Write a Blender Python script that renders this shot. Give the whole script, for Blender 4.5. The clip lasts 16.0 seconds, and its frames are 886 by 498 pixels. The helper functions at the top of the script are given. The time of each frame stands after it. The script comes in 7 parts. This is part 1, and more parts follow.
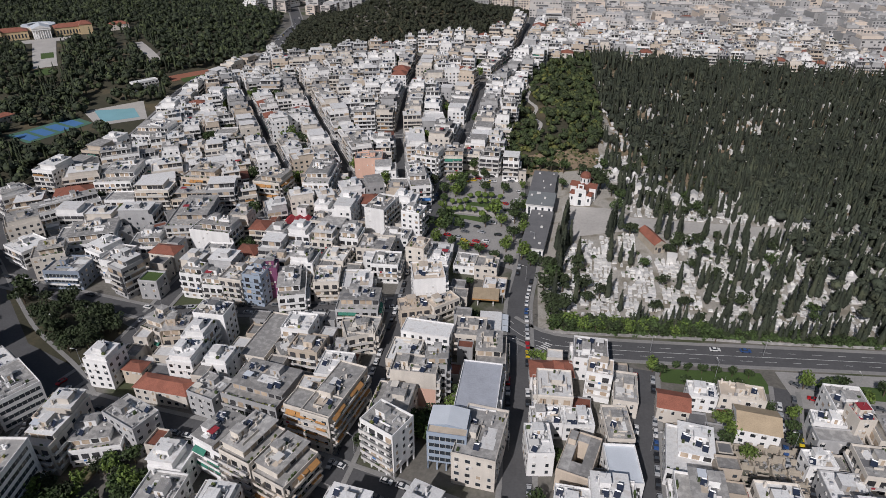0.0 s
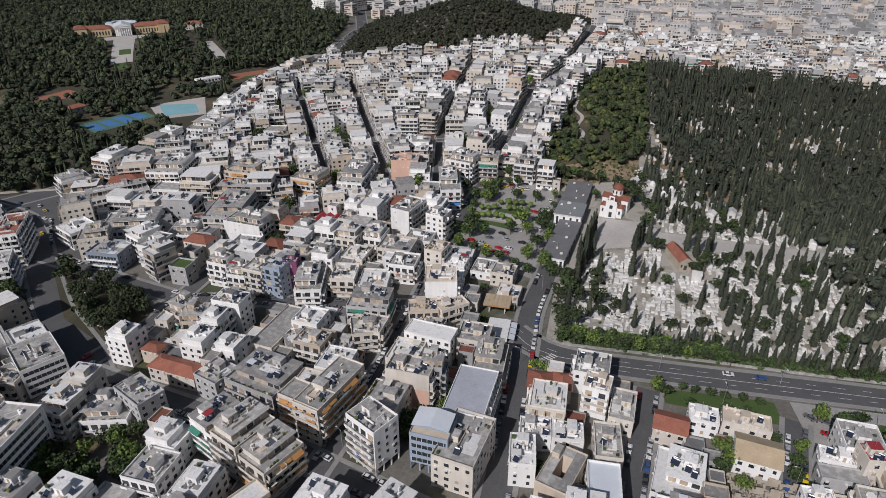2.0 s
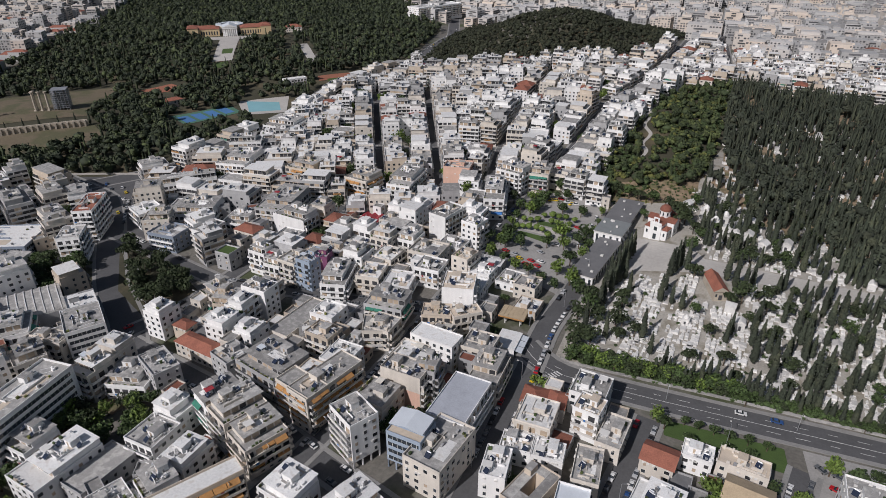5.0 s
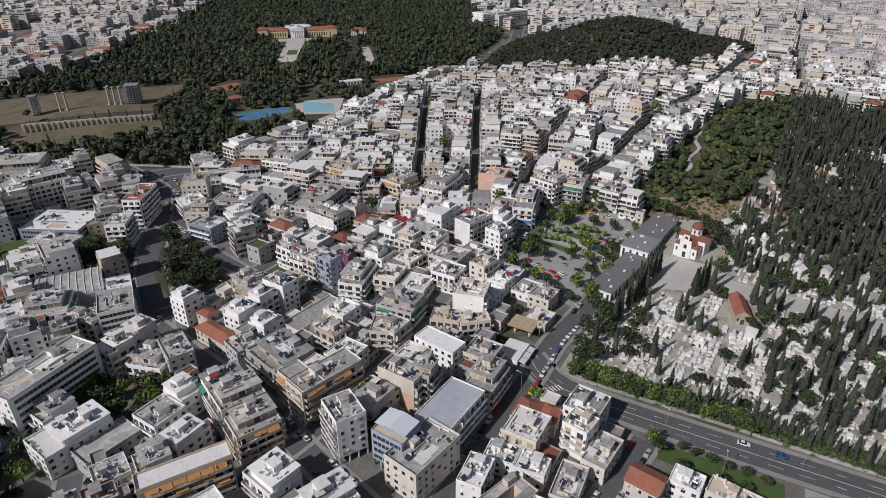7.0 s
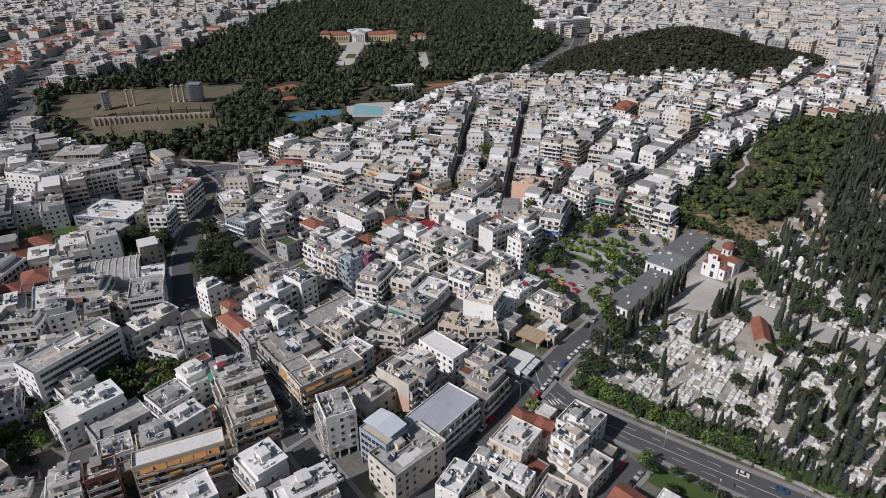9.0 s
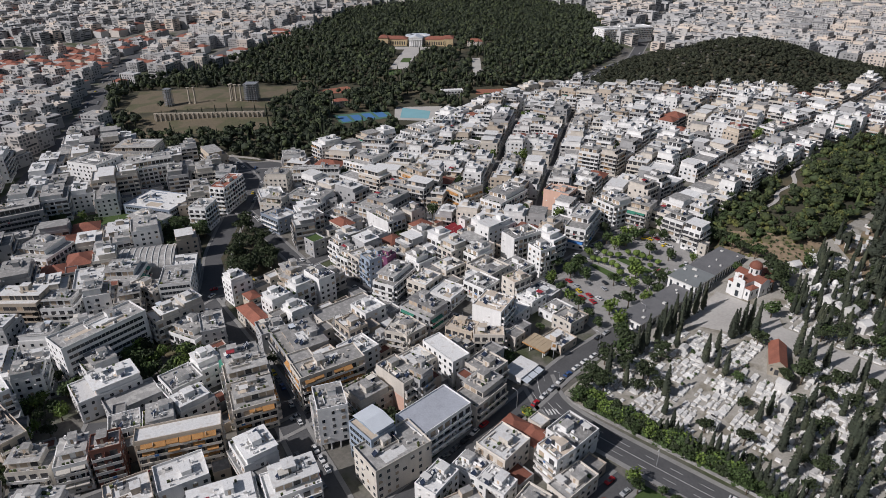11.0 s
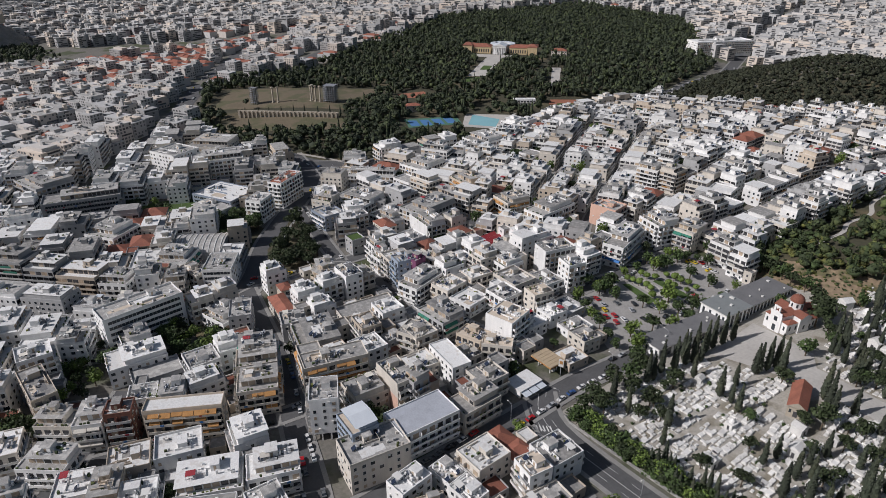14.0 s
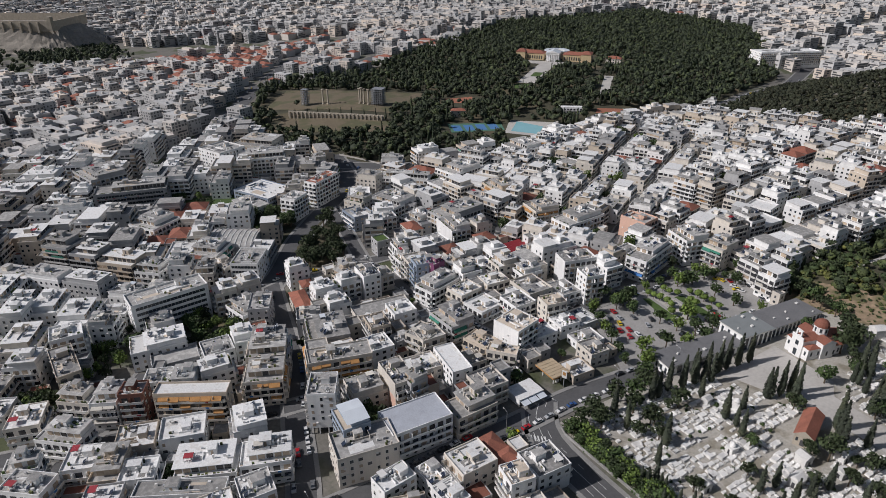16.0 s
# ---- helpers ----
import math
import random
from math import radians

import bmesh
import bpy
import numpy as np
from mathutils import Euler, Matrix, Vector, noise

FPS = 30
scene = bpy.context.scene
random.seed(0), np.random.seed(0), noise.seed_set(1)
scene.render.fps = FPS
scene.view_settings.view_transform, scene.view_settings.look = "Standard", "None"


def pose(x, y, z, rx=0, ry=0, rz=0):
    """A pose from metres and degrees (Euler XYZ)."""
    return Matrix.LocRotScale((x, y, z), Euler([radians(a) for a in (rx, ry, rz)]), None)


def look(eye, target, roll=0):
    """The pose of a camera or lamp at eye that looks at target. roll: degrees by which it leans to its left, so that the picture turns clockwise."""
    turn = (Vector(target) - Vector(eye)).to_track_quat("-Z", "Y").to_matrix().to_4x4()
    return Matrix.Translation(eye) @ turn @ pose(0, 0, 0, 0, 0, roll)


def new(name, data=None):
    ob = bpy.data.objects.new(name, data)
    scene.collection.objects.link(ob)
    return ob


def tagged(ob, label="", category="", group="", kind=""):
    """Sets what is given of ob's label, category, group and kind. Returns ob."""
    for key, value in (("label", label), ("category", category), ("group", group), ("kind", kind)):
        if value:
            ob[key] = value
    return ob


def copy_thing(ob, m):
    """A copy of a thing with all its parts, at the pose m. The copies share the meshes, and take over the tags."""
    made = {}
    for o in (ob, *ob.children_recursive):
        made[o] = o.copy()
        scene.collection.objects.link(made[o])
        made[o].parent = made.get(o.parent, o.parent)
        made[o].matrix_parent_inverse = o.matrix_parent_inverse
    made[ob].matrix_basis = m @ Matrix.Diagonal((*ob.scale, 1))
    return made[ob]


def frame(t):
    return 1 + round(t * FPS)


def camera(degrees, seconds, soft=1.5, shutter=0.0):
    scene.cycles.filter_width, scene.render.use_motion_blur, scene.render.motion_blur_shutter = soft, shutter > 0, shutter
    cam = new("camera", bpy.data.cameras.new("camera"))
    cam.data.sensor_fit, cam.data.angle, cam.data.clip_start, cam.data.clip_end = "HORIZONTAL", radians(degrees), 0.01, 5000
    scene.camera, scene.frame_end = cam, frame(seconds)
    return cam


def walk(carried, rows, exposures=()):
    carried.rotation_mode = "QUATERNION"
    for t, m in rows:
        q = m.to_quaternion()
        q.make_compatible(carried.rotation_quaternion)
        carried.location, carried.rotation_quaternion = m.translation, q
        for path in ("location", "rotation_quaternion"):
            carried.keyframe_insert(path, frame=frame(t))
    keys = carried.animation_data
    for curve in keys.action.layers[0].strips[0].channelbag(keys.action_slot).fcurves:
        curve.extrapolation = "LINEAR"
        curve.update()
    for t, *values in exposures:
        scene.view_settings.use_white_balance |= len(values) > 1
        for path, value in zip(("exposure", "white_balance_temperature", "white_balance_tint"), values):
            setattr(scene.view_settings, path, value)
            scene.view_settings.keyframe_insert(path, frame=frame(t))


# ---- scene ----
cam = camera(70.40, 16.0, soft=0.75)
walk(cam, [
    (0.0, pose(0.00, -0.00, 160.00, 60.284, 0, -0.000)),
    (1.0, pose(11.35, -0.28, 160.04, 60.499, 0, 3.367)),
    (1.5, pose(16.98, -0.25, 160.06, 60.638, 0, 5.062)),
    (2.0, pose(22.57, -0.13, 160.07, 60.765, 0, 6.733)),
    (3.0, pose(33.51, 0.65, 160.16, 61.010, 0, 10.023)),
    (3.5, pose(38.89, 1.16, 160.36, 61.128, 0, 11.629)),
    (4.0, pose(44.29, 1.76, 160.61, 61.240, 0, 13.236)),
    (6.5, pose(73.03, 8.14, 162.67, 61.706, 0, 21.720)),
    (7.0, pose(78.47, 9.94, 163.12, 61.814, 0, 23.400)),
    (7.5, pose(83.83, 11.85, 163.55, 61.913, 0, 25.044)),
    (8.0, pose(89.04, 13.88, 163.96, 62.022, 0, 26.678)),
    (8.5, pose(94.17, 16.05, 164.34, 62.137, 0, 28.266)),
    (9.0, pose(99.27, 18.32, 164.68, 62.259, 0, 29.862)),
    (11.5, pose(124.47, 30.86, 165.85, 62.784, 0, 37.719)),
    (12.0, pose(129.14, 34.01, 166.15, 62.872, 0, 39.291)),
    (12.5, pose(133.74, 37.26, 166.47, 62.967, 0, 40.850)),
    (13.0, pose(138.25, 40.60, 166.79, 63.058, 0, 42.407)),
    (13.5, pose(142.68, 44.10, 167.14, 63.150, 0, 43.947)),
    (14.0, pose(147.01, 47.73, 167.50, 63.231, 0, 45.513)),
    (14.5, pose(151.25, 51.44, 167.91, 63.318, 0, 47.059)),
    (15.0, pose(155.36, 55.10, 168.34, 63.404, 0, 48.586)),
    (15.5, pose(159.36, 58.58, 168.79, 63.490, 0, 50.075)),
    (16.0, pose(163.29, 61.91, 169.28, 63.602, 0, 51.449)),
], exposures=[(0.0, -0.20, 6400, 16), (8.0, -0.11, 6400, 16), (16.0, -0.05, 6400, 15)])

# ---- world, sun and exposure ----
SUN_DIR = Vector((-0.46, -0.89, 0)).normalized()
SUN_EL = radians(40)
world = bpy.data.worlds.new("sky")
scene.world = world
world.use_nodes = True
wn = world.node_tree.nodes
sky = wn.new("ShaderNodeTexSky")
sky.sky_type = 'NISHITA'
sky.sun_disc = False
sky.sun_elevation = SUN_EL
sky.sun_rotation = math.atan2(SUN_DIR.x, SUN_DIR.y)
sky.air_density = 1.3
sky.dust_density = 2.0
wn["Background"].inputs[1].default_value = 0.048
world.node_tree.links.new(sky.outputs[0], wn["Background"].inputs[0])
sun = new("sun", bpy.data.lights.new("sun", 'SUN'))
sun.data.energy = 3.9
sun.data.angle = radians(0.5)
sun.data.color = (1.0, 0.985, 0.96)
sun.matrix_world = look(SUN_DIR * math.cos(SUN_EL) * 900 + Vector((0, 0, math.sin(SUN_EL) * 900)), (0, 0, 0))


# ---- materials ----
def material(name, base, rough=0.85, var=0.25, fine=6.0, coarse=0.08, bump=0.0, metal=0.0, island=0.0, objvar=0.0,
             streak=0.00, second=None, second_at=0.55, hue=0.0):
    m = bpy.data.materials.new(name)
    m.use_nodes = True
    nt = m.node_tree
    nd, ln = nt.nodes, nt.links
    bsdf = nd["Principled BSDF"]
    bsdf.inputs["Roughness"].default_value = rough
    bsdf.inputs["Metallic"].default_value = metal
    geo = nd.new("ShaderNodeNewGeometry")
    pos = geo.outputs["Position"]
    n1 = nd.new("ShaderNodeTexNoise"); n1.inputs["Scale"].default_value = fine; n1.inputs["Detail"].default_value = 4
    n2 = nd.new("ShaderNodeTexNoise"); n2.inputs["Scale"].default_value = coarse; n2.inputs["Detail"].default_value = 5
    ln.new(pos, n1.inputs["Vector"]); ln.new(pos, n2.inputs["Vector"])
    fac = nd.new("ShaderNodeMath"); fac.operation = 'ADD'
    ln.new(n1.outputs["Fac"], fac.inputs[0]); ln.new(n2.outputs["Fac"], fac.inputs[1])
    rng = nd.new("ShaderNodeMapRange")
    rng.inputs["From Min"].default_value = 0.6; rng.inputs["From Max"].default_value = 1.4
    rng.inputs["To Min"].default_value = 1 - var; rng.inputs["To Max"].default_value = 1 + var * 0.6
    ln.new(fac.outputs[0], rng.inputs["Value"])
    value = rng.outputs[0]

    def times(a, b):
        k = nd.new("ShaderNodeMath"); k.operation = 'MULTIPLY'
        ln.new(a, k.inputs[0]); ln.new(b, k.inputs[1])
        return k.outputs[0]

    def spread(src, lo, hi):
        r = nd.new("ShaderNodeMapRange")
        r.inputs["To Min"].default_value = lo; r.inputs["To Max"].default_value = hi
        ln.new(src, r.inputs["Value"])
        return r.outputs[0]

    if island:
        value = times(value, spread(geo.outputs["Random Per Island"], 1 - island, 1 + island))
    if objvar:
        info = nd.new("ShaderNodeObjectInfo")
        value = times(value, spread(info.outputs["Random"], 1 - objvar, 1 + objvar * 0.5))
    if streak:
        mp = nd.new("ShaderNodeMapping"); mp.inputs["Scale"].default_value = (0.5, 0.5, 0.06)
        n3 = nd.new("ShaderNodeTexNoise"); n3.inputs["Scale"].default_value = 1.0; n3.inputs["Detail"].default_value = 5
        ln.new(pos, mp.inputs["Vector"]); ln.new(mp.outputs[0], n3.inputs["Vector"])
        r = nd.new("ShaderNodeMapRange")
        r.inputs["From Min"].default_value = 0.35; r.inputs["From Max"].default_value = 0.6
        r.inputs["To Min"].default_value = 1 - streak; r.inputs["To Max"].default_value = 1.0
        ln.new(n3.outputs["Fac"], r.inputs["Value"])
        value = times(value, r.outputs[0])
    col = nd.new("ShaderNodeRGB"); col.outputs[0].default_value = (*base, 1)
    colour = col.outputs[0]
    if second:
        mix = nd.new("ShaderNodeMix"); mix.data_type = 'RGBA'
        mix.inputs["B"].default_value = (*second, 1)
        ln.new(colour, mix.inputs["A"])
        if hue:
            src = geo.outputs["Random Per Island"]
            st = nd.new("ShaderNodeMapRange"); st.inputs["From Min"].default_value = second_at; st.inputs["From Max"].default_value = second_at + hue
            ln.new(src, st.inputs["Value"])
        else:
            st = nd.new("ShaderNodeMapRange"); st.inputs["From Min"].default_value = second_at - 0.06; st.inputs["From Max"].default_value = second_at + 0.06
            ln.new(n2.outputs["Fac"], st.inputs["Value"])
        ln.new(st.outputs[0], mix.inputs["Factor"])
        colour = mix.outputs["Result"]
    mul = nd.new("ShaderNodeVectorMath"); mul.operation = 'SCALE'
    ln.new(colour, mul.inputs[0]); ln.new(value, mul.inputs["Scale"])
    ln.new(mul.outputs[0], bsdf.inputs["Base Color"])
    if bump:
        b = nd.new("ShaderNodeBump"); b.inputs["Strength"].default_value = bump; b.inputs["Distance"].default_value = 0.05
        ln.new(n1.outputs["Fac"], b.inputs["Height"]); ln.new(b.outputs[0], bsdf.inputs["Normal"])
    return m


WHITE = material("white_render", (0.80, 0.795, 0.78), 0.85, 0.14, 4, 0.15, objvar=0.12, streak=0.09, island=0.07)
CREAM = material("cream_render", (0.65, 0.60, 0.53), 0.85, 0.16, 4, 0.15, island=0.08, objvar=0.15, streak=0.10)
GREY = material("grey_render", (0.42, 0.42, 0.42), 0.85, 0.18, 4, 0.15, objvar=0.2, streak=0.11)
TAN = material("tan_render", (0.55, 0.47, 0.38), 0.85, 0.16, 4, 0.15, objvar=0.18, streak=0.10)
PINK = material("pink_render", (0.62, 0.40, 0.31), 0.85, 0.12, 4, 0.15, streak=0.07)
BROWN = material("brown_render", (0.20, 0.085, 0.06), 0.85, 0.15, 4, 0.15, streak=0.08)
BLUE = material("blue_render", (0.30, 0.36, 0.44), 0.8, 0.12, 4, 0.15, streak=0.07)
PURPLE = material("purple_render", (0.19, 0.06, 0.13), 0.8, 0.12, 4, 0.15)
BLUEGREY = material("bluegrey_cladding", (0.22, 0.26, 0.32), 0.6, 0.1, 4, 0.15)
CONCRETE = material("roof_concrete", (0.31, 0.303, 0.29), 0.9, 0.22, 2.2, 0.5, objvar=0.34, second=(0.40, 0.39, 0.37), second_at=0.55)
ROOFWHITE = material("white_roof_coating", (0.70, 0.70, 0.685), 0.8, 0.20, 2.0, 0.5, objvar=0.16, second=(0.55, 0.53, 0.50), second_at=0.60)
ROOFBLUE = material("bluegrey_roof_coating", (0.37, 0.39, 0.43), 0.7, 0.2, 1.6, 0.3)
ROOFSLATE = material("slate_grey_roof_sheet", (0.20, 0.215, 0.215), 0.7, 0.15, 1.6, 0.3)
ROOFDARK = material("bitumen_roof", (0.15, 0.15, 0.153), 0.85, 0.25, 1.5, 0.2)
TILE = material("clay_tiles", (0.27, 0.10, 0.065), 0.85, 0.35, 2.5, 0.3, bump=0.6, objvar=0.3)
TILETAN = material("straw_tiles", (0.42, 0.33, 0.22), 0.9, 0.25, 2.5, 0.3, bump=0.6)
GLASS = material("window_glass", (0.035, 0.042, 0.05), 0.12, 0.3, 0.4, 0.1, island=0.5)
# dark door panes; flat houses also use it to paint shade behind balconies
SHADE = material("door_glass_and_recess_shade", (0.07, 0.07, 0.075), 0.25, 0.4, 0.4, 0.1, island=0.7, second=(0.30, 0.24, 0.18), second_at=0.72, hue=0.02)
FRAME = material("window_frame", (0.62, 0.61, 0.58), 0.6, 0.1)
RAIL = material("balcony_rail", (0.60, 0.58, 0.55), 0.7, 0.15, 4, 0.15, objvar=0.2)
AWN_O = material("orange_awning", (0.39, 0.20, 0.07), 0.9, 0.3, 3, 0.5, island=0.3)
AWN_G = material("green_awning", (0.035, 0.17, 0.12), 0.9, 0.3, 3, 0.5, island=0.3)
AWN_W = material("pale_awning", (0.55, 0.52, 0.46), 0.9, 0.25, 3, 0.5, island=0.25)
AWN_B = material("blue_awning", (0.05, 0.17, 0.42), 0.9, 0.2, 3, 0.2)
AWN_R = material("red_sheet", (0.30, 0.03, 0.04), 0.7, 0.2, 3, 0.2)
SOLAR = material("solar_panel", (0.02, 0.028, 0.05), 0.15, 0.2, 4, 0.3)
METAL = material("galvanised_metal", (0.55, 0.56, 0.58), 0.4, 0.15, 3, 0.3, metal=0.6)
METALROOF = material("pale_metal_roof", (0.56, 0.60, 0.64), 0.5, 0.1, 3, 0.3)
ASPHALT = material("asphalt", (0.088, 0.088, 0.090), 0.9, 0.25, 1.2, 0.12)
PAVING = material("pavement_slabs", (0.24, 0.235, 0.225), 0.9, 0.25, 1.5, 0.15)
SQUARE = material("square_paving", (0.30, 0.29, 0.275), 0.9, 0.25, 1.2, 0.12)
PLAZA = material("pale_plaza_paving", (0.42, 0.40, 0.37), 0.9, 0.2, 0.8, 0.08)
LINE = material("road_paint", (0.62, 0.62, 0.60), 0.8, 0.2)
GROUND = material("city_ground", (0.16, 0.15, 0.13), 0.95, 0.4, 0.8, 0.035, second=(0.055, 0.065, 0.03), second_at=0.56)
SOIL = material("woodland_soil", (0.055, 0.052, 0.03), 0.95, 0.4, 0.6, 0.03, second=(0.10, 0.08, 0.045), second_at=0.58)
DRYGRASS = material("dry_grass", (0.15, 0.12, 0.077), 0.95, 0.35, 0.8, 0.05, second=(0.088, 0.084, 0.043), second_at=0.53)
SCRUBSOIL = material("brown_slope", (0.27, 0.20, 0.13), 0.95, 0.45, 0.5, 0.12, second=(0.11, 0.10, 0.05), second_at=0.55)
LAWN = material("lawn", (0.055, 0.095, 0.022), 0.95, 0.3, 2, 0.15)
GRAVEL = material("pale_cemetery_gravel", (0.36, 0.34, 0.30), 0.95, 0.35, 1.2, 0.1, second=(0.20, 0.18, 0.14), second_at=0.56)
MARBLE = material("white_marble", (0.64, 0.63, 0.605), 0.55, 0.28, 3, 0.2, island=0.3, objvar=0.2)
STONE = material("pale_stone", (0.42, 0.37, 0.30), 0.9, 0.25, 3, 0.2, streak=0.11)
ROCK = material("grey_rock", (0.26, 0.235, 0.20), 0.95, 0.4, 0.3, 0.05, bump=1.0)
SCAFF = material("scaffold_tube", (0.30, 0.31, 0.33), 0.5, 0.2, metal=0.3)
OCHRE = material("ochre_render", (0.58, 0.45, 0.27), 0.85, 0.14, 4, 0.15, streak=0.08)
BARK = material("bark", (0.10, 0.075, 0.05), 0.95, 0.3, 4, 0.5)
LEAF = material("broadleaf_foliage", (0.045, 0.075, 0.020), 0.8, 0.35, 1.2, 0.06, island=0.45, objvar=0.25)
LEAFLIGHT = material("fresh_foliage", (0.11, 0.165, 0.03), 0.8, 0.3, 1.2, 0.06, island=0.4, objvar=0.2)
PINE = material("pine_foliage", (0.034, 0.050, 0.018), 0.85, 0.35, 1.2, 0.05, island=0.4, objvar=0.2)
CYPRESS = material("cypress_foliage", (0.041, 0.052, 0.033), 0.85, 0.35, 1.5, 0.14, island=0.4, objvar=0.25, second=(0.057, 0.065, 0.038), second_at=0.56)
WOOD = material("mixed_wood_foliage", (0.030, 0.042, 0.021), 0.85, 0.3, 1.5, 0.13, island=0.4, second=(0.062, 0.080, 0.031), second_at=0.55)
HILLWOOD = material("hill_pine_foliage", (0.026, 0.032, 0.016), 0.85, 0.3, 1.5, 0.15, island=0.4, second=(0.040, 0.043, 0.022), second_at=0.56)
SCRUB = material("scrub_foliage", (0.042, 0.066, 0.021), 0.85, 0.35, 1.2, 0.14, island=0.4, second=(0.12, 0.125, 0.032), second_at=0.56)
SLOPEWOOD = material("slope_foliage", (0.040, 0.058, 0.022), 0.85, 0.35, 1.2, 0.12, island=0.4, second=(0.075, 0.095, 0.03), second_at=0.54)
FARWALL = material("far_render", (0.47, 0.467, 0.46), 0.9, 0.15, 1.5, 0.05, island=0.36, second=(0.45, 0.39, 0.33), second_at=0.55, hue=0.4)
# far window panes, and the shade of balcony recesses put in as dark colour
FARDARK = material("far_windows_and_recess_shade", (0.09, 0.09, 0.095), 0.5, 0.3, 0.6, 0.1, island=0.5)
CLAYCOURT = material("clay_surface", (0.29, 0.115, 0.07), 0.95, 0.15, 1, 0.1)
GREENCOURT = material("green_court_surround", (0.07, 0.16, 0.11), 0.9, 0.15, 1, 0.1)
BLUECOURT = material("blue_court", (0.06, 0.17, 0.36), 0.9, 0.15, 1, 0.1)
POOLBLUE = material("pool_water", (0.24, 0.46, 0.50), 0.15, 0.1, 1, 0.1)
TYRE = material("tyre_rubber", (0.015, 0.015, 0.015), 0.9, 0.2)
CAR_PAINTS = [material("car_paint_" + n, c, 0.3, 0.08) for n, c in (
    ("white", (0.62, 0.62, 0.61)), ("silver", (0.36, 0.37, 0.38)), ("black", (0.018, 0.018, 0.02)), ("grey", (0.12, 0.125, 0.13)),
    ("red", (0.40, 0.015, 0.02)), ("blue", (0.03, 0.08, 0.22)), ("taxi_yellow", (0.62, 0.45, 0.02)))]


# ---- terrain ----
def smooth(t):
    t = min(1.0, max(0.0, t))
    return t * t * (3 - 2 * t)


def hump(x, y, cx, cy, sx, sy):
    return math.exp(-((x - cx) / sx) ** 2 - ((y - cy) / sy) ** 2)


def gz(x, y):
    z = -9 + 5 * smooth((x + 150) / 180)
    z += 13 * smooth((y - 370) / 260) * math.exp(-((x - 30) / 190) ** 2)
    z += 6 * smooth((x - 45) / 60) * smooth((y - 205) / 90)
    z += 8 * hump(x, y, 85, 440, 45, 45)
    z += 40 * hump(x, y, -45, 830, 110, 95)
    z += 15 * smooth((y - 480) / 270) * smooth((-200 - x) / 120)
    z += 8 * hump(x, y, -460, 430, 110, 80)
    z += 25 * smooth((y - 900) / 1500) + 20 * smooth((x - 150) / 600) * smooth((y - 300) / 500)
    return z


# ---- mesh helpers ----
class Shell:
    """Collects boxes and faces, with a material slot for each face."""
    def __init__(self):
        self.v, self.f, self.m, self.slots = [], [], [], []

    def slot(self, mat):
        if mat not in self.slots:
            self.slots.append(mat)
        return self.slots.index(mat)

    def face(self, pts, mat):
        k = len(self.v)
        self.v += pts
        self.f.append(tuple(range(k, k + len(pts))))
        self.m.append(self.slot(mat))

    def hexa(self, p, mat, top=None):
        """p: four corners below, four above, both counter-clockwise seen from above."""
        k, s = len(self.v), self.slot(mat)
        self.v += p
        for q in ((3, 2, 1, 0), (4, 5, 6, 7), (0, 1, 5, 4), (1, 2, 6, 5), (2, 3, 7, 6), (3, 0, 4, 7)):
            self.f.append(tuple(k + i for i in q))
            self.m.append(s)
        if top is not None:
            self.m[-5] = self.slot(top)

    def box(self, x0, x1, y0, y1, z0, z1, mat, top=None):
        self.hexa([(x0, y0, z0), (x1, y0, z0), (x1, y1, z0), (x0, y1, z0), (x0, y0, z1), (x1, y0, z1), (x1, y1, z1), (x0, y1, z1)], mat, top)

    def tube(self, a, b, r0, r1, mat, n=8):
        a, b = Vector(a), Vector(b)
        u = (b - a).normalized()
        s = u.orthogonal().normalized()
        t = u.cross(s)
        k, sl = len(self.v), self.slot(mat)
        for c, r in ((a, r0), (b, r1)):
            for i in range(n):
                w = 2 * math.pi * i / n
                self.v.append(tuple(c + s * (r * math.cos(w)) + t * (r * math.sin(w))))
        for i in range(n):
            j = (i + 1) % n
            self.f.append((k + i, k + j, k + n + j, k + n + i))
            self.m.append(sl)
        self.f.append(tuple(k + n - 1 - i for i in range(n))); self.m.append(sl)
        self.f.append(tuple(k + n + i for i in range(n))); self.m.append(sl)

    def prism(self, x0, x1, y0, y1, z0, zr, mat, wall=None, hip=0.0):
        """A pitched roof with its ridge along x; hip: how far the ridge ends lie inside."""
        ym = (y0 + y1) / 2
        a, b, c, d = (x0, y0, z0), (x1, y0, z0), (x1, y1, z0), (x0, y1, z0)
        e, g = (x0 + hip, ym, zr), (x1 - hip, ym, zr)
        self.face([a, b, g, e], mat); self.face([c, d, e, g], mat)
        self.face([d, a, e], mat if hip else (wall or mat)); self.face([b, c, g], mat if hip else (wall or mat))
        self.face([d, c, b, a], wall or mat)

    def mesh(self, name):
        me = bpy.data.meshes.new(name)
        me.from_pydata(self.v, [], self.f)
        for s in self.slots:
            me.materials.append(s)
        me.polygons.foreach_set("material_index", self.m)
        me.update()
        return me


def part(name, sh, parent=None, label="", kind="", m=None):
    ob = new(name, sh.mesh(name) if isinstance(sh, Shell) else sh)
    if parent is not None:
        ob.parent = parent
    if m is not None:
        ob.matrix_basis = m
    if label or kind:
        tagged(ob, label, kind=kind)
    return ob


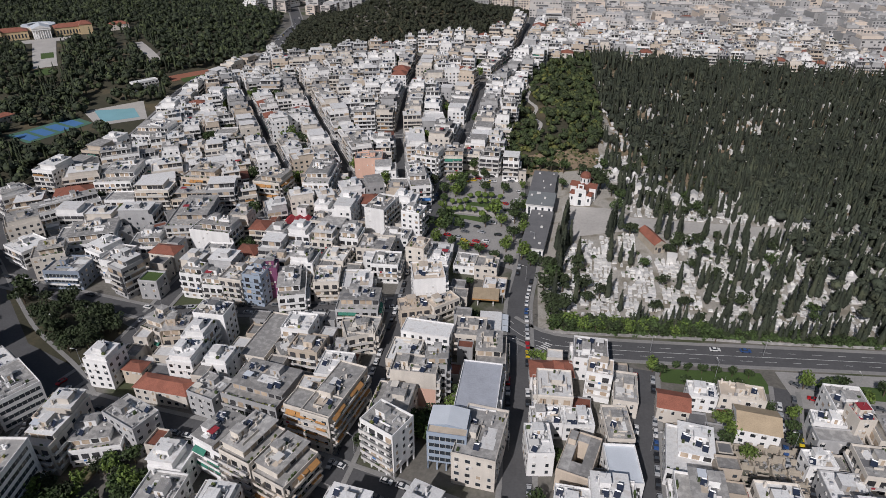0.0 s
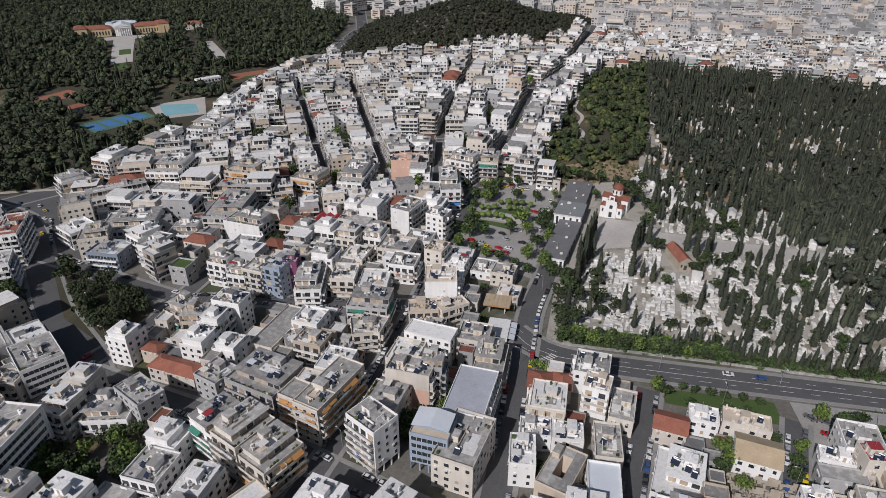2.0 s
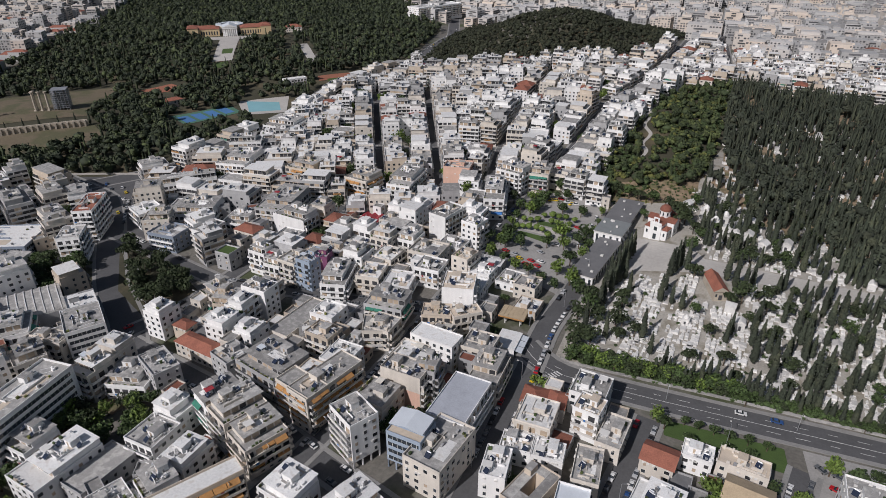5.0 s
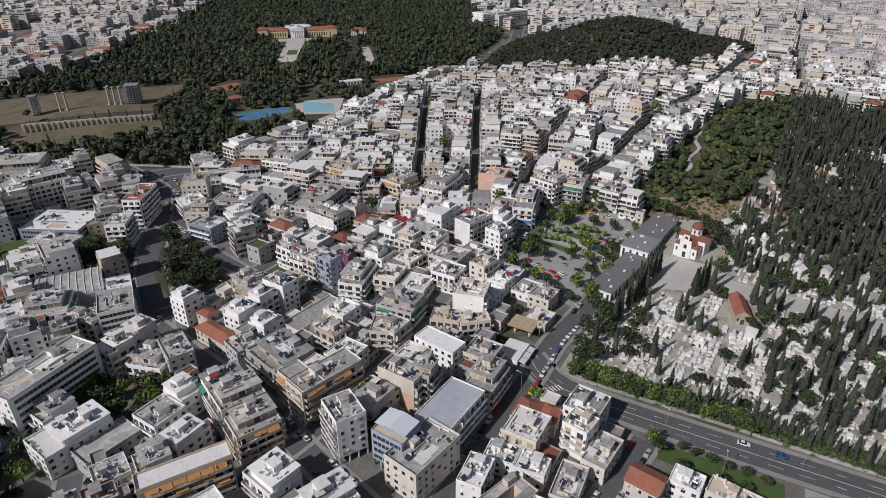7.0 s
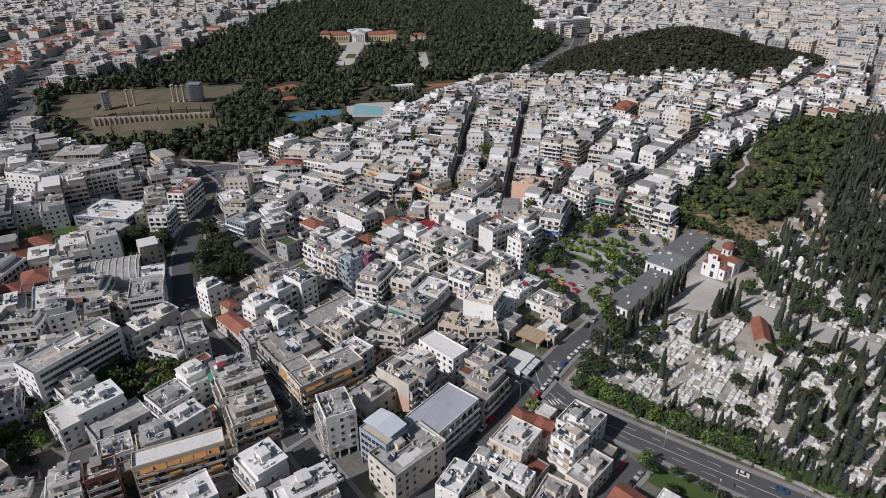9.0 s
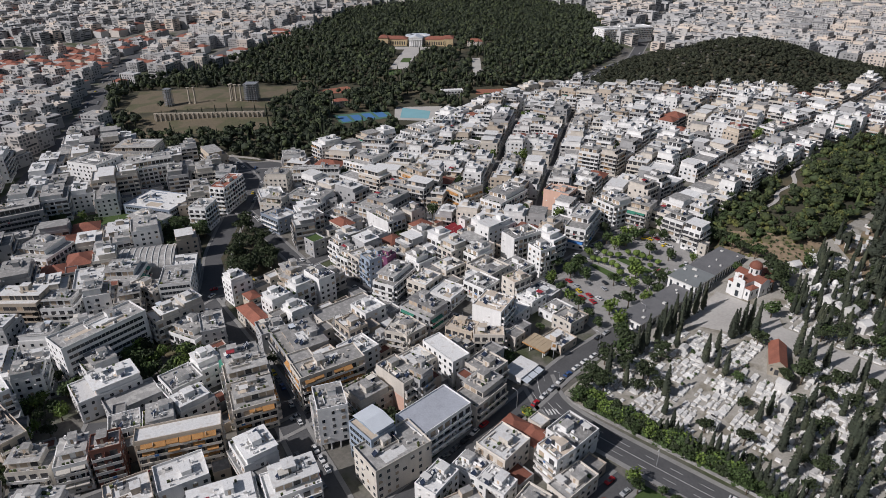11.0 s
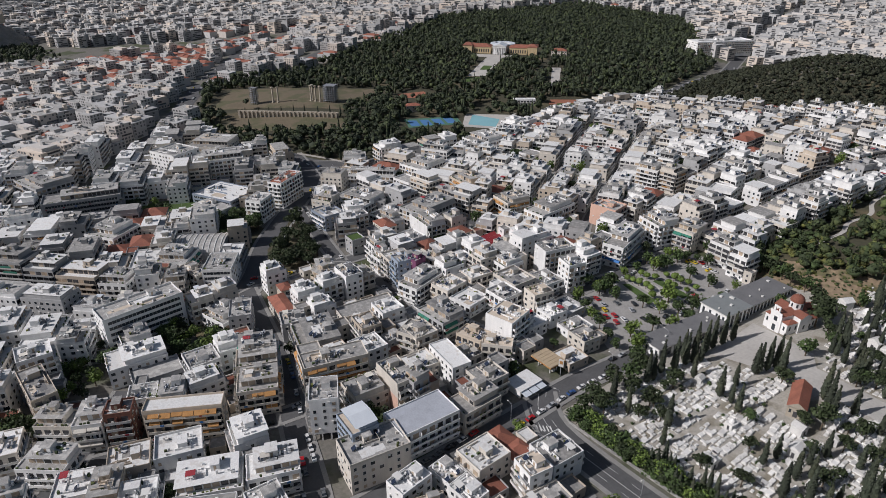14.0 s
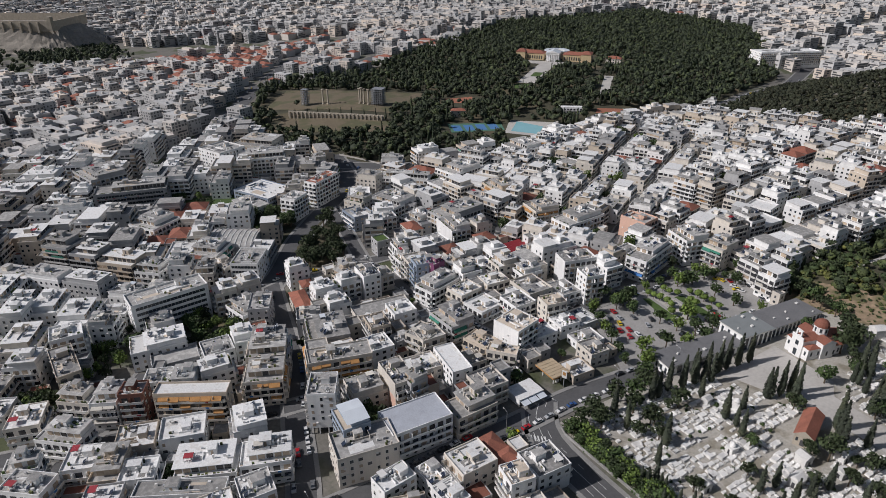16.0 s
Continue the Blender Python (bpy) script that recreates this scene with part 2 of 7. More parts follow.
def bulk(name, V, F, mats, mi=None):
    """A mesh from arrays of corners and triangles (or quads)."""
    me = bpy.data.meshes.new(name)
    n = F.shape[1]
    me.vertices.add(len(V)); me.vertices.foreach_set("co", np.asarray(V, dtype=np.float32).ravel())
    me.loops.add(F.size); me.loops.foreach_set("vertex_index", F.astype(np.int32).ravel())
    me.polygons.add(len(F)); me.polygons.foreach_set("loop_start", np.arange(0, F.size, n, dtype=np.int32))
    for mt in mats:
        me.materials.append(mt)
    if mi is not None:
        me.polygons.foreach_set("material_index", np.asarray(mi, dtype=np.int32))
    me.update(calc_edges=True)
    return me


def inside(poly, x, y):
    c, n = False, len(poly)
    for i in range(n):
        x0, y0 = poly[i]
        x1, y1 = poly[i - 1]
        if (y0 > y) != (y1 > y) and x < (x1 - x0) * (y - y0) / (y1 - y0) + x0:
            c = not c
    return c


# ---- plan: open areas and roads ----
CEMETERY = [(41, 219), (45, 215.5), (60, 213.5), (80, 212), (110, 209.5), (140, 206.5), (180, 203.5), (420, 187), (760, 280), (520, 600), (400, 585), (260, 640), (160, 665), (90, 604), (68, 540), (52, 470), (36, 396), (56, 372), (49, 282)]
PLAZA_PARK = [(-6, 292), (38, 264), (46, 300), (53, 372), (38, 384), (17, 388), (-2, 372)]
ISLAND = [(-142, 194), (-140, 226), (-163, 241), (-203, 255), (-214, 257), (-178, 214)]
GARDENS = [(-284, 306), (-330, 300), (-424, 286), (-475, 300), (-640, 400), (-640, 560), (-720, 800), (-850, 1030), (-760, 1400), (-440, 1300), (-232, 960), (-209, 760), (-208, 660), (-240, 591), (-232, 487), (-272, 350)]
HILL = [(-190, 715), (-188, 780), (-194, 925), (-190, 1005), (-110, 1000), (60, 950), (115, 880), (70, 735), (20, 705), (-60, 700), (-140, 690)]
LAWNS = [(82, 180), (100, 177), (128, 168), (175, 158), (260, 148), (260, 188), (172, 193), (84, 197)]
LOT = [(-104, 206), (-84, 206), (-80, 226), (-88, 226), (-88, 212), (-104, 212)]
YARD_A = [(-132, 84), (-104, 82), (-106, 104), (-130, 112)]
YARD_B = [(-130, 126), (-129, 158), (-112, 158), (-90, 148), (-84, 132), (-108, 120), (-118, 112)]
YARD_F = [(-2, 244), (12, 244), (12, 252), (30, 246), (34, 262), (28, 258), (4, 258)]
YARD_C = [(-16, 150), (4, 156), (4, 166), (-14, 164)]
YARD_D = [(-112, 44), (-88, 48), (-92, 68), (-112, 64)]
YARD_E = [(-112, 284), (-92, 286), (-92, 300), (-112, 300)]
GROVE_W = [(-236, 203), (-240, 222), (-232, 228), (-207, 229), (-196, 217), (-200, 206), (-214, 198)]
JUNCTION = [(-204, 258), (-222, 252), (-250, 287), (-268, 307), (-312, 316), (-325, 328), (-267, 347), (-252, 334), (-236, 305), (-214, 282), (-194, 264)]
GREEN = [(-302, 176), (-286, 176), (-262, 206), (-258, 226), (-292, 218), (-304, 196)]
RUIN = [(92, 132), (118, 128), (120, 150), (94, 152)]
OPEN = [YARD_A, YARD_B, YARD_F, YARD_C, YARD_D, YARD_E, RUIN, CEMETERY, PLAZA_PARK, ISLAND, GARDENS, HILL, LAWNS, LOT, JUNCTION, GREEN, GROVE_W]

ROADS = [
    ("a", 9.5, [(16, 90), (23.4, 134), (28, 178), (32, 212), (34, 237), (42, 268), (48, 300), (57, 366)]),
    ("b", 7.5, [(-42, 120), (-34.6, 145), (-26, 185), (-18, 237), (-12, 292), (1, 366), (16, 440), (34, 547), (72, 640), (108, 800), (140, 1000)]),
    ("c", 8.5, [(60, 100), (63.5, 131), (79, 191)]),
    ("d", 7.5, [(108, 100), (112, 133), (129, 180)]),
    ("e", 11.5, [(27, 222), (33, 213), (44, 206.8), (60, 204.5), (80, 202.5), (98, 201), (118, 199.5), (140, 198), (172, 195.5), (300, 184), (520, 158)]),
    ("h", 9.0, [(30, 112), (7, 124), (-30, 139), (-63, 155), (-105, 168), (-146, 181)]),
    ("boulevard", 14.0, [(-140, 177), (-152, 191), (-186, 218), (-214, 249), (-240, 280), (-268, 308), (-330, 328)]),
    ("slab_street", 8.0, [(-312, 95), (-298, 125), (-284, 168), (-268, 196), (-250, 222), (-222, 247)]),
    ("j", 11.0, [(-150, 184), (-146, 157), (-158, 136), (-185, 112), (-240, 70)]),
    ("k", 8.0, [(-148, 188), (-136, 212), (-133, 236), (-100, 238), (-66, 236), (-17, 238)]),
    ("k_west", 8.0, [(-225, 266), (-170, 248), (-133, 236)]),
    ("l", 8.0, [(-133, 236), (-128, 270), (-122, 330)]),
    ("m_west", 5.6, [(-84, 348), (-97, 370), (-153, 502), (-192, 596)]),
    ("m_mid", 5.6, [(-52, 372), (-63, 392), (-106, 509), (-142, 610)]),
    ("m_east", 5.6, [(-26, 374), (-34, 460), (-31, 562), (-20, 664)]),
    ("cross_a", 7.5, [(-215, 330), (-122, 332), (-84, 346), (-30, 366), (17, 386)]),
    ("cross_b", 5.2, [(-170, 445), (-60, 455), (20, 462)]),
    ("cross_c", 5.2, [(-205, 560), (-110, 560), (40, 575)]),
    ("cross_d", 5.2, [(-190, 650), (-60, 665), (80, 655)]),
    ("ardittou", 15.0, [(-300, 318), (-262, 362), (-240, 470), (-245, 600), (-215, 670), (-198, 752), (-204, 928), (-262, 1150), (-350, 1640)]),
    ("avenue_west", 20.0, [(-330, 150), (-400, 205), (-472, 265), (-537, 316), (-669, 407), (-815, 532), (-900, 700)]),
    ("palace_avenue", 22.0, [(-669, 407), (-690, 560), (-760, 800), (-900, 1040)]),
    ("pangrati", 6.0, [(150, 676), (163, 890), (180, 1200)]),
    ("south", 8.0, [(-36, 138), (-70, 60), (-95, 0)]),
    ("south_west", 8.0, [(-100, 100), (-60, 60), (-20, 20)]),
]


def near_road(x, y, gap):
    for _, w, pts in ROADS:
        if not (min(p[0] for p in pts) - w - gap < x < max(p[0] for p in pts) + w + gap and min(p[1] for p in pts) - w - gap < y < max(p[1] for p in pts) + w + gap):
            continue
        for (x0, y0), (x1, y1) in zip(pts, pts[1:]):
            dx, dy = x1 - x0, y1 - y0
            t = max(0, min(1, ((x - x0) * dx + (y - y0) * dy) / (dx * dx + dy * dy)))
            if math.hypot(x - x0 - t * dx, y - y0 - t * dy) < w / 2 + gap:
                return True
    return False


def densify(pts, step):
    out = [pts[0]]
    for (x0, y0), (x1, y1) in zip(pts, pts[1:]):
        n = max(1, int(math.hypot(x1 - x0, y1 - y0) / step))
        out += [(x0 + (x1 - x0) * i / n, y0 + (y1 - y0) * i / n) for i in range(1, n + 1)]
    for _ in range(3):
        out = [out[0]] + [((a[0] + 2 * b[0] + c[0]) / 4, (a[1] + 2 * b[1] + c[1]) / 4) for a, b, c in zip(out, out[1:], out[2:])] + [out[-1]]
    return out


def ribbon(name, pts, lo, hi, lift, mat, thick=0.0, gap=None):
    """A strip along a line, from lo to hi metres to its left, laid on the terrain; gap: pairs (dash, space)."""
    sh = Shell()
    run, prev = 0.0, None
    for i, (x, y) in enumerate(pts):
        a, b = pts[max(0, i - 1)], pts[min(len(pts) - 1, i + 1)]
        dx, dy = b[0] - a[0], b[1] - a[1]
        l = math.hypot(dx, dy)
        nx, ny = -dy / l, dx / l
        p, q = (x + nx * lo, y + ny * lo), (x + nx * hi, y + ny * hi)
        row = [(*p, gz(*p) + lift), (*q, gz(*q) + lift)]
        if prev:
            run += math.hypot(x - pts[i - 1][0], y - pts[i - 1][1])
            if gap is None or run % (gap[0] + gap[1]) < gap[0]:
                (a0, b0), (a1, b1) = prev, row
                sh.face([a0, a1, b1, b0], mat)
                if thick:
                    dn = lambda v: (v[0], v[1], v[2] - thick)
                    sh.face([a0, dn(a0), dn(a1), a1], mat)
                    sh.face([b0, b1, dn(b1), dn(b0)], mat)
        prev = row
    return part(name, sh)


def patch(name, corners, lift, mat, step=5.0, label="", kind="structure", cat="", skirt=0.0):
    """A four-cornered patch laid on the terrain."""
    (a, b, c, d) = corners
    n = max(2, int(max(math.dist(a, b), math.dist(d, c)) / step))
    m = max(2, int(max(math.dist(b, c), math.dist(a, d)) / step))
    V = []
    for j in range(m + 1):
        for i in range(n + 1):
            s, t = i / n, j / m
            x = (a[0] * (1 - s) + b[0] * s) * (1 - t) + (d[0] * (1 - s) + c[0] * s) * t
            y = (a[1] * (1 - s) + b[1] * s) * (1 - t) + (d[1] * (1 - s) + c[1] * s) * t
            V.append((x, y, gz(x, y) + lift))
    F = [(j * (n + 1) + i, j * (n + 1) + i + 1, (j + 1) * (n + 1) + i + 1, (j + 1) * (n + 1) + i) for j in range(m) for i in range(n)]
    ob = part(name, bulk(name, np.array(V), np.array(F), [mat]))
    return tagged(ob, label, cat, kind=kind)


def fan(name, poly, lift, mat, step, label):
    """A many-sided area laid on the terrain: the cells of a lattice that lie inside, with the edge cells clipped to size."""
    bm = bmesh.new()
    bm.faces.new([bm.verts.new((x, y, 0)) for x, y in poly])
    x0, x1 = min(p[0] for p in poly), max(p[0] for p in poly)
    y0, y1 = min(p[1] for p in poly), max(p[1] for p in poly)
    for k in range(int((x1 - x0) / step) + 1):
        bmesh.ops.bisect_plane(bm, geom=bm.verts[:] + bm.edges[:] + bm.faces[:], plane_co=(x0 + k * step, 0, 0), plane_no=(1, 0, 0))
    for k in range(int((y1 - y0) / step) + 1):
        bmesh.ops.bisect_plane(bm, geom=bm.verts[:] + bm.edges[:] + bm.faces[:], plane_co=(0, y0 + k * step, 0), plane_no=(0, 1, 0))
    bmesh.ops.triangulate(bm, faces=bm.faces[:])
    for v in bm.verts:
        v.co.z = gz(v.co.x, v.co.y) + lift
    me = bpy.data.meshes.new(name)
    bm.to_mesh(me)
    bm.free()
    me.materials.append(mat)
    return tagged(part(name, me), label, kind="structure")


# ---- ground, roads, areas ----
def axis(lo, hi, fine_lo, fine_hi, fine, coarse):
    a = list(np.arange(lo, fine_lo, coarse)) + list(np.arange(fine_lo, fine_hi, fine)) + list(np.arange(fine_hi, hi + 1, coarse))
    return a


xs, ys = axis(-4500, 4500, -600, 420, 8, 90), axis(-1500, 4800, -40, 1000, 8, 90)
V = np.array([(x, y, gz(x, y)) for y in ys for x in xs])
n = len(xs)
F = np.array([(j * n + i, j * n + i + 1, (j + 1) * n + i + 1, (j + 1) * n + i) for j in range(len(ys) - 1) for i in range(n - 1)])
tagged(part("ground", bulk("ground", V, F, [GROUND])), "grey and earthy city ground between the houses", kind="structure")
for name, w, pts in ROADS:
    line = densify(pts, 6.0)
    tagged(ribbon("road_" + name, line, -w / 2, w / 2, 0.12 + 0.004 * len(name), ASPHALT), "dark grey asphalt street", kind="structure")
    if w < 19:
        kerb = 1.2 if w < 6 else 1.8
        for s, lo, hi in (("left", w / 2, w / 2 + kerb), ("right", -w / 2 - kerb, -w / 2)):
            tagged(ribbon("pavement_" + name + "_" + s, line, lo, hi, 0.27, PAVING, 0.3), "grey slab pavement with a raised kerb", kind="structure")
fan("cemetery_ground", CEMETERY, 0.10, GRAVEL, 9, "pale gravel and earth ground of the cemetery")
fan("garden_ground", GARDENS, 0.08, SOIL, 14, "dark woodland soil of the public gardens")
fan("hill_ground", HILL, 0.08, SOIL, 12, "dark soil of the wooded hill")
fan("island_ground", ISLAND, 0.20, SOIL, 7, "brown soil of the planted traffic island")
fan("plaza_ground", PLAZA_PARK, 0.11, SQUARE, 7, "grey paving of the small square with parked cars")
patch("cemetery_plaza", [(66, 296), (112, 296), (100, 322), (70, 334)], 0.16, PLAZA, label="pale paved forecourt of the church")
patch("cemetery_walk", [(100, 298), (190, 285), (190, 297), (104, 312)], 0.17, PLAZA, label="pale paved walk of the cemetery")
patch("slope_ground", [(46, 382), (104, 378), (106, 408), (46, 408)], 0.22, SCRUBSOIL, label="brown bare slope behind the church")
patch("slope_middle_ground", [(46, 408), (106, 408), (126, 480), (54, 480)], 0.21, SOIL, label="dark earth under the scrub of the slope")
patch("slope_upper_ground", [(54, 480), (130, 480), (150, 640), (90, 604)], 0.22, SOIL, label="dark earth of the wooded slope")
tagged(ribbon("hill_path", densify([(66, 432), (74, 452), (69, 474), (77, 500), (70, 524), (78, 550), (74, 580)], 4), -1.4, 1.4, 0.35, PLAZA), "pale winding foot path up the slope", kind="structure")
fan("junction", JUNCTION, 0.21, ASPHALT, 7, "wide dark asphalt junction before the bridge")
fan("grove_ground", GROVE_W, 0.15, SOIL, 7, "brown soil of an overgrown lot by the avenue")
fan("green_ground", GREEN, 0.18, LAWN, 7, "small green with lawn and trees before the office slab")
patch("lawn_strip", [(84, 184), (124, 177), (124, 189), (84, 192)], 0.2, LAWN, label="mown green lawn beside the road")
patch("lawn_strip_east", [(130, 168), (230, 156), (230, 182), (130, 190)], 0.2, SQUARE, label="paved strip with planted beds")
patch("lawn_bed", [(142, 176), (170, 172), (170, 180), (142, 183)], 0.32, LAWN, label="low green planted bed")
patch("square_walk", [(4.4, 331.3), (4.4, 340.1), (35.9, 334.0), (34.7, 323.1)], 0.19, PLAZA, label="pale paved walk across the square")
patch("square_lawn", [(3.3, 326.0), (5.7, 328.9), (24.5, 323.6), (24.6, 316.5)], 0.23, LAWN, label="green lawn of the small square")
patch("square_lawn_upper", [(13.3, 340.5), (15.4, 345.3), (35.5, 340.0), (33.4, 334.9)], 0.24, LAWN, label="green lawn under round clipped bushes")
patch("earth_lot", [(-130, 140), (-116, 140), (-114, 156), (-129, 157)], 0.25, SCRUBSOIL, label="bare brown earth lot")
patch("vacant_lot", [(-102, 203), (-84, 203), (-84, 211), (-102, 211)], 0.2, DRYGRASS, label="vacant lot with dry grass")
patch("temple_field", [(-518, 345), (-405, 440), (-460, 545), (-596, 411)], 0.35, DRYGRASS, label="dry grass field round the temple columns")
patch("temple_terrace", [(-436, 308), (-352, 402), (-384, 424), (-466, 346)], 0.3, DRYGRASS, label="dry grass terrace below the buttressed wall")
patch("clay_court", [(-430, 537), (-410, 531), (-388, 556), (-415, 567)], 0.4, CLAYCOURT, label="orange clay tennis court")
patch("court_surround", [(-316, 455), (-291, 505), (-315, 521), (-343, 471)], 0.38, GREENCOURT, label="green hard surround of the tennis courts")
for k in range(4):
    ax, ay = -316 + 22 * (k + 0.14) / 4, 457 + 47 * (k + 0.14) / 4
    bx, by = -316 + 22 * (k + 0.86) / 4, 457 + 47 * (k + 0.86) / 4
    patch("tennis_court_%d" % (k + 1), [(ax - 2.6, ay + 1.5), (bx - 2.6, by + 1.5), (bx - 19.4, by + 11), (ax - 21, ay + 11.5)], 0.44, BLUECOURT, label="blue hard tennis court")
patch("pool_deck", [(-312, 532), (-284, 498), (-250, 516), (-272, 562)], 0.36, PLAZA, label="pale paved deck round the pool")
patch("swimming_pool", [(-284, 507), (-258, 520), (-272, 542), (-304, 535)], 0.4, POOLBLUE, label="pale turquoise swimming pool")
patch("running_track", [(-275, 632), (-266, 618), (-205, 690), (-220, 700)], 0.4, CLAYCOURT, label="red running track with a green infield")
patch("track_infield", [(-262, 628), (-255, 618), (-222, 660), (-229, 668)], 0.46, LAWN, label="green infield of the running track")
patch("hall_forecourt", [(-486, 742), (-440, 772), (-450, 792), (-506, 756)], 0.4, PLAZA, label="pale forecourt of the neoclassical hall")
patch("hall_axis", [(-480, 757), (-458, 769), (-414, 686), (-434, 675)], 0.47, PLAZA, label="pale paved axis before the neoclassical hall")
patch("hall_lawn", [(-440, 702), (-429, 708), (-417, 687), (-428, 681)], 0.52, LAWN, label="lawn before the neoclassical hall")
patch("hall_cross_walk", [(-434, 675), (-414, 686), (-399, 659), (-419, 648)], 0.44, PLAZA, label="pale walks between the lawns")
patch("hall_lawn_lower", [(-416, 645), (-401, 653), (-390, 633), (-404, 625)], 0.5, LAWN, label="lower lawn on the axis of the hall")
patch("garden_path", [(-304, 670), (-295, 675), (-352, 758), (-362, 752)], 0.4, PLAZA, label="pale garden path")

# ---- buildings ----
SIDES = {"F": (0, -1), "R": (1, 0), "B": (0, 1), "L": (-1, 0)}
FOOT = []


def side_frame(side, w, d):
    """Length of a side and a function that maps (along, out, z) to the building's own coordinates."""
    if side == "F":
        return w, lambda s, o, z: (s, -d / 2 - o, z)
    if side == "B":
        return w, lambda s, o, z: (-s, d / 2 + o, z)
    if side == "R":
        return d, lambda s, o, z: (w / 2 + o, s, z)
    return d, lambda s, o, z: (-w / 2 - o, -s, z)


def side_box(sh, f, s0, s1, o0, o1, z0, z1, mat):
    sh.hexa([f(s0, o1, z0), f(s1, o1, z0), f(s1, o0, z0), f(s0, o0, z0), f(s0, o1, z1), f(s1, o1, z1), f(s1, o0, z1), f(s0, o0, z1)], mat)


def add_windows(sh, rnd, side, w, d, z0, z1, door, frame_mat=None, step=3.0, flat=False):
    length, f = side_frame(side, w, d)
    n = max(1, int((length - 0.8) / step))
    for i in range(n):
        s = (i + 0.5) * length / n - length / 2
        if door:
            # flat doors are widened so their dark colour paints in the balcony recess's shade
            hw, a, b = (min(1.15, length / n * 0.42) if not flat else length / n * rnd.choice((0.36, 0.44, 0.48))), z0 + 0.12, z0 + 2.35
            mat = SHADE
        else:
            if rnd.random() < 0.12:
                continue
            hw, a, b = rnd.choice((0.5, 0.65, 0.8)), z0 + 0.95, z0 + 2.3
            mat = SHADE if rnd.random() < 0.35 else GLASS
        if frame_mat:
            side_box(sh, f, s - hw - 0.1, s + hw + 0.1, 0, 0.03, a - 0.1, b + 0.1, frame_mat)
        if flat:
            sh.face([f(s - hw, 0.05, a), f(s + hw, 0.05, a), f(s + hw, 0.05, b), f(s - hw, 0.05, b)], mat)
        else:
            side_box(sh, f, s - hw, s + hw, 0, 0.06, a, b, mat)


def balcony_mesh(length, depth, rail, open_rail):
    sh = Shell()
    h = length / 2
    sh.box(-h, h, -depth, 0, -0.16, 0, WHITE if rail is RAIL else rail)
    if open_rail:
        for z in (0.35, 0.65, 0.95):
            sh.box(-h, h, -depth, -depth + 0.05, z - 0.03, z + 0.03, rail)
        k = max(2, int(length / 1.2))
        for i in range(k + 1):
            x = -h + 0.03 + (length - 0.06) * i / k
            sh.box(x - 0.03, x + 0.03, -depth, -depth + 0.05, 0, 0.95, rail)
    else:
        sh.box(-h, h, -depth, -depth + 0.1, 0, 0.95, rail)
    sh.box(-h, -h + 0.08, -depth, 0, 0, 0.95, rail)
    sh.box(h - 0.08, h, -depth, 0, 0, 0.95, rail)
    return sh.mesh("balcony")


def awning_mesh(width, reach, mat):
    """One awning cloth, drawn down over the balcony, with its hanging valance."""
    sh = Shell()
    h, z = width / 2, 2.4 - reach * 0.75
    out = [(-0.1, 2.4), (-reach, z + 0.05), (-reach - 0.03, z - 0.25)]
    back = [(-0.1, 2.35), (-reach + 0.02, z), (-reach + 0.01, z - 0.25)]
    for x in (-h, h):
        sh.v += [(x, a, b) for a, b in out + back]
    sl = sh.slot(mat)
    for f in ((0, 1, 7, 6), (1, 2, 8, 7), (3, 9, 10, 4), (4, 10, 11, 5), (2, 5, 11, 8), (0, 6, 9, 3), (0, 3, 4, 1), (1, 4, 5, 2), (6, 7, 10, 9), (7, 8, 11, 10)):
        sh.f.append(f); sh.m.append(sl)
    return sh.mesh("awning")


def solar_meshes():
    a = Shell()
    a.hexa([(-0.95, -0.9, 0.25), (0.95, -0.9, 0.25), (0.95, 0.6, 1.35), (-0.95, 0.6, 1.35), (-0.95, -0.95, 0.33), (0.95, -0.95, 0.33), (0.95, 0.55, 1.43), (-0.95, 0.55, 1.43)], SOLAR)
    for x in (-0.8, 0.8):
        a.box(x - 0.03, x + 0.03, 0.5, 0.56, 0, 1.35, METAL)
        a.box(x - 0.03, x + 0.03, -0.85, -0.8, 0, 0.28, METAL)
    b = Shell()
    b.tube((-0.75, 0.75, 1.5), (0.75, 0.75, 1.5), 0.28, 0.28, METAL, 10)
    return a, b


SOLAR_SH, TANK_SH = solar_meshes()
SOLAR_ME, TANK_ME = SOLAR_SH.mesh("solar_heater"), TANK_SH.mesh("tank")
BALC, AWN = {}, {}
SIDE_TURN = {"F": 0, "R": 90, "B": 180, "L": -90}


NUMBER = ("no", "one", "two", "three", "four", "five", "six", "seven", "eight")
COLOUR = {"white_render": "white", "cream_render": "cream", "grey_render": "grey", "tan_render": "tan", "pink_render": "pink"}


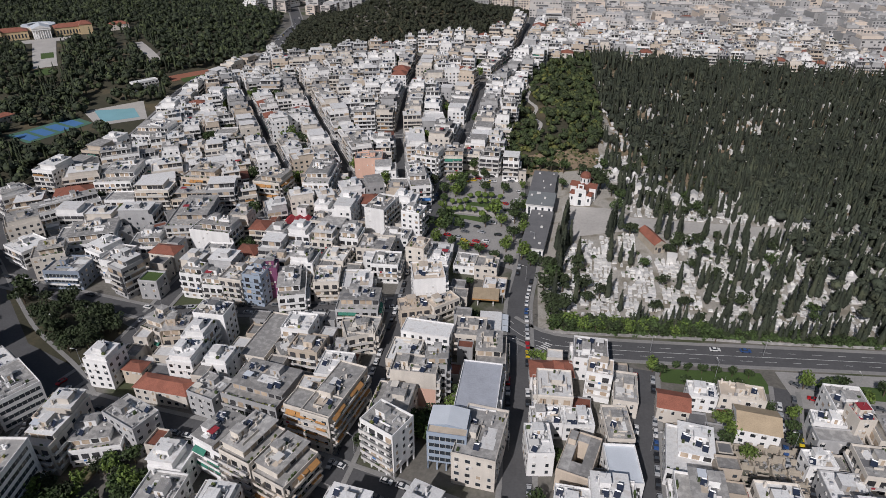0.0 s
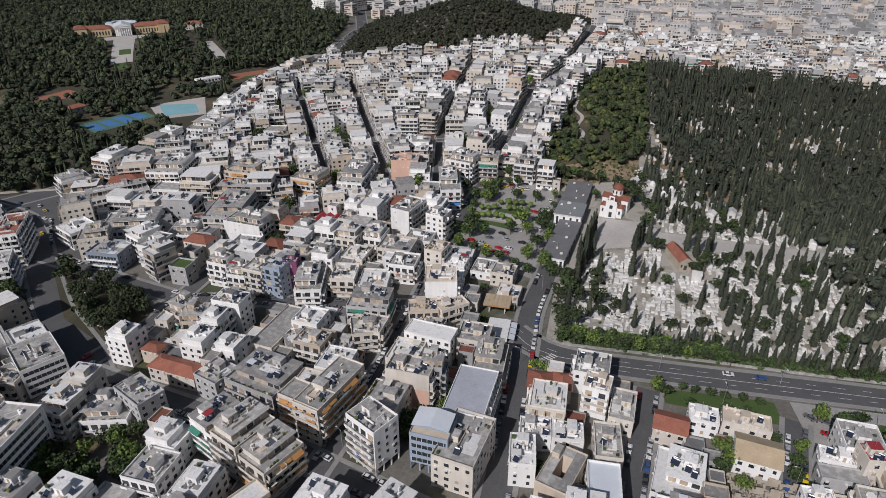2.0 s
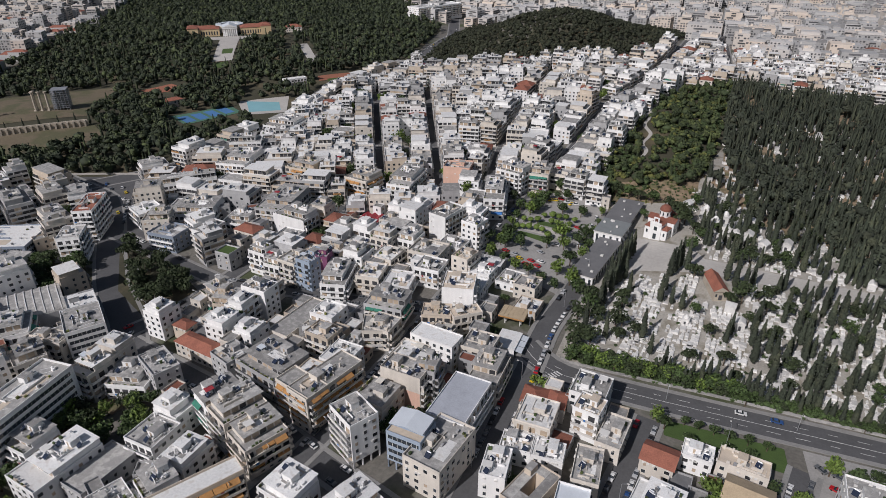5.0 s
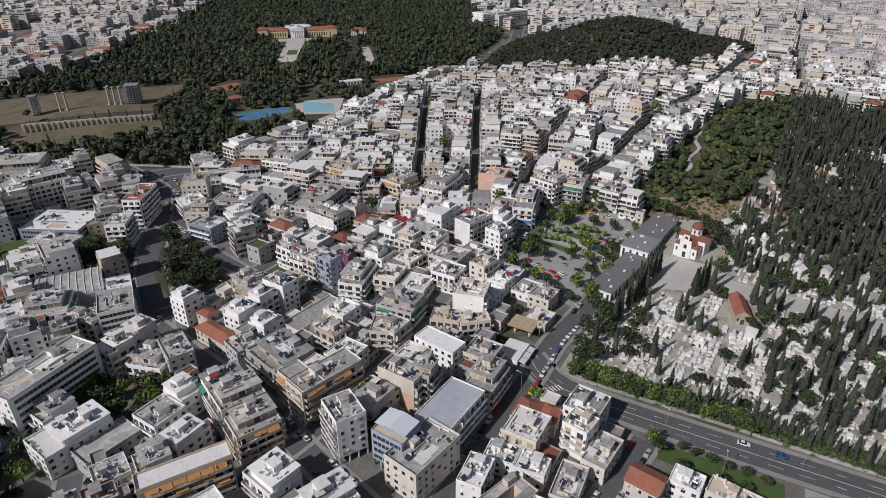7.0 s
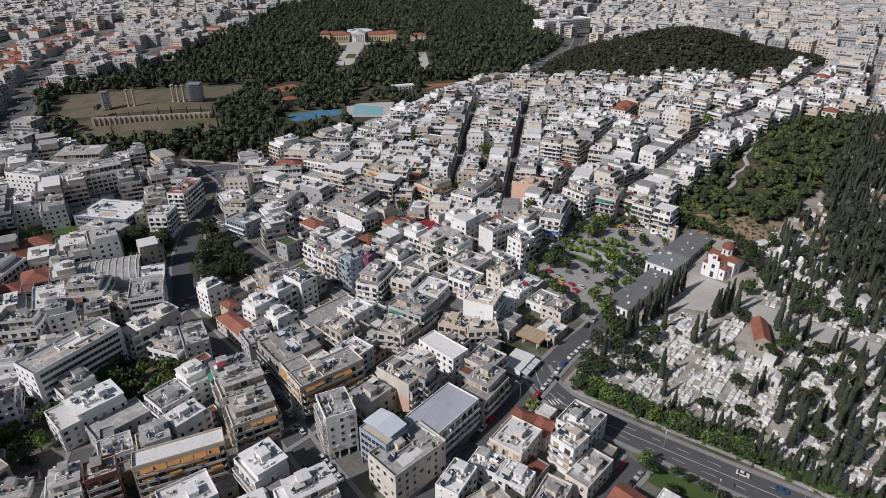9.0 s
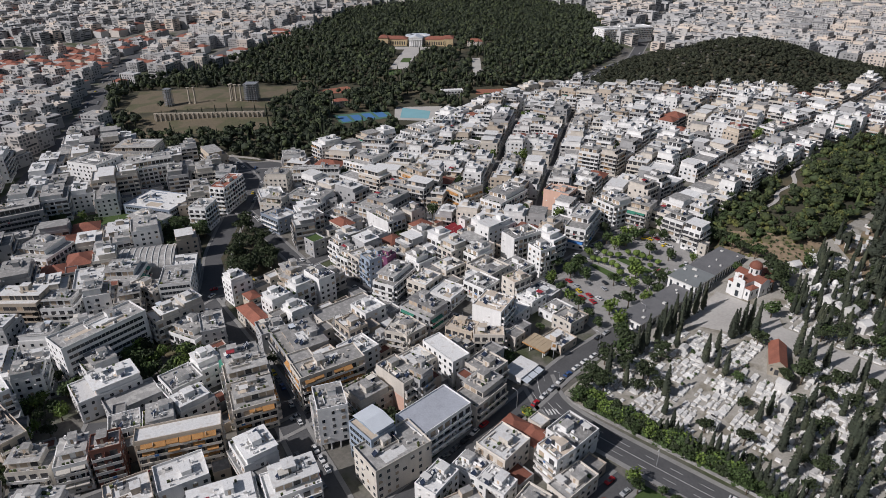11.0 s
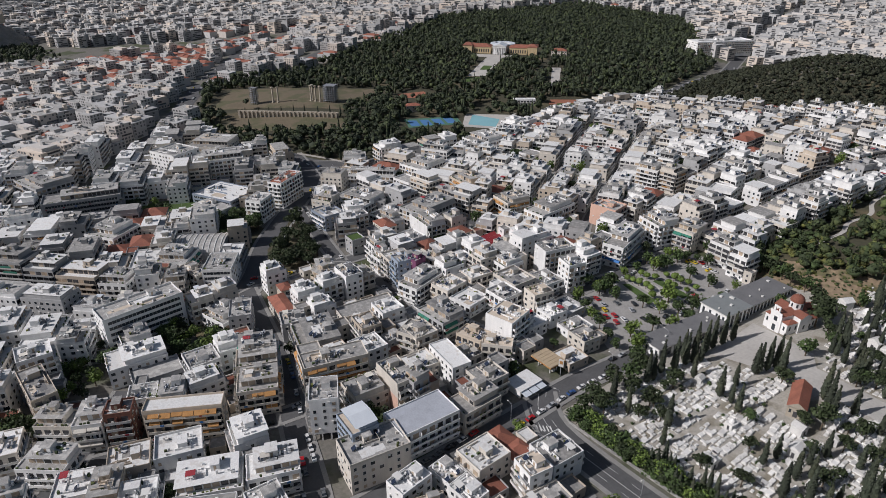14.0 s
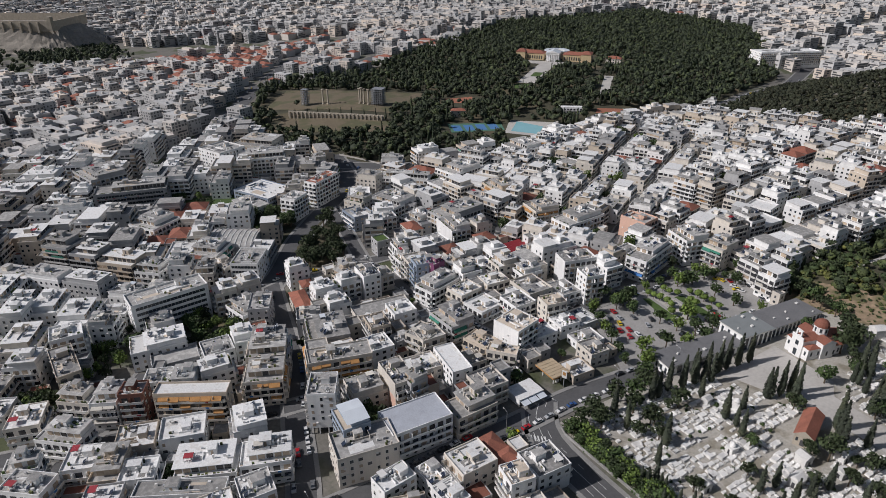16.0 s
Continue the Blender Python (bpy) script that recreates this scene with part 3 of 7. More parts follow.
def building(x, y, w, d, rot, floors, wall=WHITE, roof=CONCRETE, balc="FR", doors="FRBL", awn=None, awn_at=(), shape="flat", setback=1,
             label="", rail=None, openrail=False, detail=2, solar=2, seed=0, base=None, pent=1, blank="", cat="apartment building", name="apartment_building", top_floors=1, mass=None, joined=False, stilts=False, panel=None, strips="", awn_all=False):
    """One house: walls, roof, balconies, awnings, windows and what stands on the roof."""
    rnd = random.Random(seed * 7919 + int(x * 13 + y * 29))
    z0 = gz(x, y)
    FOOT.append((x, y, w, d, rot))
    place = pose(x, y, z0, 0, 0, rot)
    root = None
    if not label:
        label = "%s-storey %s block with balconies and a %s roof" % (NUMBER[int(floors)], COLOUR.get(wall.name, "pale"), "white coated" if roof is ROOFWHITE else "dark flat" if roof is ROOFDARK else "cluttered grey flat")
    if mass is None:
        root = new(name)
        root.matrix_basis = place
        tagged(root, label, cat)

    def put(nm, piece, kind="", m=None):
        if mass is None:
            return part(nm, piece, root, kind=kind, m=m)
        k = len(mass.v)
        mm = place if m is None else place @ m
        mass.v += [tuple(mm @ Vector(v)) for v in piece.v] if joined else piece.v if m is None else [tuple(m @ Vector(v)) for v in piece.v]
        mass.f += [tuple(k + i for i in q) for q in piece.f]
        look_up = [mass.slot(t) for t in piece.slots]
        mass.m += [look_up[i] for i in piece.m]

    rail = rail or rnd.choice((RAIL, RAIL, wall))
    fh = 3.05
    full = floors - (setback and top_floors)
    H = full * fh + 0.7
    sh = Shell()
    sh.box(-w / 2, w / 2, -d / 2, d / 2, 3.4 if stilts else -3.0, H, wall, roof)
    put("wall", sh)
    if stilts:
        q = Shell()
        q.box(-w / 2 + 2.6, w / 2 - 2.6, -d / 2 + 2.6, d / 2 - 0.3, -1.0, 3.4, SHADE)
        put("shop_front", q)
        for side in "FRL":
            length, f = side_frame(side, w, d)
            for i in range(int(length / 3.2) + 1):
                q = Shell()
                c0 = -length / 2 + 0.3 + (length - 0.6) * i / int(length / 3.2)
                side_box(q, f, c0 - 0.25, c0 + 0.25, -0.55, -0.05, -1.0, 3.4, wall)
                put("column", q)
    if shape in ("hip", "gable"):
        r = Shell()
        o = 0.45
        rise = min(w, d) * 0.24
        if w >= d:
            r.prism(-w / 2 - o, w / 2 + o, -d / 2 - o, d / 2 + o, H + 0.01, H + rise, roof, wall, hip=(d / 2 if shape == "hip" else 0))
            put("roof", r)
        else:
            r.prism(-d / 2 - o, d / 2 + o, -w / 2 - o, w / 2 + o, H + 0.01, H + rise, roof, wall, hip=(w / 2 if shape == "hip" else 0))
            put("roof", r, m=pose(0, 0, 0, 0, 0, 90))
    else:
        p = Shell()
        t, ph = 0.22, rnd.uniform(0.5, 1.0)
        p.box(-w / 2, w / 2, -d / 2, -d / 2 + t, H, H + ph, wall)
        p.box(-w / 2, w / 2, d / 2 - t, d / 2, H, H + ph, wall)
        p.box(-w / 2, -w / 2 + t, -d / 2 + t, d / 2 - t, H, H + ph, wall)
        p.box(w / 2 - t, w / 2, -d / 2 + t, d / 2 - t, H, H + ph, wall)
        put("parapet", p)
    if panel:
        mat, za, zb = panel
        for k, (sa, sb) in enumerate(((-0.5, -0.04), (0.08, 0.5))):
            q = Shell()
            q.box(sa * w + 0.2, sb * w - 0.2, -d / 2 - 0.05, -d / 2, za, zb, mat)
            put("painted_panel", q)
    for side in strips:
        length, f = side_frame(side, w, d)
        for k in range(1 if stilts else 0, int(full)):
            q = Shell()
            side_box(q, f, -length * 0.45, length * 0.45, 0, 0.05, k * fh + 1.2, k * fh + 2.7, GLASS)
            for i in range(int(length / 1.8)):
                sx = -length * 0.45 + 1.8 * i
                side_box(q, f, sx - 0.06, sx + 0.06, 0, 0.08, k * fh + 1.2, k * fh + 2.7, FRAME)
            put("window_band", q)
    win = Shell()
    blank_sides = blank + strips
    for side in "FRBL":
        if side in blank_sides:
            continue
        for k in range(1 if stilts else 0, int(full)):
            door = side in balc and k > 0
            add_windows(win, rnd, side, w, d, k * fh + 0.35, 0, door, FRAME if detail > 1 and not door else None, 3.0, mass is not None)
    zt, tw, td, tx, ty = H, w, d, 0.0, 0.0
    if setback and shape == "flat":
        tw, td = w * rnd.uniform(0.7, 0.92), d * rnd.uniform(0.62, 0.8)
        ty = (d - td) / 2 - 0.3
        tx = rnd.choice((-1, 1)) * (w - tw) / 2 * 0.8
        u = Shell()
        hh = top_floors * fh
        u.box(tx - tw / 2, tx + tw / 2, ty - td / 2, ty + td / 2, H - 0.02, H + hh, wall, roof)
        u.box(tx - tw / 2 - 0.5, tx + tw / 2 + 0.5, ty - td / 2 - 1.0, ty + td / 2 + 0.2, H + hh, H + hh + 0.2, wall, roof)
        for k in range(int(top_floors)):
            s2 = Shell()
            add_windows(s2, rnd, "F", tw, td, H + 0.1 + k * fh, 0, True, None, 2.6, mass is not None)
            off = len(u.v)
            u.v += [(a + tx, b + ty, c) for a, b, c in s2.v]
            for q, mi in zip(s2.f, s2.m):
                u.f.append(tuple(off + i for i in q))
                u.m.append(u.slot(s2.slots[mi]))
        put("upper_storey", u)
        zt = H + hh + 0.2
    if win.v:
        put("glazing", win, kind="stuff")
    if detail > 1:
        for side in balc:
            length = (w if side in "FB" else d) * 0.94
            key = (round(length, 1), rail.name, openrail)
            if key not in BALC:
                BALC[key] = balcony_mesh(length, 1.35, rail, openrail)
            off = d / 2 if side in "FB" else w / 2
            for k in range(1, int(full)):
                m = pose(0, 0, k * fh + 0.42, 0, 0, SIDE_TURN[side]) @ Matrix.Translation((0, -off, 0))
                part("balcony", BALC[key], root, m=m)
                if awn and ((side, k) in awn_at or awn_all or not awn_at and rnd.random() < 0.55):
                    n_awn = max(1, int(length * 0.92 / 3.8))
                    for i in range(n_awn):
                        if rnd.random() < 0.25:
                            continue
                        ka = (round(length * 0.92 / n_awn - 0.2, 1), rnd.choice((1.0, 1.3, 1.6)), awn.name)
                        if ka not in AWN:
                            AWN[ka] = awning_mesh(ka[0], ka[1], awn)
                        part("awning", AWN[ka], root, m=m @ Matrix.Translation((length * 0.92 * ((i + 0.5) / n_awn - 0.5), 0, 0)))
        # what stands on the balconies, and air conditioners on the walls
        g = Shell()
        for side in balc:
            length, f = side_frame(side, w, d)
            for k in range(1, int(full)):
                zz = k * fh + 0.42
                for i in range(int(length / 3.4)):
                    s0 = -length * 0.45 + 3.4 * i + rnd.uniform(0, 2.4)
                    r = rnd.random()
                    if r < 0.35:
                        side_box(g, f, s0, s0 + rnd.uniform(0.5, 1.3), 0.85, 1.2, zz, zz + rnd.uniform(0.7, 1.3), rnd.choice((SCRUB, LEAF)))
                    elif r < 0.6:
                        side_box(g, f, s0, s0 + 0.85, 0.02, 0.35, zz + 0.1, zz + 0.75, FRAME)
                    elif r < 0.78:
                        side_box(g, f, s0, s0 + 0.12, 0.0, 1.3, zz, zz + 2.4, wall)
                    elif r < 0.88:
                        side_box(g, f, s0, s0 + rnd.uniform(0.8, 1.6), 1.36, 1.42, zz + 0.2, zz + 1.0, rnd.choice((AWN_W, AWN_B, AWN_R, CREAM)))
        for side in "FRBL":
            if side not in balc and side not in strips:
                length, f = side_frame(side, w, d)
                for _ in range(3):
                    s0, zz = rnd.uniform(-0.42, 0.36) * length, rnd.randint(1, max(1, int(full) - 1)) * fh + 2.55
                    if zz + 0.6 < H:
                        side_box(g, f, s0, s0 + 0.85, 0.0, 0.35, zz, zz + 0.6, FRAME)
        if g.v:
            put("balcony_clutter", g, kind="stuff")
    elif balc:
        b = Shell()
        tint = rnd.choice((AWN_W, AWN_W, AWN_W, AWN_O, AWN_G, CREAM))
        for side in balc:
            length, f = side_frame(side, w, d)
            for k in range(1, int(full)):
                zz = k * fh + 0.42
                h = length * 0.47
                side_box(b, f, -h, h, 0, 1.25, zz - 0.16, zz, wall)
                side_box(b, f, -h, h, 1.15, 1.25, zz, zz + 0.95, rail)
                if rnd.random() < 0.22:
                    lo = rnd.uniform(-1, 0.2) * h
                    side_box(b, f, lo, min(h, lo + h * rnd.uniform(0.5, 1.2)), 1.26, 1.32, zz + 0.9, zz + 2.0, tint)
        if b.v:
            put("balcony_stack", b, kind="stuff")
    if shape == "flat" and pent and (mass is None or rnd.random() < 0.8):
        q = Shell()
        pw, pd = rnd.uniform(2.6, 4.0), rnd.uniform(2.8, 4.6)
        px, py = tx + rnd.uniform(-0.3, 0.3) * max(0.1, tw - pw - 1), ty + rnd.uniform(0, 0.35) * max(0.1, td - pd - 1)
        q.box(px - pw / 2, px + pw / 2, py - pd / 2, py + pd / 2, zt - 0.02, zt + 2.5, wall, roof)
        q.box(px - pw / 2 - 0.15, px + pw / 2 + 0.15, py - pd / 2 - 0.15, py + pd / 2 + 0.15, zt + 2.5, zt + 2.65, wall, roof)
        q.box(px - 0.45, px + 0.45, py - pd / 2 - 0.04, py - pd / 2, zt, zt + 2.0, SHADE)
        put("stair_head", q)
        j = Shell()
        for _ in range(rnd.randint(8, 15) if detail > 1 else rnd.randint(4, 8)):
            ax, ay = tx + rnd.uniform(-0.42, 0.42) * tw, ty + rnd.uniform(-0.42, 0.42) * td
            s = rnd.uniform(0.25, 0.6)
            j.box(ax - s, ax + s, ay - s * 0.7, ay + s * 0.7, zt, zt + rnd.uniform(0.4, 1.2), rnd.choice((wall, FRAME, METAL, ROOFDARK, GREY, SCRUB)))
        if detail > 1:
            # patched roofing, low partition walls, chimneys, planters along the parapets
            for n_p in range(rnd.randint(2, 4)):
                ax, ay = tx + rnd.uniform(-0.3, 0.3) * tw, ty + rnd.uniform(-0.3, 0.3) * td
                sw, sd = rnd.uniform(0.08, 0.17) * tw, rnd.uniform(0.08, 0.17) * td
                j.box(ax - sw, ax + sw, ay - sd, ay + sd, zt - 0.05, zt + 0.03 + 0.012 * n_p, rnd.choice((ROOFWHITE, ROOFDARK, CONCRETE, TAN, ROOFWHITE)))
            for _ in range(rnd.randint(1, 3)):
                ay = ty + rnd.uniform(-0.42, 0.42) * td
                ax, sw = tx + rnd.uniform(-0.25, 0.25) * tw, rnd.uniform(0.1, 0.24) * tw
                j.box(ax - sw, ax + sw, ay - 0.09, ay + 0.09, zt, zt + rnd.uniform(0.5, 1.1), wall)
                ax, ay = tx + rnd.uniform(-0.42, 0.42) * tw, ty + rnd.uniform(-0.2, 0.2) * td
                j.box(ax - 0.09, ax + 0.09, ay - 0.15 * td, ay + 0.15 * td, zt, zt + rnd.uniform(0.5, 1.0), wall)
                ax, ay = tx + rnd.uniform(-0.44, 0.44) * tw, ty + rnd.uniform(-0.44, 0.44) * td
                j.box(ax - 0.3, ax + 0.3, ay - 0.3, ay + 0.3, zt, zt + rnd.uniform(1.2, 2.0), wall)
                j.tube((ax + 1, ay, zt), (ax + 1, ay, zt + rnd.uniform(2, 3.5)), 0.035, 0.03, METAL, 4)
            if zt > H + 1:
                for i in range(int(w / 1.3)):
                    if rnd.random() < 0.55:
                        ax = -w / 2 + 0.8 + 1.3 * i
                        if ax < w / 2 - 0.6:
                            j.box(ax - 0.4, ax + 0.4, -d / 2 + 0.3, -d / 2 + 0.8, H, H + rnd.uniform(0.7, 1.6), rnd.choice((SCRUB, SCRUB, LEAF, FRAME, TAN)))
        if rnd.random() < 0.5:
            lx, ly = tx + rnd.uniform(-0.2, 0.2) * tw, ty + rnd.uniform(-0.3, 0.3) * td
            j.box(lx - tw * 0.2, lx + tw * 0.2, ly - 0.1, ly + 0.1, zt, zt + rnd.uniform(0.5, 1.0), wall)
        if rnd.random() < 0.3:
            lx, ly = tx - tw * 0.25, ty - td * 0.25
            j.box(lx - 1.6, lx + 1.6, ly - 1.3, ly + 1.3, zt + 2.1, zt + 2.2, rnd.choice((METALROOF, AWN_W, AWN_W, FRAME, FRAME, AWN_R)))
            for ax, ay in ((-1.5, -1.2), (1.5, -1.2), (1.5, 1.2), (-1.5, 1.2)):
                j.box(lx + ax - 0.05, lx + ax + 0.05, ly + ay - 0.05, ly + ay + 0.05, zt, zt + 2.1, METAL)
        ax, ay = px, py
        j.tube((ax, ay, zt + 2.6), (ax, ay, zt + 5.5), 0.04, 0.03, METAL, 5)
        put("roof_clutter", j, kind="stuff")
        for _ in range(solar):
            ax, ay = tx + rnd.uniform(-0.4, 0.4) * (tw - 1), ty + rnd.uniform(-0.42, 0.3) * (td - 1)
            if abs(ax - px) < pw / 2 + 1 and abs(ay - py) < pd / 2 + 1:
                continue
            m = pose(ax, ay, zt, 0, 0, -rot - 25 + rnd.uniform(-12, 12))
            if mass is None:
                s = part("solar_heater", SOLAR_ME, root, m=m)
                part("tank", TANK_ME, s)
            else:
                put("", SOLAR_SH, m=m)
                put("", TANK_SH, m=m)
    if mass is not None and not joined:
        root = tagged(part(name, mass, m=place), label, cat, "blocks of the close-built quarters")
    return root


def clash(x, y, r):
    for fx, fy, fw, fd, fr in FOOT:
        dx, dy = x - fx, y - fy
        if dx * dx + dy * dy > 2500:
            continue
        c, s = math.cos(radians(fr)), math.sin(radians(fr))
        u, v = abs(c * dx + s * dy), abs(-s * dx + c * dy)
        if u < fw / 2 + r and v < fd / 2 + r:
            return True
    return False


# ---- the near houses, one by one ----
building(-9.9, 176.2, 16.7, 9.8, -9.6, 5, wall=CREAM, balc="RL", blank="F", setback=0, panel=(PINK, 1.0, 9.6), solar=3, label="cream apartment block with a peach painted blank wall")
building(-37.3, 164.5, 27.7, 10.8, 68.6, 5, wall=CREAM, awn=AWN_O, awn_all=True, balc="F", setback=0, solar=5, label="cream apartment block with orange awnings on every balcony")
building(-43.6, 158.2, 17.8, 9.6, -21.1, 5, wall=CREAM, awn=AWN_O, awn_all=True, balc="FL", setback=0, pent=0, solar=3, label="wing of a cream apartment block with orange awnings")
building(-17.9, 146.7, 13.3, 10.8, -34.9, 6, balc="FL", stilts=True, setback=0, solar=2, label="slim white apartment block on a street colonnade")
blue_block = building(2, 147.2, 12.8, 10.6, -10.3, 5, wall=BLUE, roof=TAN, balc="", setback=0, pent=0, solar=1, strips="FL", stilts=True, label="pale blue office block with ribbon windows and a metal roof", cat="office building", name="office_building")
shed = Shell()
shed.box(-5.8, 6.0, -1.8, 4.9, 15.9, 18.0, BLUE)
part("roof_storey", shed, blue_block)
shed = Shell()
shed.prism(-3.6, 5.2, -6.1, 6.3, 18.0, 19.0, METALROOF, BLUE)
part("metal_roof", shed, blue_block, "pale grey pitched metal roof", m=pose(0, 0, 0, 0, 0, 90))
building(12.3, 146.0, 22.4, 14.0, 74.1, 4, wall=CREAM, balc="", setback=0, solar=2, label="cream building with a bare concrete roof")
building(12.8, 168.4, 14.4, 24.5, -10, 4, roof=ROOFBLUE, balc="R", setback=0, pent=0, solar=0, label="long white building with a blue-grey coated roof and side balconies")
building(18.6, 190.7, 11.5, 18.6, -6, 4, wall=CREAM, balc="R", setback=1, solar=0, label="cream apartment block with bare concrete terraces")
building(-6.1, 202.1, 19.8, 9.1, -13.8, 4, roof=ROOFWHITE, balc="", setback=0, pent=0, solar=0, label="plain white building with a white roof")
building(-2.5, 179, 8.3, 8, -2.1, 6, wall=GREY, balc="FR", rail=GREY, label="dark grey apartment block with planted roof terraces")
building(-32.1, 209.1, 11.4, 12, -9.1, 3, wall=CREAM, setback=0)
building(-52.8, 194.1, 12.2, 9.9, -13.8, 4, wall=TAN, setback=0)
building(-41, 199.7, 6.8, 8.4, -8.5, 2, wall=GREY, setback=0, balc="")
building(-96.2, 216.4, 13.6, 9.8, -9.7, 5, blank="F", balc="", roof=ROOFDARK, setback=0, solar=5, label="white block with a tall blank wall and solar heaters")
building(-119, 215.3, 10.8, 12.6, -24.7, 4, wall=CREAM, awn=AWN_G, balc="F", label="stepped apartment block with green awnings")
building(-109.7, 210.2, 10.6, 11.3, 6.5, 4, wall=TAN, balc="F", blank="R", label="stepped tan apartment block with red roof canopies")
building(-104.4, 180.1, 22.2, 8.1, -13.5, 2, wall=CREAM, roof=TILE, shape="hip", setback=0, balc="", label="low house with a red tiled roof", cat="house", name="house")
building(-111.5, 191, 11.5, 7.8, -5.5, 1, wall=GREY, roof=ROOFDARK, setback=0, balc="", pent=0, solar=0, label="low shed with a dark green-grey roof", cat="shed", name="shed")
building(-120.4, 191.2, 8.3, 6, -11.2, 2, wall=TAN, roof=TILE, shape="hip", setback=0, balc="", label="small tan house with a red roof", cat="house", name="house")
building(-85, 174.6, 11.8, 11.8, -24, 3, wall=GREY, setback=0, balc="", solar=0)
building(-65.8, 174.4, 23, 18.5, -19.9, 4, wall=GREY, balc="FL", solar=6, label="grey apartment block with many solar heaters")
building(-137.9, 252, 9.5, 8.7, -8.5, 3, wall=GREY, roof=LAWN, setback=0, pent=0, solar=0, balc="", label="old stone house with a green planted roof", cat="house", name="house")
building(-141.3, 278.5, 14.1, 9.6, -10.6, 3, wall=CREAM, roof=TILE, shape="hip", setback=0, balc="", label="cream house with a red tiled roof", cat="house", name="house")
building(-117, 251.7, 11.4, 7.5, -13.2, 5)
building(-105.5, 247, 9.9, 9.3, -8.7, 4)
building(-96.2, 249.6, 11.4, 14.2, -13.7, 4, wall=CREAM, setback=0, balc="F")
building(-84.8, 247.6, 9.4, 14.9, -16.1, 5, wall=BLUE, setback=0, balc="F", label="pale blue apartment block")
building(-80.4, 250.5, 6.6, 8.2, 6.1, 5, wall=PURPLE, setback=0, balc="", label="narrow dark purple apartment tower")
building(-183, 263.7, 18, 15.4, -3.5, 3, wall=BLUEGREY, rail=WHITE, balc="FL", setback=0, solar=0, strips="FL", label="office block with dark glass, white ribs and roof plants", cat="office building", name="office_building")
building(-196.7, 272.1, 15.1, 13.2, 23, 5, wall=CREAM, balc="", solar=0)
building(-160.9, 269.1, 9.5, 16.3, -14, 4, blank="F", setback=0)
building(-159.9, 175.8, 15.7, 20.5, 49.9, 4, balc="", setback=0, strips="FL", label="white corner building with dark ribbon windows", cat="office building", name="office_building")
building(-167.4, 163.7, 17.7, 8.7, 6.5, 3, wall=CREAM, setback=0, balc="F")
building(-189.8, 163.8, 18, 18.8, 42.5, 4, awn=AWN_G, label="stepped apartment block with green awnings")
building(-109, 109.5, 15, 24, -12, 4, roof=ROOFWHITE, setback=1, balc="", solar=3, label="white building with a wide roof terrace and a red cabin")
building(-95.5, 112.5, 12, 20, -12, 2, wall=GREY, roof=CONCRETE, setback=0, balc="", pent=0, solar=0, label="low grey annexe with a bare concrete roof")
building(-80.4, 118.9, 10, 6, 22.4, 1, wall=GREY, roof=CONCRETE, balc="", setback=0, pent=0, solar=0, label="low concrete slab roof over a yard")
building(-52.8, 107.6, 28.5, 7.3, 54.1, 5, wall=TAN, roof=ROOFWHITE, awn=AWN_O, awn_all=True, balc="F", setback=0, pent=0, solar=6, rail=CREAM, label="long apartment block with rows of orange awnings")
building(-68.1, 89.5, 9.5, 8.6, 58.8, 5, wall=BROWN, balc="F", setback=0, label="dark red-brown apartment block")
building(-75.4, 81, 10.3, 11.4, 57.2, 5, wall=WHITE, balc="F", awn=AWN_W, solar=5)
building(-86.8, 72.3, 13.8, 9.7, 44.7, 4, wall=CREAM, balc="F", awn=AWN_W)
building(-108.4, 71.8, 24.2, 9.4, -1.4, 5, wall=TAN, balc="R", setback=0, solar=3)
building(-133.1, 76.8, 13.6, 12.9, 82, 5, roof=ROOFWHITE, setback=0, balc="FR")
building(-48.5, 135.5, 16, 12.6, 60, 5, wall=CREAM, balc="FLR", awn=AWN_O, solar=3, label="cream corner block with stepped terraces and orange awnings")
building(-60, 142, 16.5, 12.6, 61, 6, wall=CREAM, balc="LR", solar=4, label="cream stepped apartment block with solar heaters")
building(-71.5, 148.5, 15, 12.6, 60, 5, wall=WHITE, balc="LRB", awn=AWN_G, solar=6, label="white stepped apartment block with many solar heaters")
building(-107.2, 159.4, 10.4, 16.5, 59.5, 4, wall=GREY, balc="", setback=0, roof=CONCRETE)
building(-117.3, 155.7, 16.7, 15, 10, 3)
building(-19.3, 100.5, 21.2, 14.3, 60.1, 3, roof=ROOFWHITE, solar=1)
building(-7.1, 117.5, 17.6, 12.2, 62.6, 4, roof=ROOFWHITE, balc="F", solar=4)
building(-65.6, 63.3, 17.3, 10.7, 42.9, 4)
building(-36.3, 72.5, 9.9, 16.3, 60.3, 4, wall=TAN, solar=0)
building(-56.7, 48.6, 11.2, 7.8, 69.1, 4)
building(-45.3, 48.7, 15.6, 9.7, 44, 3, setback=0)
building(-9.8, 88.3, 30, 6.9, 55.2, 3, roof=CONCRETE, setback=0, balc="", solar=0)
building(-245.5, 148.2, 21.7, 22.6, 27.2, 5)
building(-310, 151.4, 48, 18.5, 70.1, 6, wall=GREY, balc="FR", rail=GREY, strips="F", solar=0, label="long grey office block with glass bands", cat="office building", name="office_building")
building(-352, 140, 34, 26, 10, 7, wall=GREY, balc="FR", solar=0)
building(-272.1, 234.9, 36.9, 27.8, 19.5, 2, wall=BLUEGREY, roof=ROOFWHITE, balc="", setback=0, strips="FR", solar=0, label="low modern building with dark glass under a wide roof", cat="office building", name="office_building")
building(-254.3, 213.5, 28.2, 18.7, 12.1, 2)
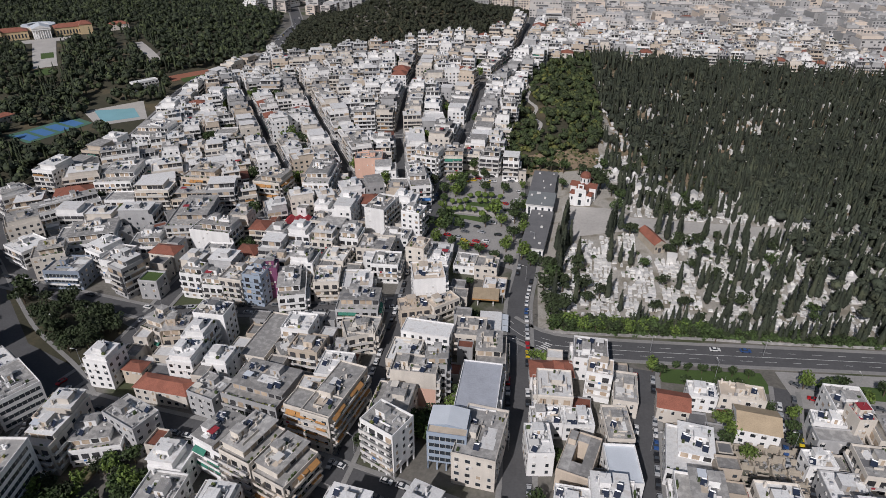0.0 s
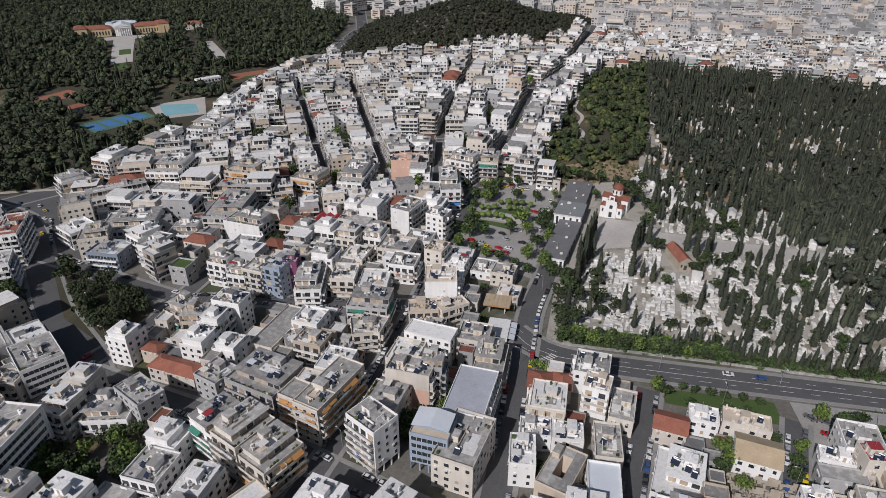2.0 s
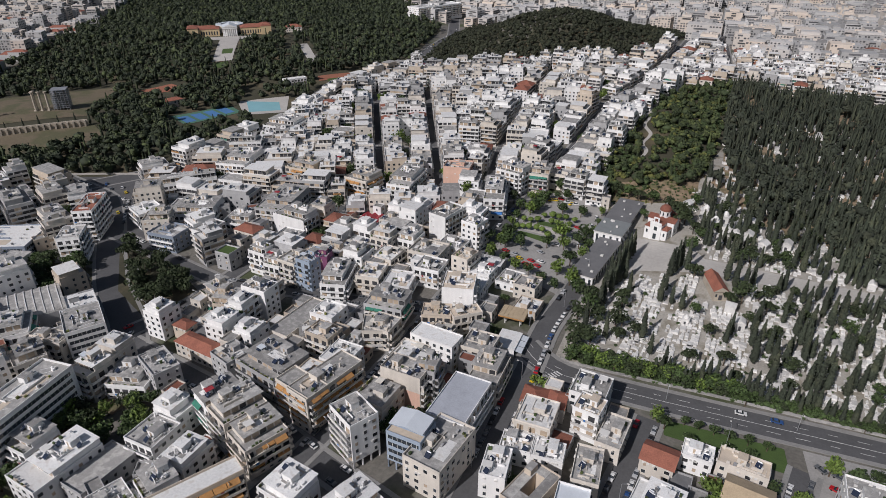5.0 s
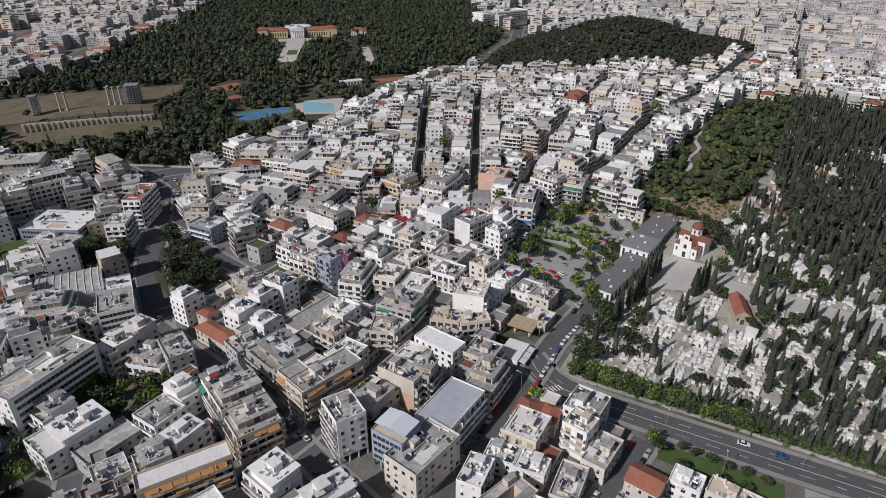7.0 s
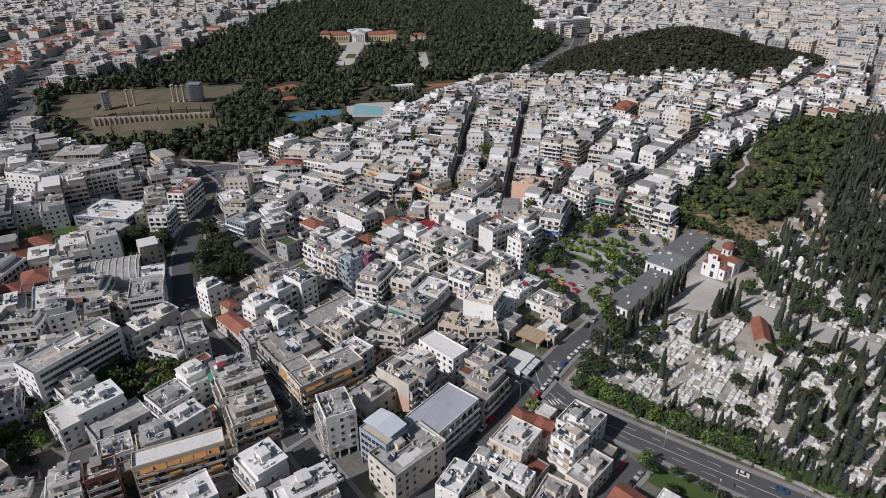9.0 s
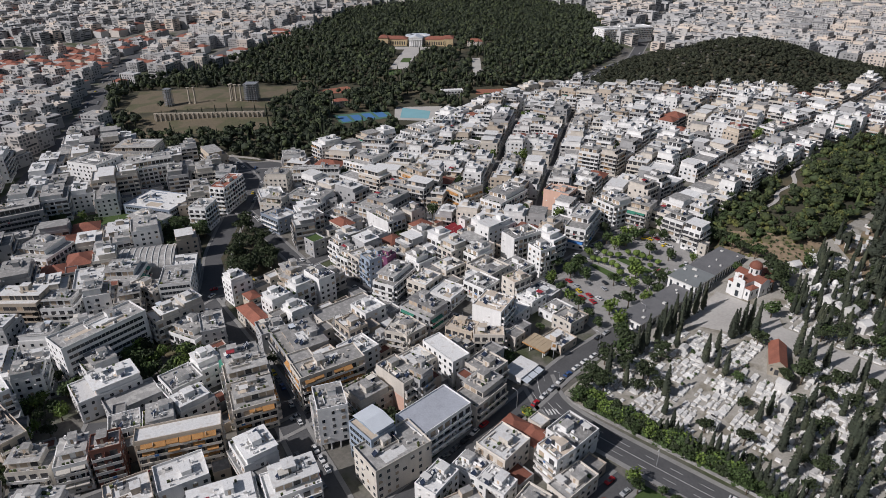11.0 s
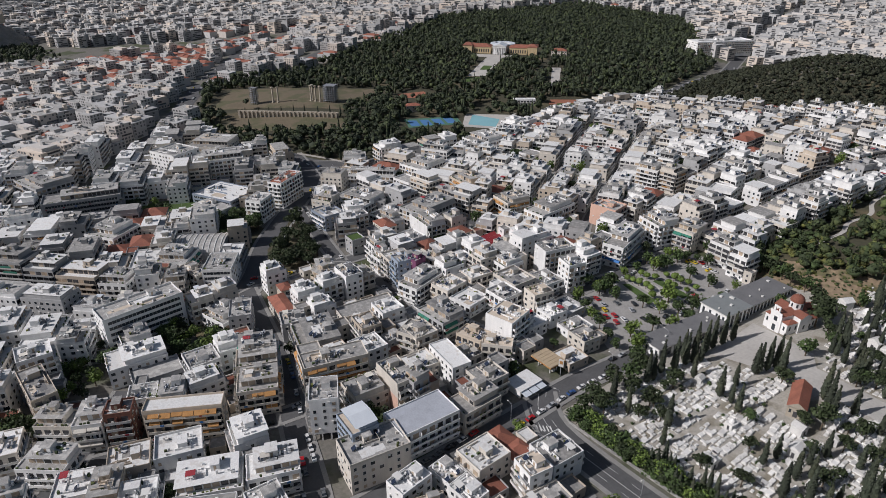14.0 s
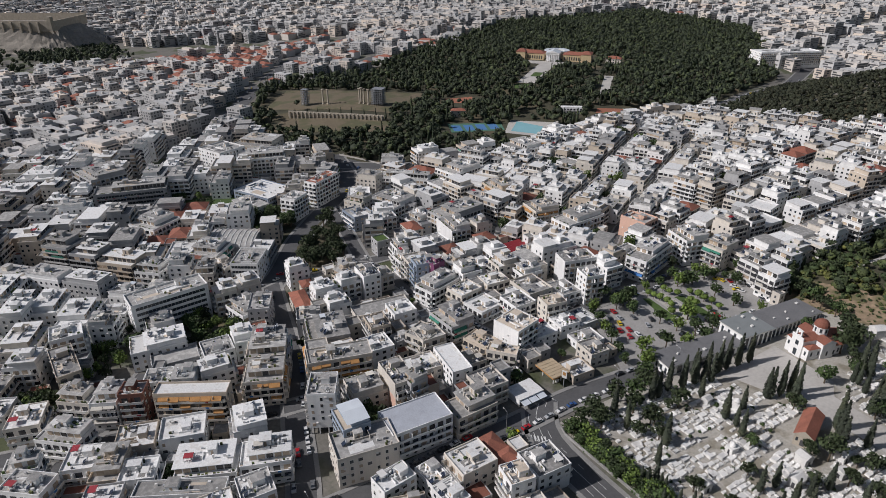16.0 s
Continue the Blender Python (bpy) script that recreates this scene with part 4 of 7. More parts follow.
building(-223, 236, 11.5, 16, 30, 5, wall=WHITE, balc="FR", setback=0, solar=0)
building(-238, 266, 11, 27, 25, 6, roof=TILE, balc="FR", setback=0, solar=0)
building(-315.9, 253.1, 37.5, 22.8, 66.8, 7, wall=WHITE, balc="FR", solar=0, label="long white hotel with balcony rows", cat="hotel", name="hotel")
building(-353.2, 266.9, 34.3, 30.9, 38.1, 7, wall=CREAM, balc="F", solar=0)
building(-345.3, 232.3, 27.2, 25.1, 16.9, 7, wall=WHITE, balc="", setback=0, solar=0)
slab_block = building(-137.5, 123.6, 37, 14, 89.4, 6, wall=WHITE, roof=CONCRETE, balc="", setback=0, solar=0, strips="FR", label="long office block with a cracked pale roof", cat="office building", name="office_building")
seam_rnd = random.Random(41)
for k in range(16):
    q = Shell(); ln_ = seam_rnd.uniform(2.0, 6.0); q.box(-ln_ / 2, ln_ / 2, -0.11, 0.11, 19.0, 19.03, ROOFWHITE)
    part("roof_seam", q, slab_block, m=pose(-15 + 2.0 * k, seam_rnd.uniform(-3.4, 3.4), 0, 0, 0, seam_rnd.choice((20, 75, -40, 100, -15)) + seam_rnd.uniform(-15, 15)))
building(57.5, 178, 9.4, 9.2, -16.1, 4, setback=0, balc="F", roof=TAN, label="white block with a round mark on its pinkish roof")
building(66.4, 173.6, 8.6, 16.2, -13, 2, wall=CREAM, setback=0, balc="", roof=CONCRETE)
building(37.5, 184, 9, 9.4, -3.8, 2, wall=WHITE, roof=TILE, shape="hip", setback=0, balc="", label="white house with a red tiled roof", cat="house", name="house")
building(45.6, 184, 6.6, 9, -3, 2, wall=CREAM, roof=TILE, shape="hip", setback=0, balc="", label="narrow cream house with a red tiled roof", cat="house", name="house")
building(35.4, 159.4, 10.6, 8.2, -1, 2, roof=CONCRETE, setback=0, balc="", solar=2, label="low white house with a grey terrace roof")
building(46.2, 158.8, 10.6, 8.4, -2, 2, roof=ROOFWHITE, setback=0, balc="", label="low white house with a white coated roof")
building(31.0, 146, 8.4, 13, 0, 3, roof=ROOFWHITE, setback=0, balc="", solar=2)
court = tagged(new("courtyard_house"), "grey-tan house built round a narrow inner court", "house")
court.matrix_basis = pose(43.2, 140.2, gz(43.2, 140.2), 0, 0, -25)
for cx0, cx1, cy0, cy1 in ((-5.2, -1.8, -9, 9), (1.6, 5.2, -9, 9), (-1.8, 1.6, -9, -3.5), (-1.8, 1.6, 5.5, 9)):
    s_ = Shell(); s_.box(cx0, cx1, cy0, cy1, -2, 9.2, TAN, CONCRETE); part("wing", s_, court)
for cx0, cx1, cy0, cy1 in ((-5.2, 5.2, -9, -8.8), (-5.2, 5.2, 8.8, 9), (-5.2, -5.0, -8.8, 8.8), (5.0, 5.2, -8.8, 8.8)):
    s_ = Shell(); s_.box(cx0, cx1, cy0, cy1, 9.2, 9.9, TAN); part("parapet", s_, court)
s_ = Shell(); s_.box(-4.6, -2.2, 3, 7, 9.2, 11.6, TAN, CONCRETE); part("stair_head", s_, court)
for k in range(5):
    for lv in range(2):
        for fx in (-5.26, 5.2):
            s_ = Shell(); s_.box(fx, fx + 0.06, -7.6 + 3.4 * k, -6.2 + 3.4 * k, 1.2 + 3.1 * lv, 2.9 + 3.1 * lv, GLASS); part("window", s_, court)
FOOT.append((43.2, 140.2, 10.4, 18, -25))
building(59.2, 156, 8.9, 15.8, -2.6, 2, wall=CREAM, setback=0, balc="")
building(55.6, 135.6, 10, 15.4, -4, 3, roof=METALROOF, setback=0, balc="", pent=0, solar=0, label="white workshop with a pale ribbed metal roof")
building(81.7, 167, 10.8, 9.4, -15, 2, wall=CREAM, roof=TILE, shape="gable", setback=0, balc="", label="house with a brown tiled gable roof", cat="house", name="house")
building(93.8, 172.3, 9.9, 7.9, -11.1, 2, roof=ROOFWHITE, setback=0, balc="")
building(79.4, 143.6, 14.6, 20, -17, 3, roof=ROOFWHITE, solar=5, label="large white terraced house")
building(107.4, 157.4, 13.6, 12, -16, 2, roof=TILETAN, shape="gable", setback=0, balc="", label="white house with a straw-coloured gable roof", cat="house", name="house")
building(107.8, 171.2, 15.6, 7.8, -14, 2, wall=CREAM, roof=TAN, setback=0, balc="")
building(131.7, 157.7, 10.4, 6, -14.4, 2, roof=ROOFWHITE, setback=0, balc="")
building(139.3, 154.6, 5.9, 8.3, 0, 4, wall=CREAM, setback=0, balc="", roof=AWN_R)
building(130.7, 150.2, 13.7, 6.1, -7.1, 2, wall=GREY, setback=0, balc="", pent=0, solar=0)
building(119.8, 140.3, 9, 7.1, -5.1, 2, setback=0, balc="", roof=ROOFWHITE)
building(-6.8, 240.6, 14.4, 15, 7.2, 5, balc="R", blank="F", setback=0, roof=TAN, solar=3, label="white apartment block with a tall blank wall")
building(-12.6, 223.9, 12.9, 9.5, 11.7, 3, wall=TAN, setback=0, roof=TAN)
building(-0.2, 226.3, 13.6, 7, 34.9, 3, wall=CREAM, setback=0, roof=TAN)
building(21.5, 262, 11, 10, -13, 2, wall=CREAM, setback=0, balc="")
building(-12.3, 271.2, 9.4, 11.3, -16.7, 4, wall=CREAM, roof=TAN, setback=0, balc="R")
building(-33.9, 278.7, 17.6, 15, -8.2, 3, wall=CREAM, setback=0, balc="F")
building(-59.4, 197.1, 11.3, 10.5, 30.9, 3, wall=CREAM)
building(-34.6, 207.8, 11.9, 12.4, 17.1, 3, wall=CREAM, setback=0)
building(-72.1, 208.7, 11.1, 29.7, -14, 2, wall=CREAM, setback=0, balc="", pent=0, roof=CONCRETE, solar=0)
building(-36.7, 226.5, 18.3, 13.6, -2.2, 4, awn=AWN_G, wall=GREY, label="apartment block with green awnings and a stepped top")
building(-69.2, 243.3, 12.5, 22, 8.7, 4)
building(-15.3, 355.8, 12.5, 32.1, 8.7, 5, wall=WHITE, awn=AWN_B, awn_at=(("F", 4), ("F", 1), ("R", 1), ("R", 4)), balc="FR", setback=1, label="white apartment block with blue bands above blue shopfronts")
building(6.9, 393, 13, 16.2, -2.2, 5, wall=CREAM, awn=AWN_G, rail=GREY, balc="F")
building(-49.2, 393.6, 18.2, 14.9, 2.5, 4, wall=PINK, setback=0, blank="F", balc="R", label="pink and white apartment block")
building(-33.7, 313.4, 11.7, 19.4, -21.5, 5, blank="F", setback=0, balc="R")
building(-15.6, 303.9, 10.6, 10.4, -21.5, 5, setback=0, balc="R")
building(-10, 386.1, 17.8, 15, -20.7, 6)
building(-149.4, 364, 20.5, 17.8, -9.8, 6, wall=TAN, awn=AWN_O)
building(-106, 362, 18, 18, -15, 5, wall=CREAM, awn=AWN_O, balc="FR")
building(-76.6, 366, 15.9, 32.8, -2.5, 5)
building(-222, 330, 40, 12, 40, 4, balc="F", solar=2)
building(-188.7, 293.8, 29.5, 23.1, 14.3, 4)
building(-139.1, 314.2, 20.8, 33, 2.8, 5, wall=GREY, balc="FR")
building(-121.6, 297.5, 23.2, 13.4, -13, 5, blank="F", balc="R")
building(-157.8, 293.8, 15.8, 16.6, 5.1, 3)
building(-214, 452, 26, 26, -5, 5, balc="FRL", label="white apartment block with curved terraces")
building(-205, 370.6, 22.1, 29.6, 4.7, 5)

# a low workshop under three dark red gable roofs
shop = tagged(new("workshop"), "low white workshop under three dark red ridged roofs", "workshop")
shop.matrix_basis = pose(-82.7, 314, gz(-82.7, 314), 0, 0, -4)
shell_ = Shell(); shell_.box(-7.3, 7.3, -8.6, 8.6, -2, 4.6, WHITE, CONCRETE); part("wall", shell_, shop)
for k in range(3):
    shell_ = Shell(); shell_.prism(-8.8, 8.8, -2.4, 2.4, 4.62, 6.2, AWN_R, WHITE)
    part("gable_roof", shell_, shop, "dark red ridged roof sheet", m=pose(-4.85 + 4.85 * k, 0, 0, 0, 0, 90))
    shell_ = Shell(); shell_.box(-5.9 + 4.85 * k, -3.8 + 4.85 * k, -8.66, -8.6, 0.2, 3.0, SHADE); part("door", shell_, shop)
FOOT.append((-82.7, 314, 15, 17.6, -4))

# ---- the rest of the quarters, lot by lot ----
ROWRND = random.Random(5)
for spot in ((51, 300, 11.5, 44, -15), (57, 331, 15, 18, -14), (62.5, 358, 14, 34, -13), (20.5, 219.5, 16, 14, -6), (19.5, 237.5, 16, 12, -7), (27, 237, 6, 6, 0), (-200.8, 183.2, 30, 28, 51)):
    FOOT.append(spot)


def street_turn(x, y):
    if y > 330 and x > -260:
        return 22 - 32 * smooth((x + 130) / 150)
    if x < -150 or y < 115 and x < 0:
        return -30 if y < 300 else 35
    return -10


def in_view(x, y):
    """Whether a place lies in the fan of ground that the flight overlooks."""
    a, b = math.degrees(math.atan2(-(x - 0), y)), math.degrees(math.atan2(-(x - 163), y - 62))
    return a > -52 and b < 95 and y > 30


lots = []


def try_lot(x, y, w, d, rot, gap):
    if in_view(x, y) and -460 < x < 440 and 40 < y < 790 and not any(inside(p, x, y) for p in OPEN) and not near_road(x, y, gap) and not clash(x, y, min(w, d) * 0.42):
        c, s_ = math.cos(radians(rot)), math.sin(radians(rot))
        for a, b in ((-0.42, -0.42), (0.42, -0.42), (0.42, 0.42), (-0.42, 0.42)):
            px, py = x + c * a * w - s_ * b * d, y + s_ * a * w + c * b * d
            if near_road(px, py, 0.6) or clash(px, py, -0.4):
                return
        lots.append((math.hypot(x - 90, y - 40), x, y, w, d, rot))
        FOOT.append((x, y, w, d, rot))


for name, rw, pts in ROADS:
    if rw > 16 or name in ("e", "h"):
        continue
    line = densify(pts, 3.0)
    for sgn in (1, -1):
        run = ROWRND.uniform(0, 4)
        want = ROWRND.uniform(11.5, 16.5)
        for (x0, y0), (x1, y1) in zip(line, line[1:]):
            run += math.hypot(x1 - x0, y1 - y0)
            if run < want:
                continue
            w, d = want - 0.1, ROWRND.uniform(12.5, 15)
            dx, dy = x1 - x0, y1 - y0
            l = math.hypot(dx, dy)
            off = rw / 2 + (1.2 if rw < 6 else 1.7) + d / 2
            ang = math.degrees(math.atan2(dy, dx))
            bx, by = x1 - dx / l * want / 2, y1 - dy / l * want / 2
            try_lot(bx - dy / l * off * sgn, by + dx / l * off * sgn, w, d, ang if sgn > 0 else ang + 180, 5.0)
            run, want = 0.0, ROWRND.uniform(11.5, 16.5) if x1 > -150 else ROWRND.uniform(15, 23)
for gy in np.arange(45, 400, 8.0):
    for gx in np.arange(-450, -140, 9.0):
        x, y = gx + ROWRND.uniform(-1, 1), gy + ROWRND.uniform(-1, 1)
        try_lot(x, y, ROWRND.uniform(16, 24), ROWRND.uniform(13, 16), street_turn(x, y) + ROWRND.uniform(-2, 2) + ROWRND.choice((0, 180)), 8.0)
for gy in np.arange(45, 780, 7.0):
    for gx in np.arange(-450, 430, 6.5):
        x, y = gx + ROWRND.uniform(-0.5, 0.5), gy + ROWRND.uniform(-0.5, 0.5)
        try_lot(x, y, ROWRND.uniform(10, 13), ROWRND.uniform(11, 14), street_turn(x, y) + ROWRND.uniform(-2, 2) + ROWRND.choice((0, 180)), 6.0)
lots.sort()
MASS = {}
for k, (_, x, y, w, d, rot) in enumerate(lots):
    fl = ROWRND.choice((4, 5, 5, 6, 6, 7)) if x < -230 else ROWRND.choice((3, 4, 4, 5, 5, 6)) if y > 300 or x < -150 else ROWRND.choice((3, 4, 5, 5)) if x < -60 else ROWRND.choice((1, 2, 2)) if x > -8 and y > 238 else ROWRND.choice((2, 3, 3, 4))
    wall = ROWRND.choice((WHITE, WHITE, WHITE, WHITE, WHITE, WHITE, CREAM, CREAM, CREAM, GREY, GREY, TAN))
    roof = ROWRND.choice((CONCRETE, CONCRETE, CONCRETE, ROOFWHITE, ROOFWHITE, ROOFWHITE, ROOFWHITE))
    red = ROWRND.random() < 0.05 and k >= 115
    if red:
        fl = min(fl, 3)
    key = k >= 115
    quarter = "hill_quarter_houses" if y > 330 and x > -270 else "west_side_houses" if x < -150 else "east_side_houses"
    building(x, y, w, d, rot, fl, wall, TILE if red else roof, ROWRND.choice(("F", "FB", "FR", "FR", "FRL") if not key else ("FR", "FRB", "FRBL", "FRL", "FB")),
             shape="hip" if red else "flat", setback=0 if red or fl < 4 else 1, detail=1 if key else 2, solar=ROWRND.choice((1, 2, 3)) if not key else ROWRND.choice((0, 1, 2, 3)),
             label="small house with a red tiled roof" if red else "",
             cat="house" if red else "apartment building", name="house" if red else "apartment_building", mass=None if not key else Shell() if k < 250 else MASS.setdefault(quarter, Shell()), joined=k >= 250)
for key, sh in MASS.items():
    tagged(part(key, sh), "dense quarter of white and cream apartment blocks with balconies", kind="stuff")

# low annexes and sheds that fill the gaps between the blocks
INFILL = Shell()
low = random.Random(17)
for gy in np.arange(60, 420, 4.0):
    for gx in np.arange(-300, 150, 4.0):
        x, y = gx + low.uniform(-1.2, 1.2), gy + low.uniform(-1.2, 1.2)
        w, d, rot = low.uniform(4.5, 8), low.uniform(4.5, 8), street_turn(x, y) + low.uniform(-3, 3)
        if not in_view(x, y) or low.random() < 0.3 or any(inside(p, x, y) for p in OPEN) or near_road(x, y, 5.5) or clash(x, y, 2.2) or (-18 < x < 10 and 128 < y < 168):
            continue
        building(x, y, w, d, rot, low.choice((1, 1, 2, 2, 3)), low.choice((WHITE, CREAM, CREAM, GREY, GREY, TAN)), low.choice((CONCRETE, CONCRETE, CONCRETE, ROOFWHITE, ROOFDARK, TILE)), "", setback=0, detail=1, solar=0, pent=0, mass=INFILL, joined=True)
tagged(part("low_annexes", INFILL), "low white and grey annexes between the apartment blocks", kind="stuff")

# ---- the far city, as one mass of houses ----
fr = np.random.default_rng(11)


def far_city(name, x0, x1, y0, y1, step, label, ok, tiled=0.15, lo=3, hi=7, panes=False):
    sh = Shell()
    for gy in np.arange(y0, y1, step):
        for gx in np.arange(x0, x1, step):
            x, y = gx + fr.uniform(-3, 3) + 6 * math.sin(gy * 0.05), gy + fr.uniform(-3, 3) + 6 * math.sin(gx * 0.04)
            if not ok(x, y) or fr.random() < 0.06:
                continue
            z = gz(x, y)
            w, d = fr.uniform(0.62, 1.02) * step / 2, fr.uniform(0.62, 1.02) * step / 2
            if fr.random() < 0.16:
                w *= fr.uniform(1.3, 1.9)
            rot = radians((0.03 * x + 0.02 * y) % 60 - 30 + fr.uniform(-4, 4))
            c, s = math.cos(rot), math.sin(rot)
            is_tile = fr.random() < (tiled(x, y) if callable(tiled) else tiled)
            fl = int(fr.integers(2, 4) if is_tile else fr.integers(lo, hi))

            def block(hw, hd, za, zb, mat, ox=0.0, oy=0.0, top=None):
                q = [(x + c * (a + ox) - s * (b + oy), y + s * (a + ox) + c * (b + oy)) for a, b in ((-hw, -hd), (hw, -hd), (hw, hd), (-hw, hd))]
                sh.hexa([(*p, za) for p in q] + [(*p, zb) for p in q], mat, top)

            ztop = z + 0.9 + 3 * fl
            block(w, d, z - 4, ztop, FARWALL, top=CONCRETE if fr.random() < 0.45 else None)
            if not is_tile:
                near = step < 20
                for k in range(fl):
                    za = z + 0.9 + 3 * k
                    for ax, ay, bx, by, ox, oy in ((-w, -d, w, -d, 0, -1), (w, -d, w, d, 1, 0), (w, d, -w, d, 0, 1)):
                        f0, f1 = [(0.07, 0.93), (0.12, 0.5), (0.3, 0.9), (0.35, 0.62), (0.2, fr.uniform(0.45, 0.8))][fr.integers(0, 5)]
                        e = 0.06
                        if panes and fr.random() < 0.75:
                            long_side = math.hypot(bx - ax, by - ay)
                            n_w = max(2, int(long_side / 3.4))
                            for i_w in range(n_w):
                                if fr.random() < 0.22:
                                    continue
                                m_w, h_w = (i_w + 0.5) / n_w, fr.uniform(0.6, 1.3) / long_side
                                q = [(ax + (bx - ax) * t + ox * e, ay + (by - ay) * t + oy * e) for t in (m_w - h_w, m_w + h_w)]
                                q = [(x + c * a - s * b, y + s * a + c * b) for a, b in q]
                                sh.face([(*q[0], za + 0.4), (*q[1], za + 0.4), (*q[1], za + 2.2), (*q[0], za + 2.2)], FARDARK)
                            continue
                        # a flat dark band, painted for the windows and shaded recess of a storey
                        q = [(ax + (bx - ax) * t + ox * e, ay + (by - ay) * t + oy * e) for t in (f0, f1)]
                        q = [(x + c * a - s * b, y + s * a + c * b) for a, b in q]
                        sh.face([(*q[0], za + 0.3), (*q[1], za + 0.3), (*q[1], za + 2.2), (*q[0], za + 2.2)], FARDARK)
                        if near and fr.random() < 0.75:
                            g = [(ax + (bx - ax) * t + ox * o, ay + (by - ay) * t + oy * o) for t, o in ((f0, 0), (f0, 1.2), (f1, 1.2), (f1, 0))]
                            g = [(x + c * a - s * b, y + s * a + c * b) for a, b in g]
                            sh.face([(*p, za + 0.25) for p in g], FARWALL)
                            sh.face([(*g[1], za + 0.1), (*g[2], za + 0.1), (*g[2], za + 1.1), (*g[1], za + 1.1)], FARWALL)
            zt = z + 0.9 + 3 * fl
            if is_tile:
                q = [(x + c * a - s * b, y + s * a + c * b, zt) for a, b in ((-w, -d), (w, -d), (w, d), (-w, d))]
                e = (x - c * w * 0.4, y - s * w * 0.4, zt + 2.6)
                g = (x + c * w * 0.4, y + s * w * 0.4, zt + 2.6)
                sh.face([q[0], q[1], g, e], TILE); sh.face([q[2], q[3], e, g], TILE)
                sh.face([q[3], q[0], e], TILE); sh.face([q[1], q[2], g], TILE)
            else:
                roll = fr.random()
                if roll < 0.45:
                    block(w * fr.uniform(0.5, 0.9), d * fr.uniform(0.45, 0.75), zt - 0.1, zt + 2.8, FARWALL, fr.uniform(-0.2, 0.2) * w, fr.uniform(0.1, 0.25) * d)
                for _ in range(fr.integers(1, 4)):
                    block(fr.uniform(0.8, 2.2), fr.uniform(0.8, 2.0), zt - 0.1, zt + fr.uniform(1.2, 2.6) + (2.8 if roll < 0.3 else 0), FARWALL, fr.uniform(-0.6, 0.6) * w, fr.uniform(-0.4, 0.6) * d)
    return tagged(part(name, sh), label, kind="stuff")


def free(x, y):
    return in_view(x, y) and not any(inside(p, x, y) for p in OPEN) and not near_road(x, y, 9)


def old_town(x, y):
    return 0.65 * hump(x, y, -830, 430, 230, 200) + 0.08


far_city("west_quarter_houses", -900, -440, 60, 1000, 19, "dense white and cream houses, some with red tiled roofs", lambda x, y: free(x, y) and math.hypot(x, y) < 1150, old_town, panes=True)
far_city("far_west_houses", -2300, -700, 60, 1500, 22, "dense mass of far white and grey houses", lambda x, y: free(x, y) and math.hypot(x, y) >= 1150 and math.hypot(x + 1080, y - 220) > 150, old_town, 3, 8)
far_city("north_houses", -1500, -60, 760, 2400, 24, "dense mass of far white houses", lambda x, y: free(x, y) and not (x < -700 and y < 1500) and not (y < 1010 and x > -320), 0.04, 4, 8)
far_city("east_hill_houses", -60, 900, 660, 2200, 24, "dense white houses climbing the far slope", lambda x, y: free(x, y) and not (x < 420 and y < 760 and x > -440), 0.05, 4, 8, True)

# ---- trees ----
tr = np.random.default_rng(3)


def far_tree(slim, sides, rings, leaves, jitter, small=0.15, large=0.32):
    """A far tree about one unit wide and high: several uneven lobes round a dark core, set with loose leaf clumps."""
    V, F = [], []
    lobes = [(tr.uniform(-0.45, 0.45), tr.uniform(-0.45, 0.45), tr.uniform(-0.25, 0.5), tr.uniform(0.42, 0.62)) for _ in range(6)]
    core = 0.9 if slim else 0.78

    def spindle(h):
        u = (h + 1) / 2
        return min(1.0, 0.4 + 3.0 * u) * (1 - u ** 1.5) ** 0.9 + 0.02

    for j in range(rings + 1):
        h = -1 + 2 * j / rings
        r = core * (spindle(h) if slim else math.sqrt(max(0.02, 1 - h * h)) * (1.0 if h > -0.4 else 0.75))
        for i in range(sides):
            a = 2 * math.pi * (i + 0.5 * (j % 2)) / sides
            k = r * (1 + tr.uniform(-jitter, jitter))
            V.append((k * math.cos(a), k * math.sin(a), h * (1 if slim else 0.85 * core) + tr.uniform(-0.3, 0.3) / rings))
    for j in range(rings):
        for i in range(sides):
            n = (i + 1) % sides
            F.append((j * sides + i, j * sides + n, (j + 1) * sides + n, (j + 1) * sides + i))
    for i in range(leaves):
        d = tr.normal(size=3)
        d /= np.linalg.norm(d)
        size, o = tr.uniform(small, large), len(V)
        if slim:
            h, a = -0.95 + 1.9 * tr.random() ** 0.85, tr.uniform(0, 6.283)
            d = np.array([math.cos(a), math.sin(a), 0.25])
            r = spindle(h) * tr.uniform(0.8, 1.12)
            p = np.array([r * d[0], r * d[1], h])
        else:
            lx, ly, lz, lr = lobes[i % 6]
            d[2] = abs(d[2]) * 0.9 - 0.1 * (i % 3 == 0)
            p = np.array([lx, ly, lz]) + d * lr * tr.uniform(0.85, 1.15)
        nrm = d + tr.normal(size=3) * 0.45
        nrm /= np.linalg.norm(nrm)
        u = np.cross(nrm, tr.normal(size=3)); u /= np.linalg.norm(u)
        v = np.cross(nrm, u)
        u, v = u * size, v * size * 0.8
        if slim:
            u, v = u * np.array([1.3, 1.3, 0.28]), v * np.array([1.3, 1.3, 0.28])
        V += [tuple(p - u), tuple(p - v), tuple(p + u), tuple(p + v)]
        F.append((o, o + 1, o + 2, o + 3))
    return np.array(V), np.array(F)


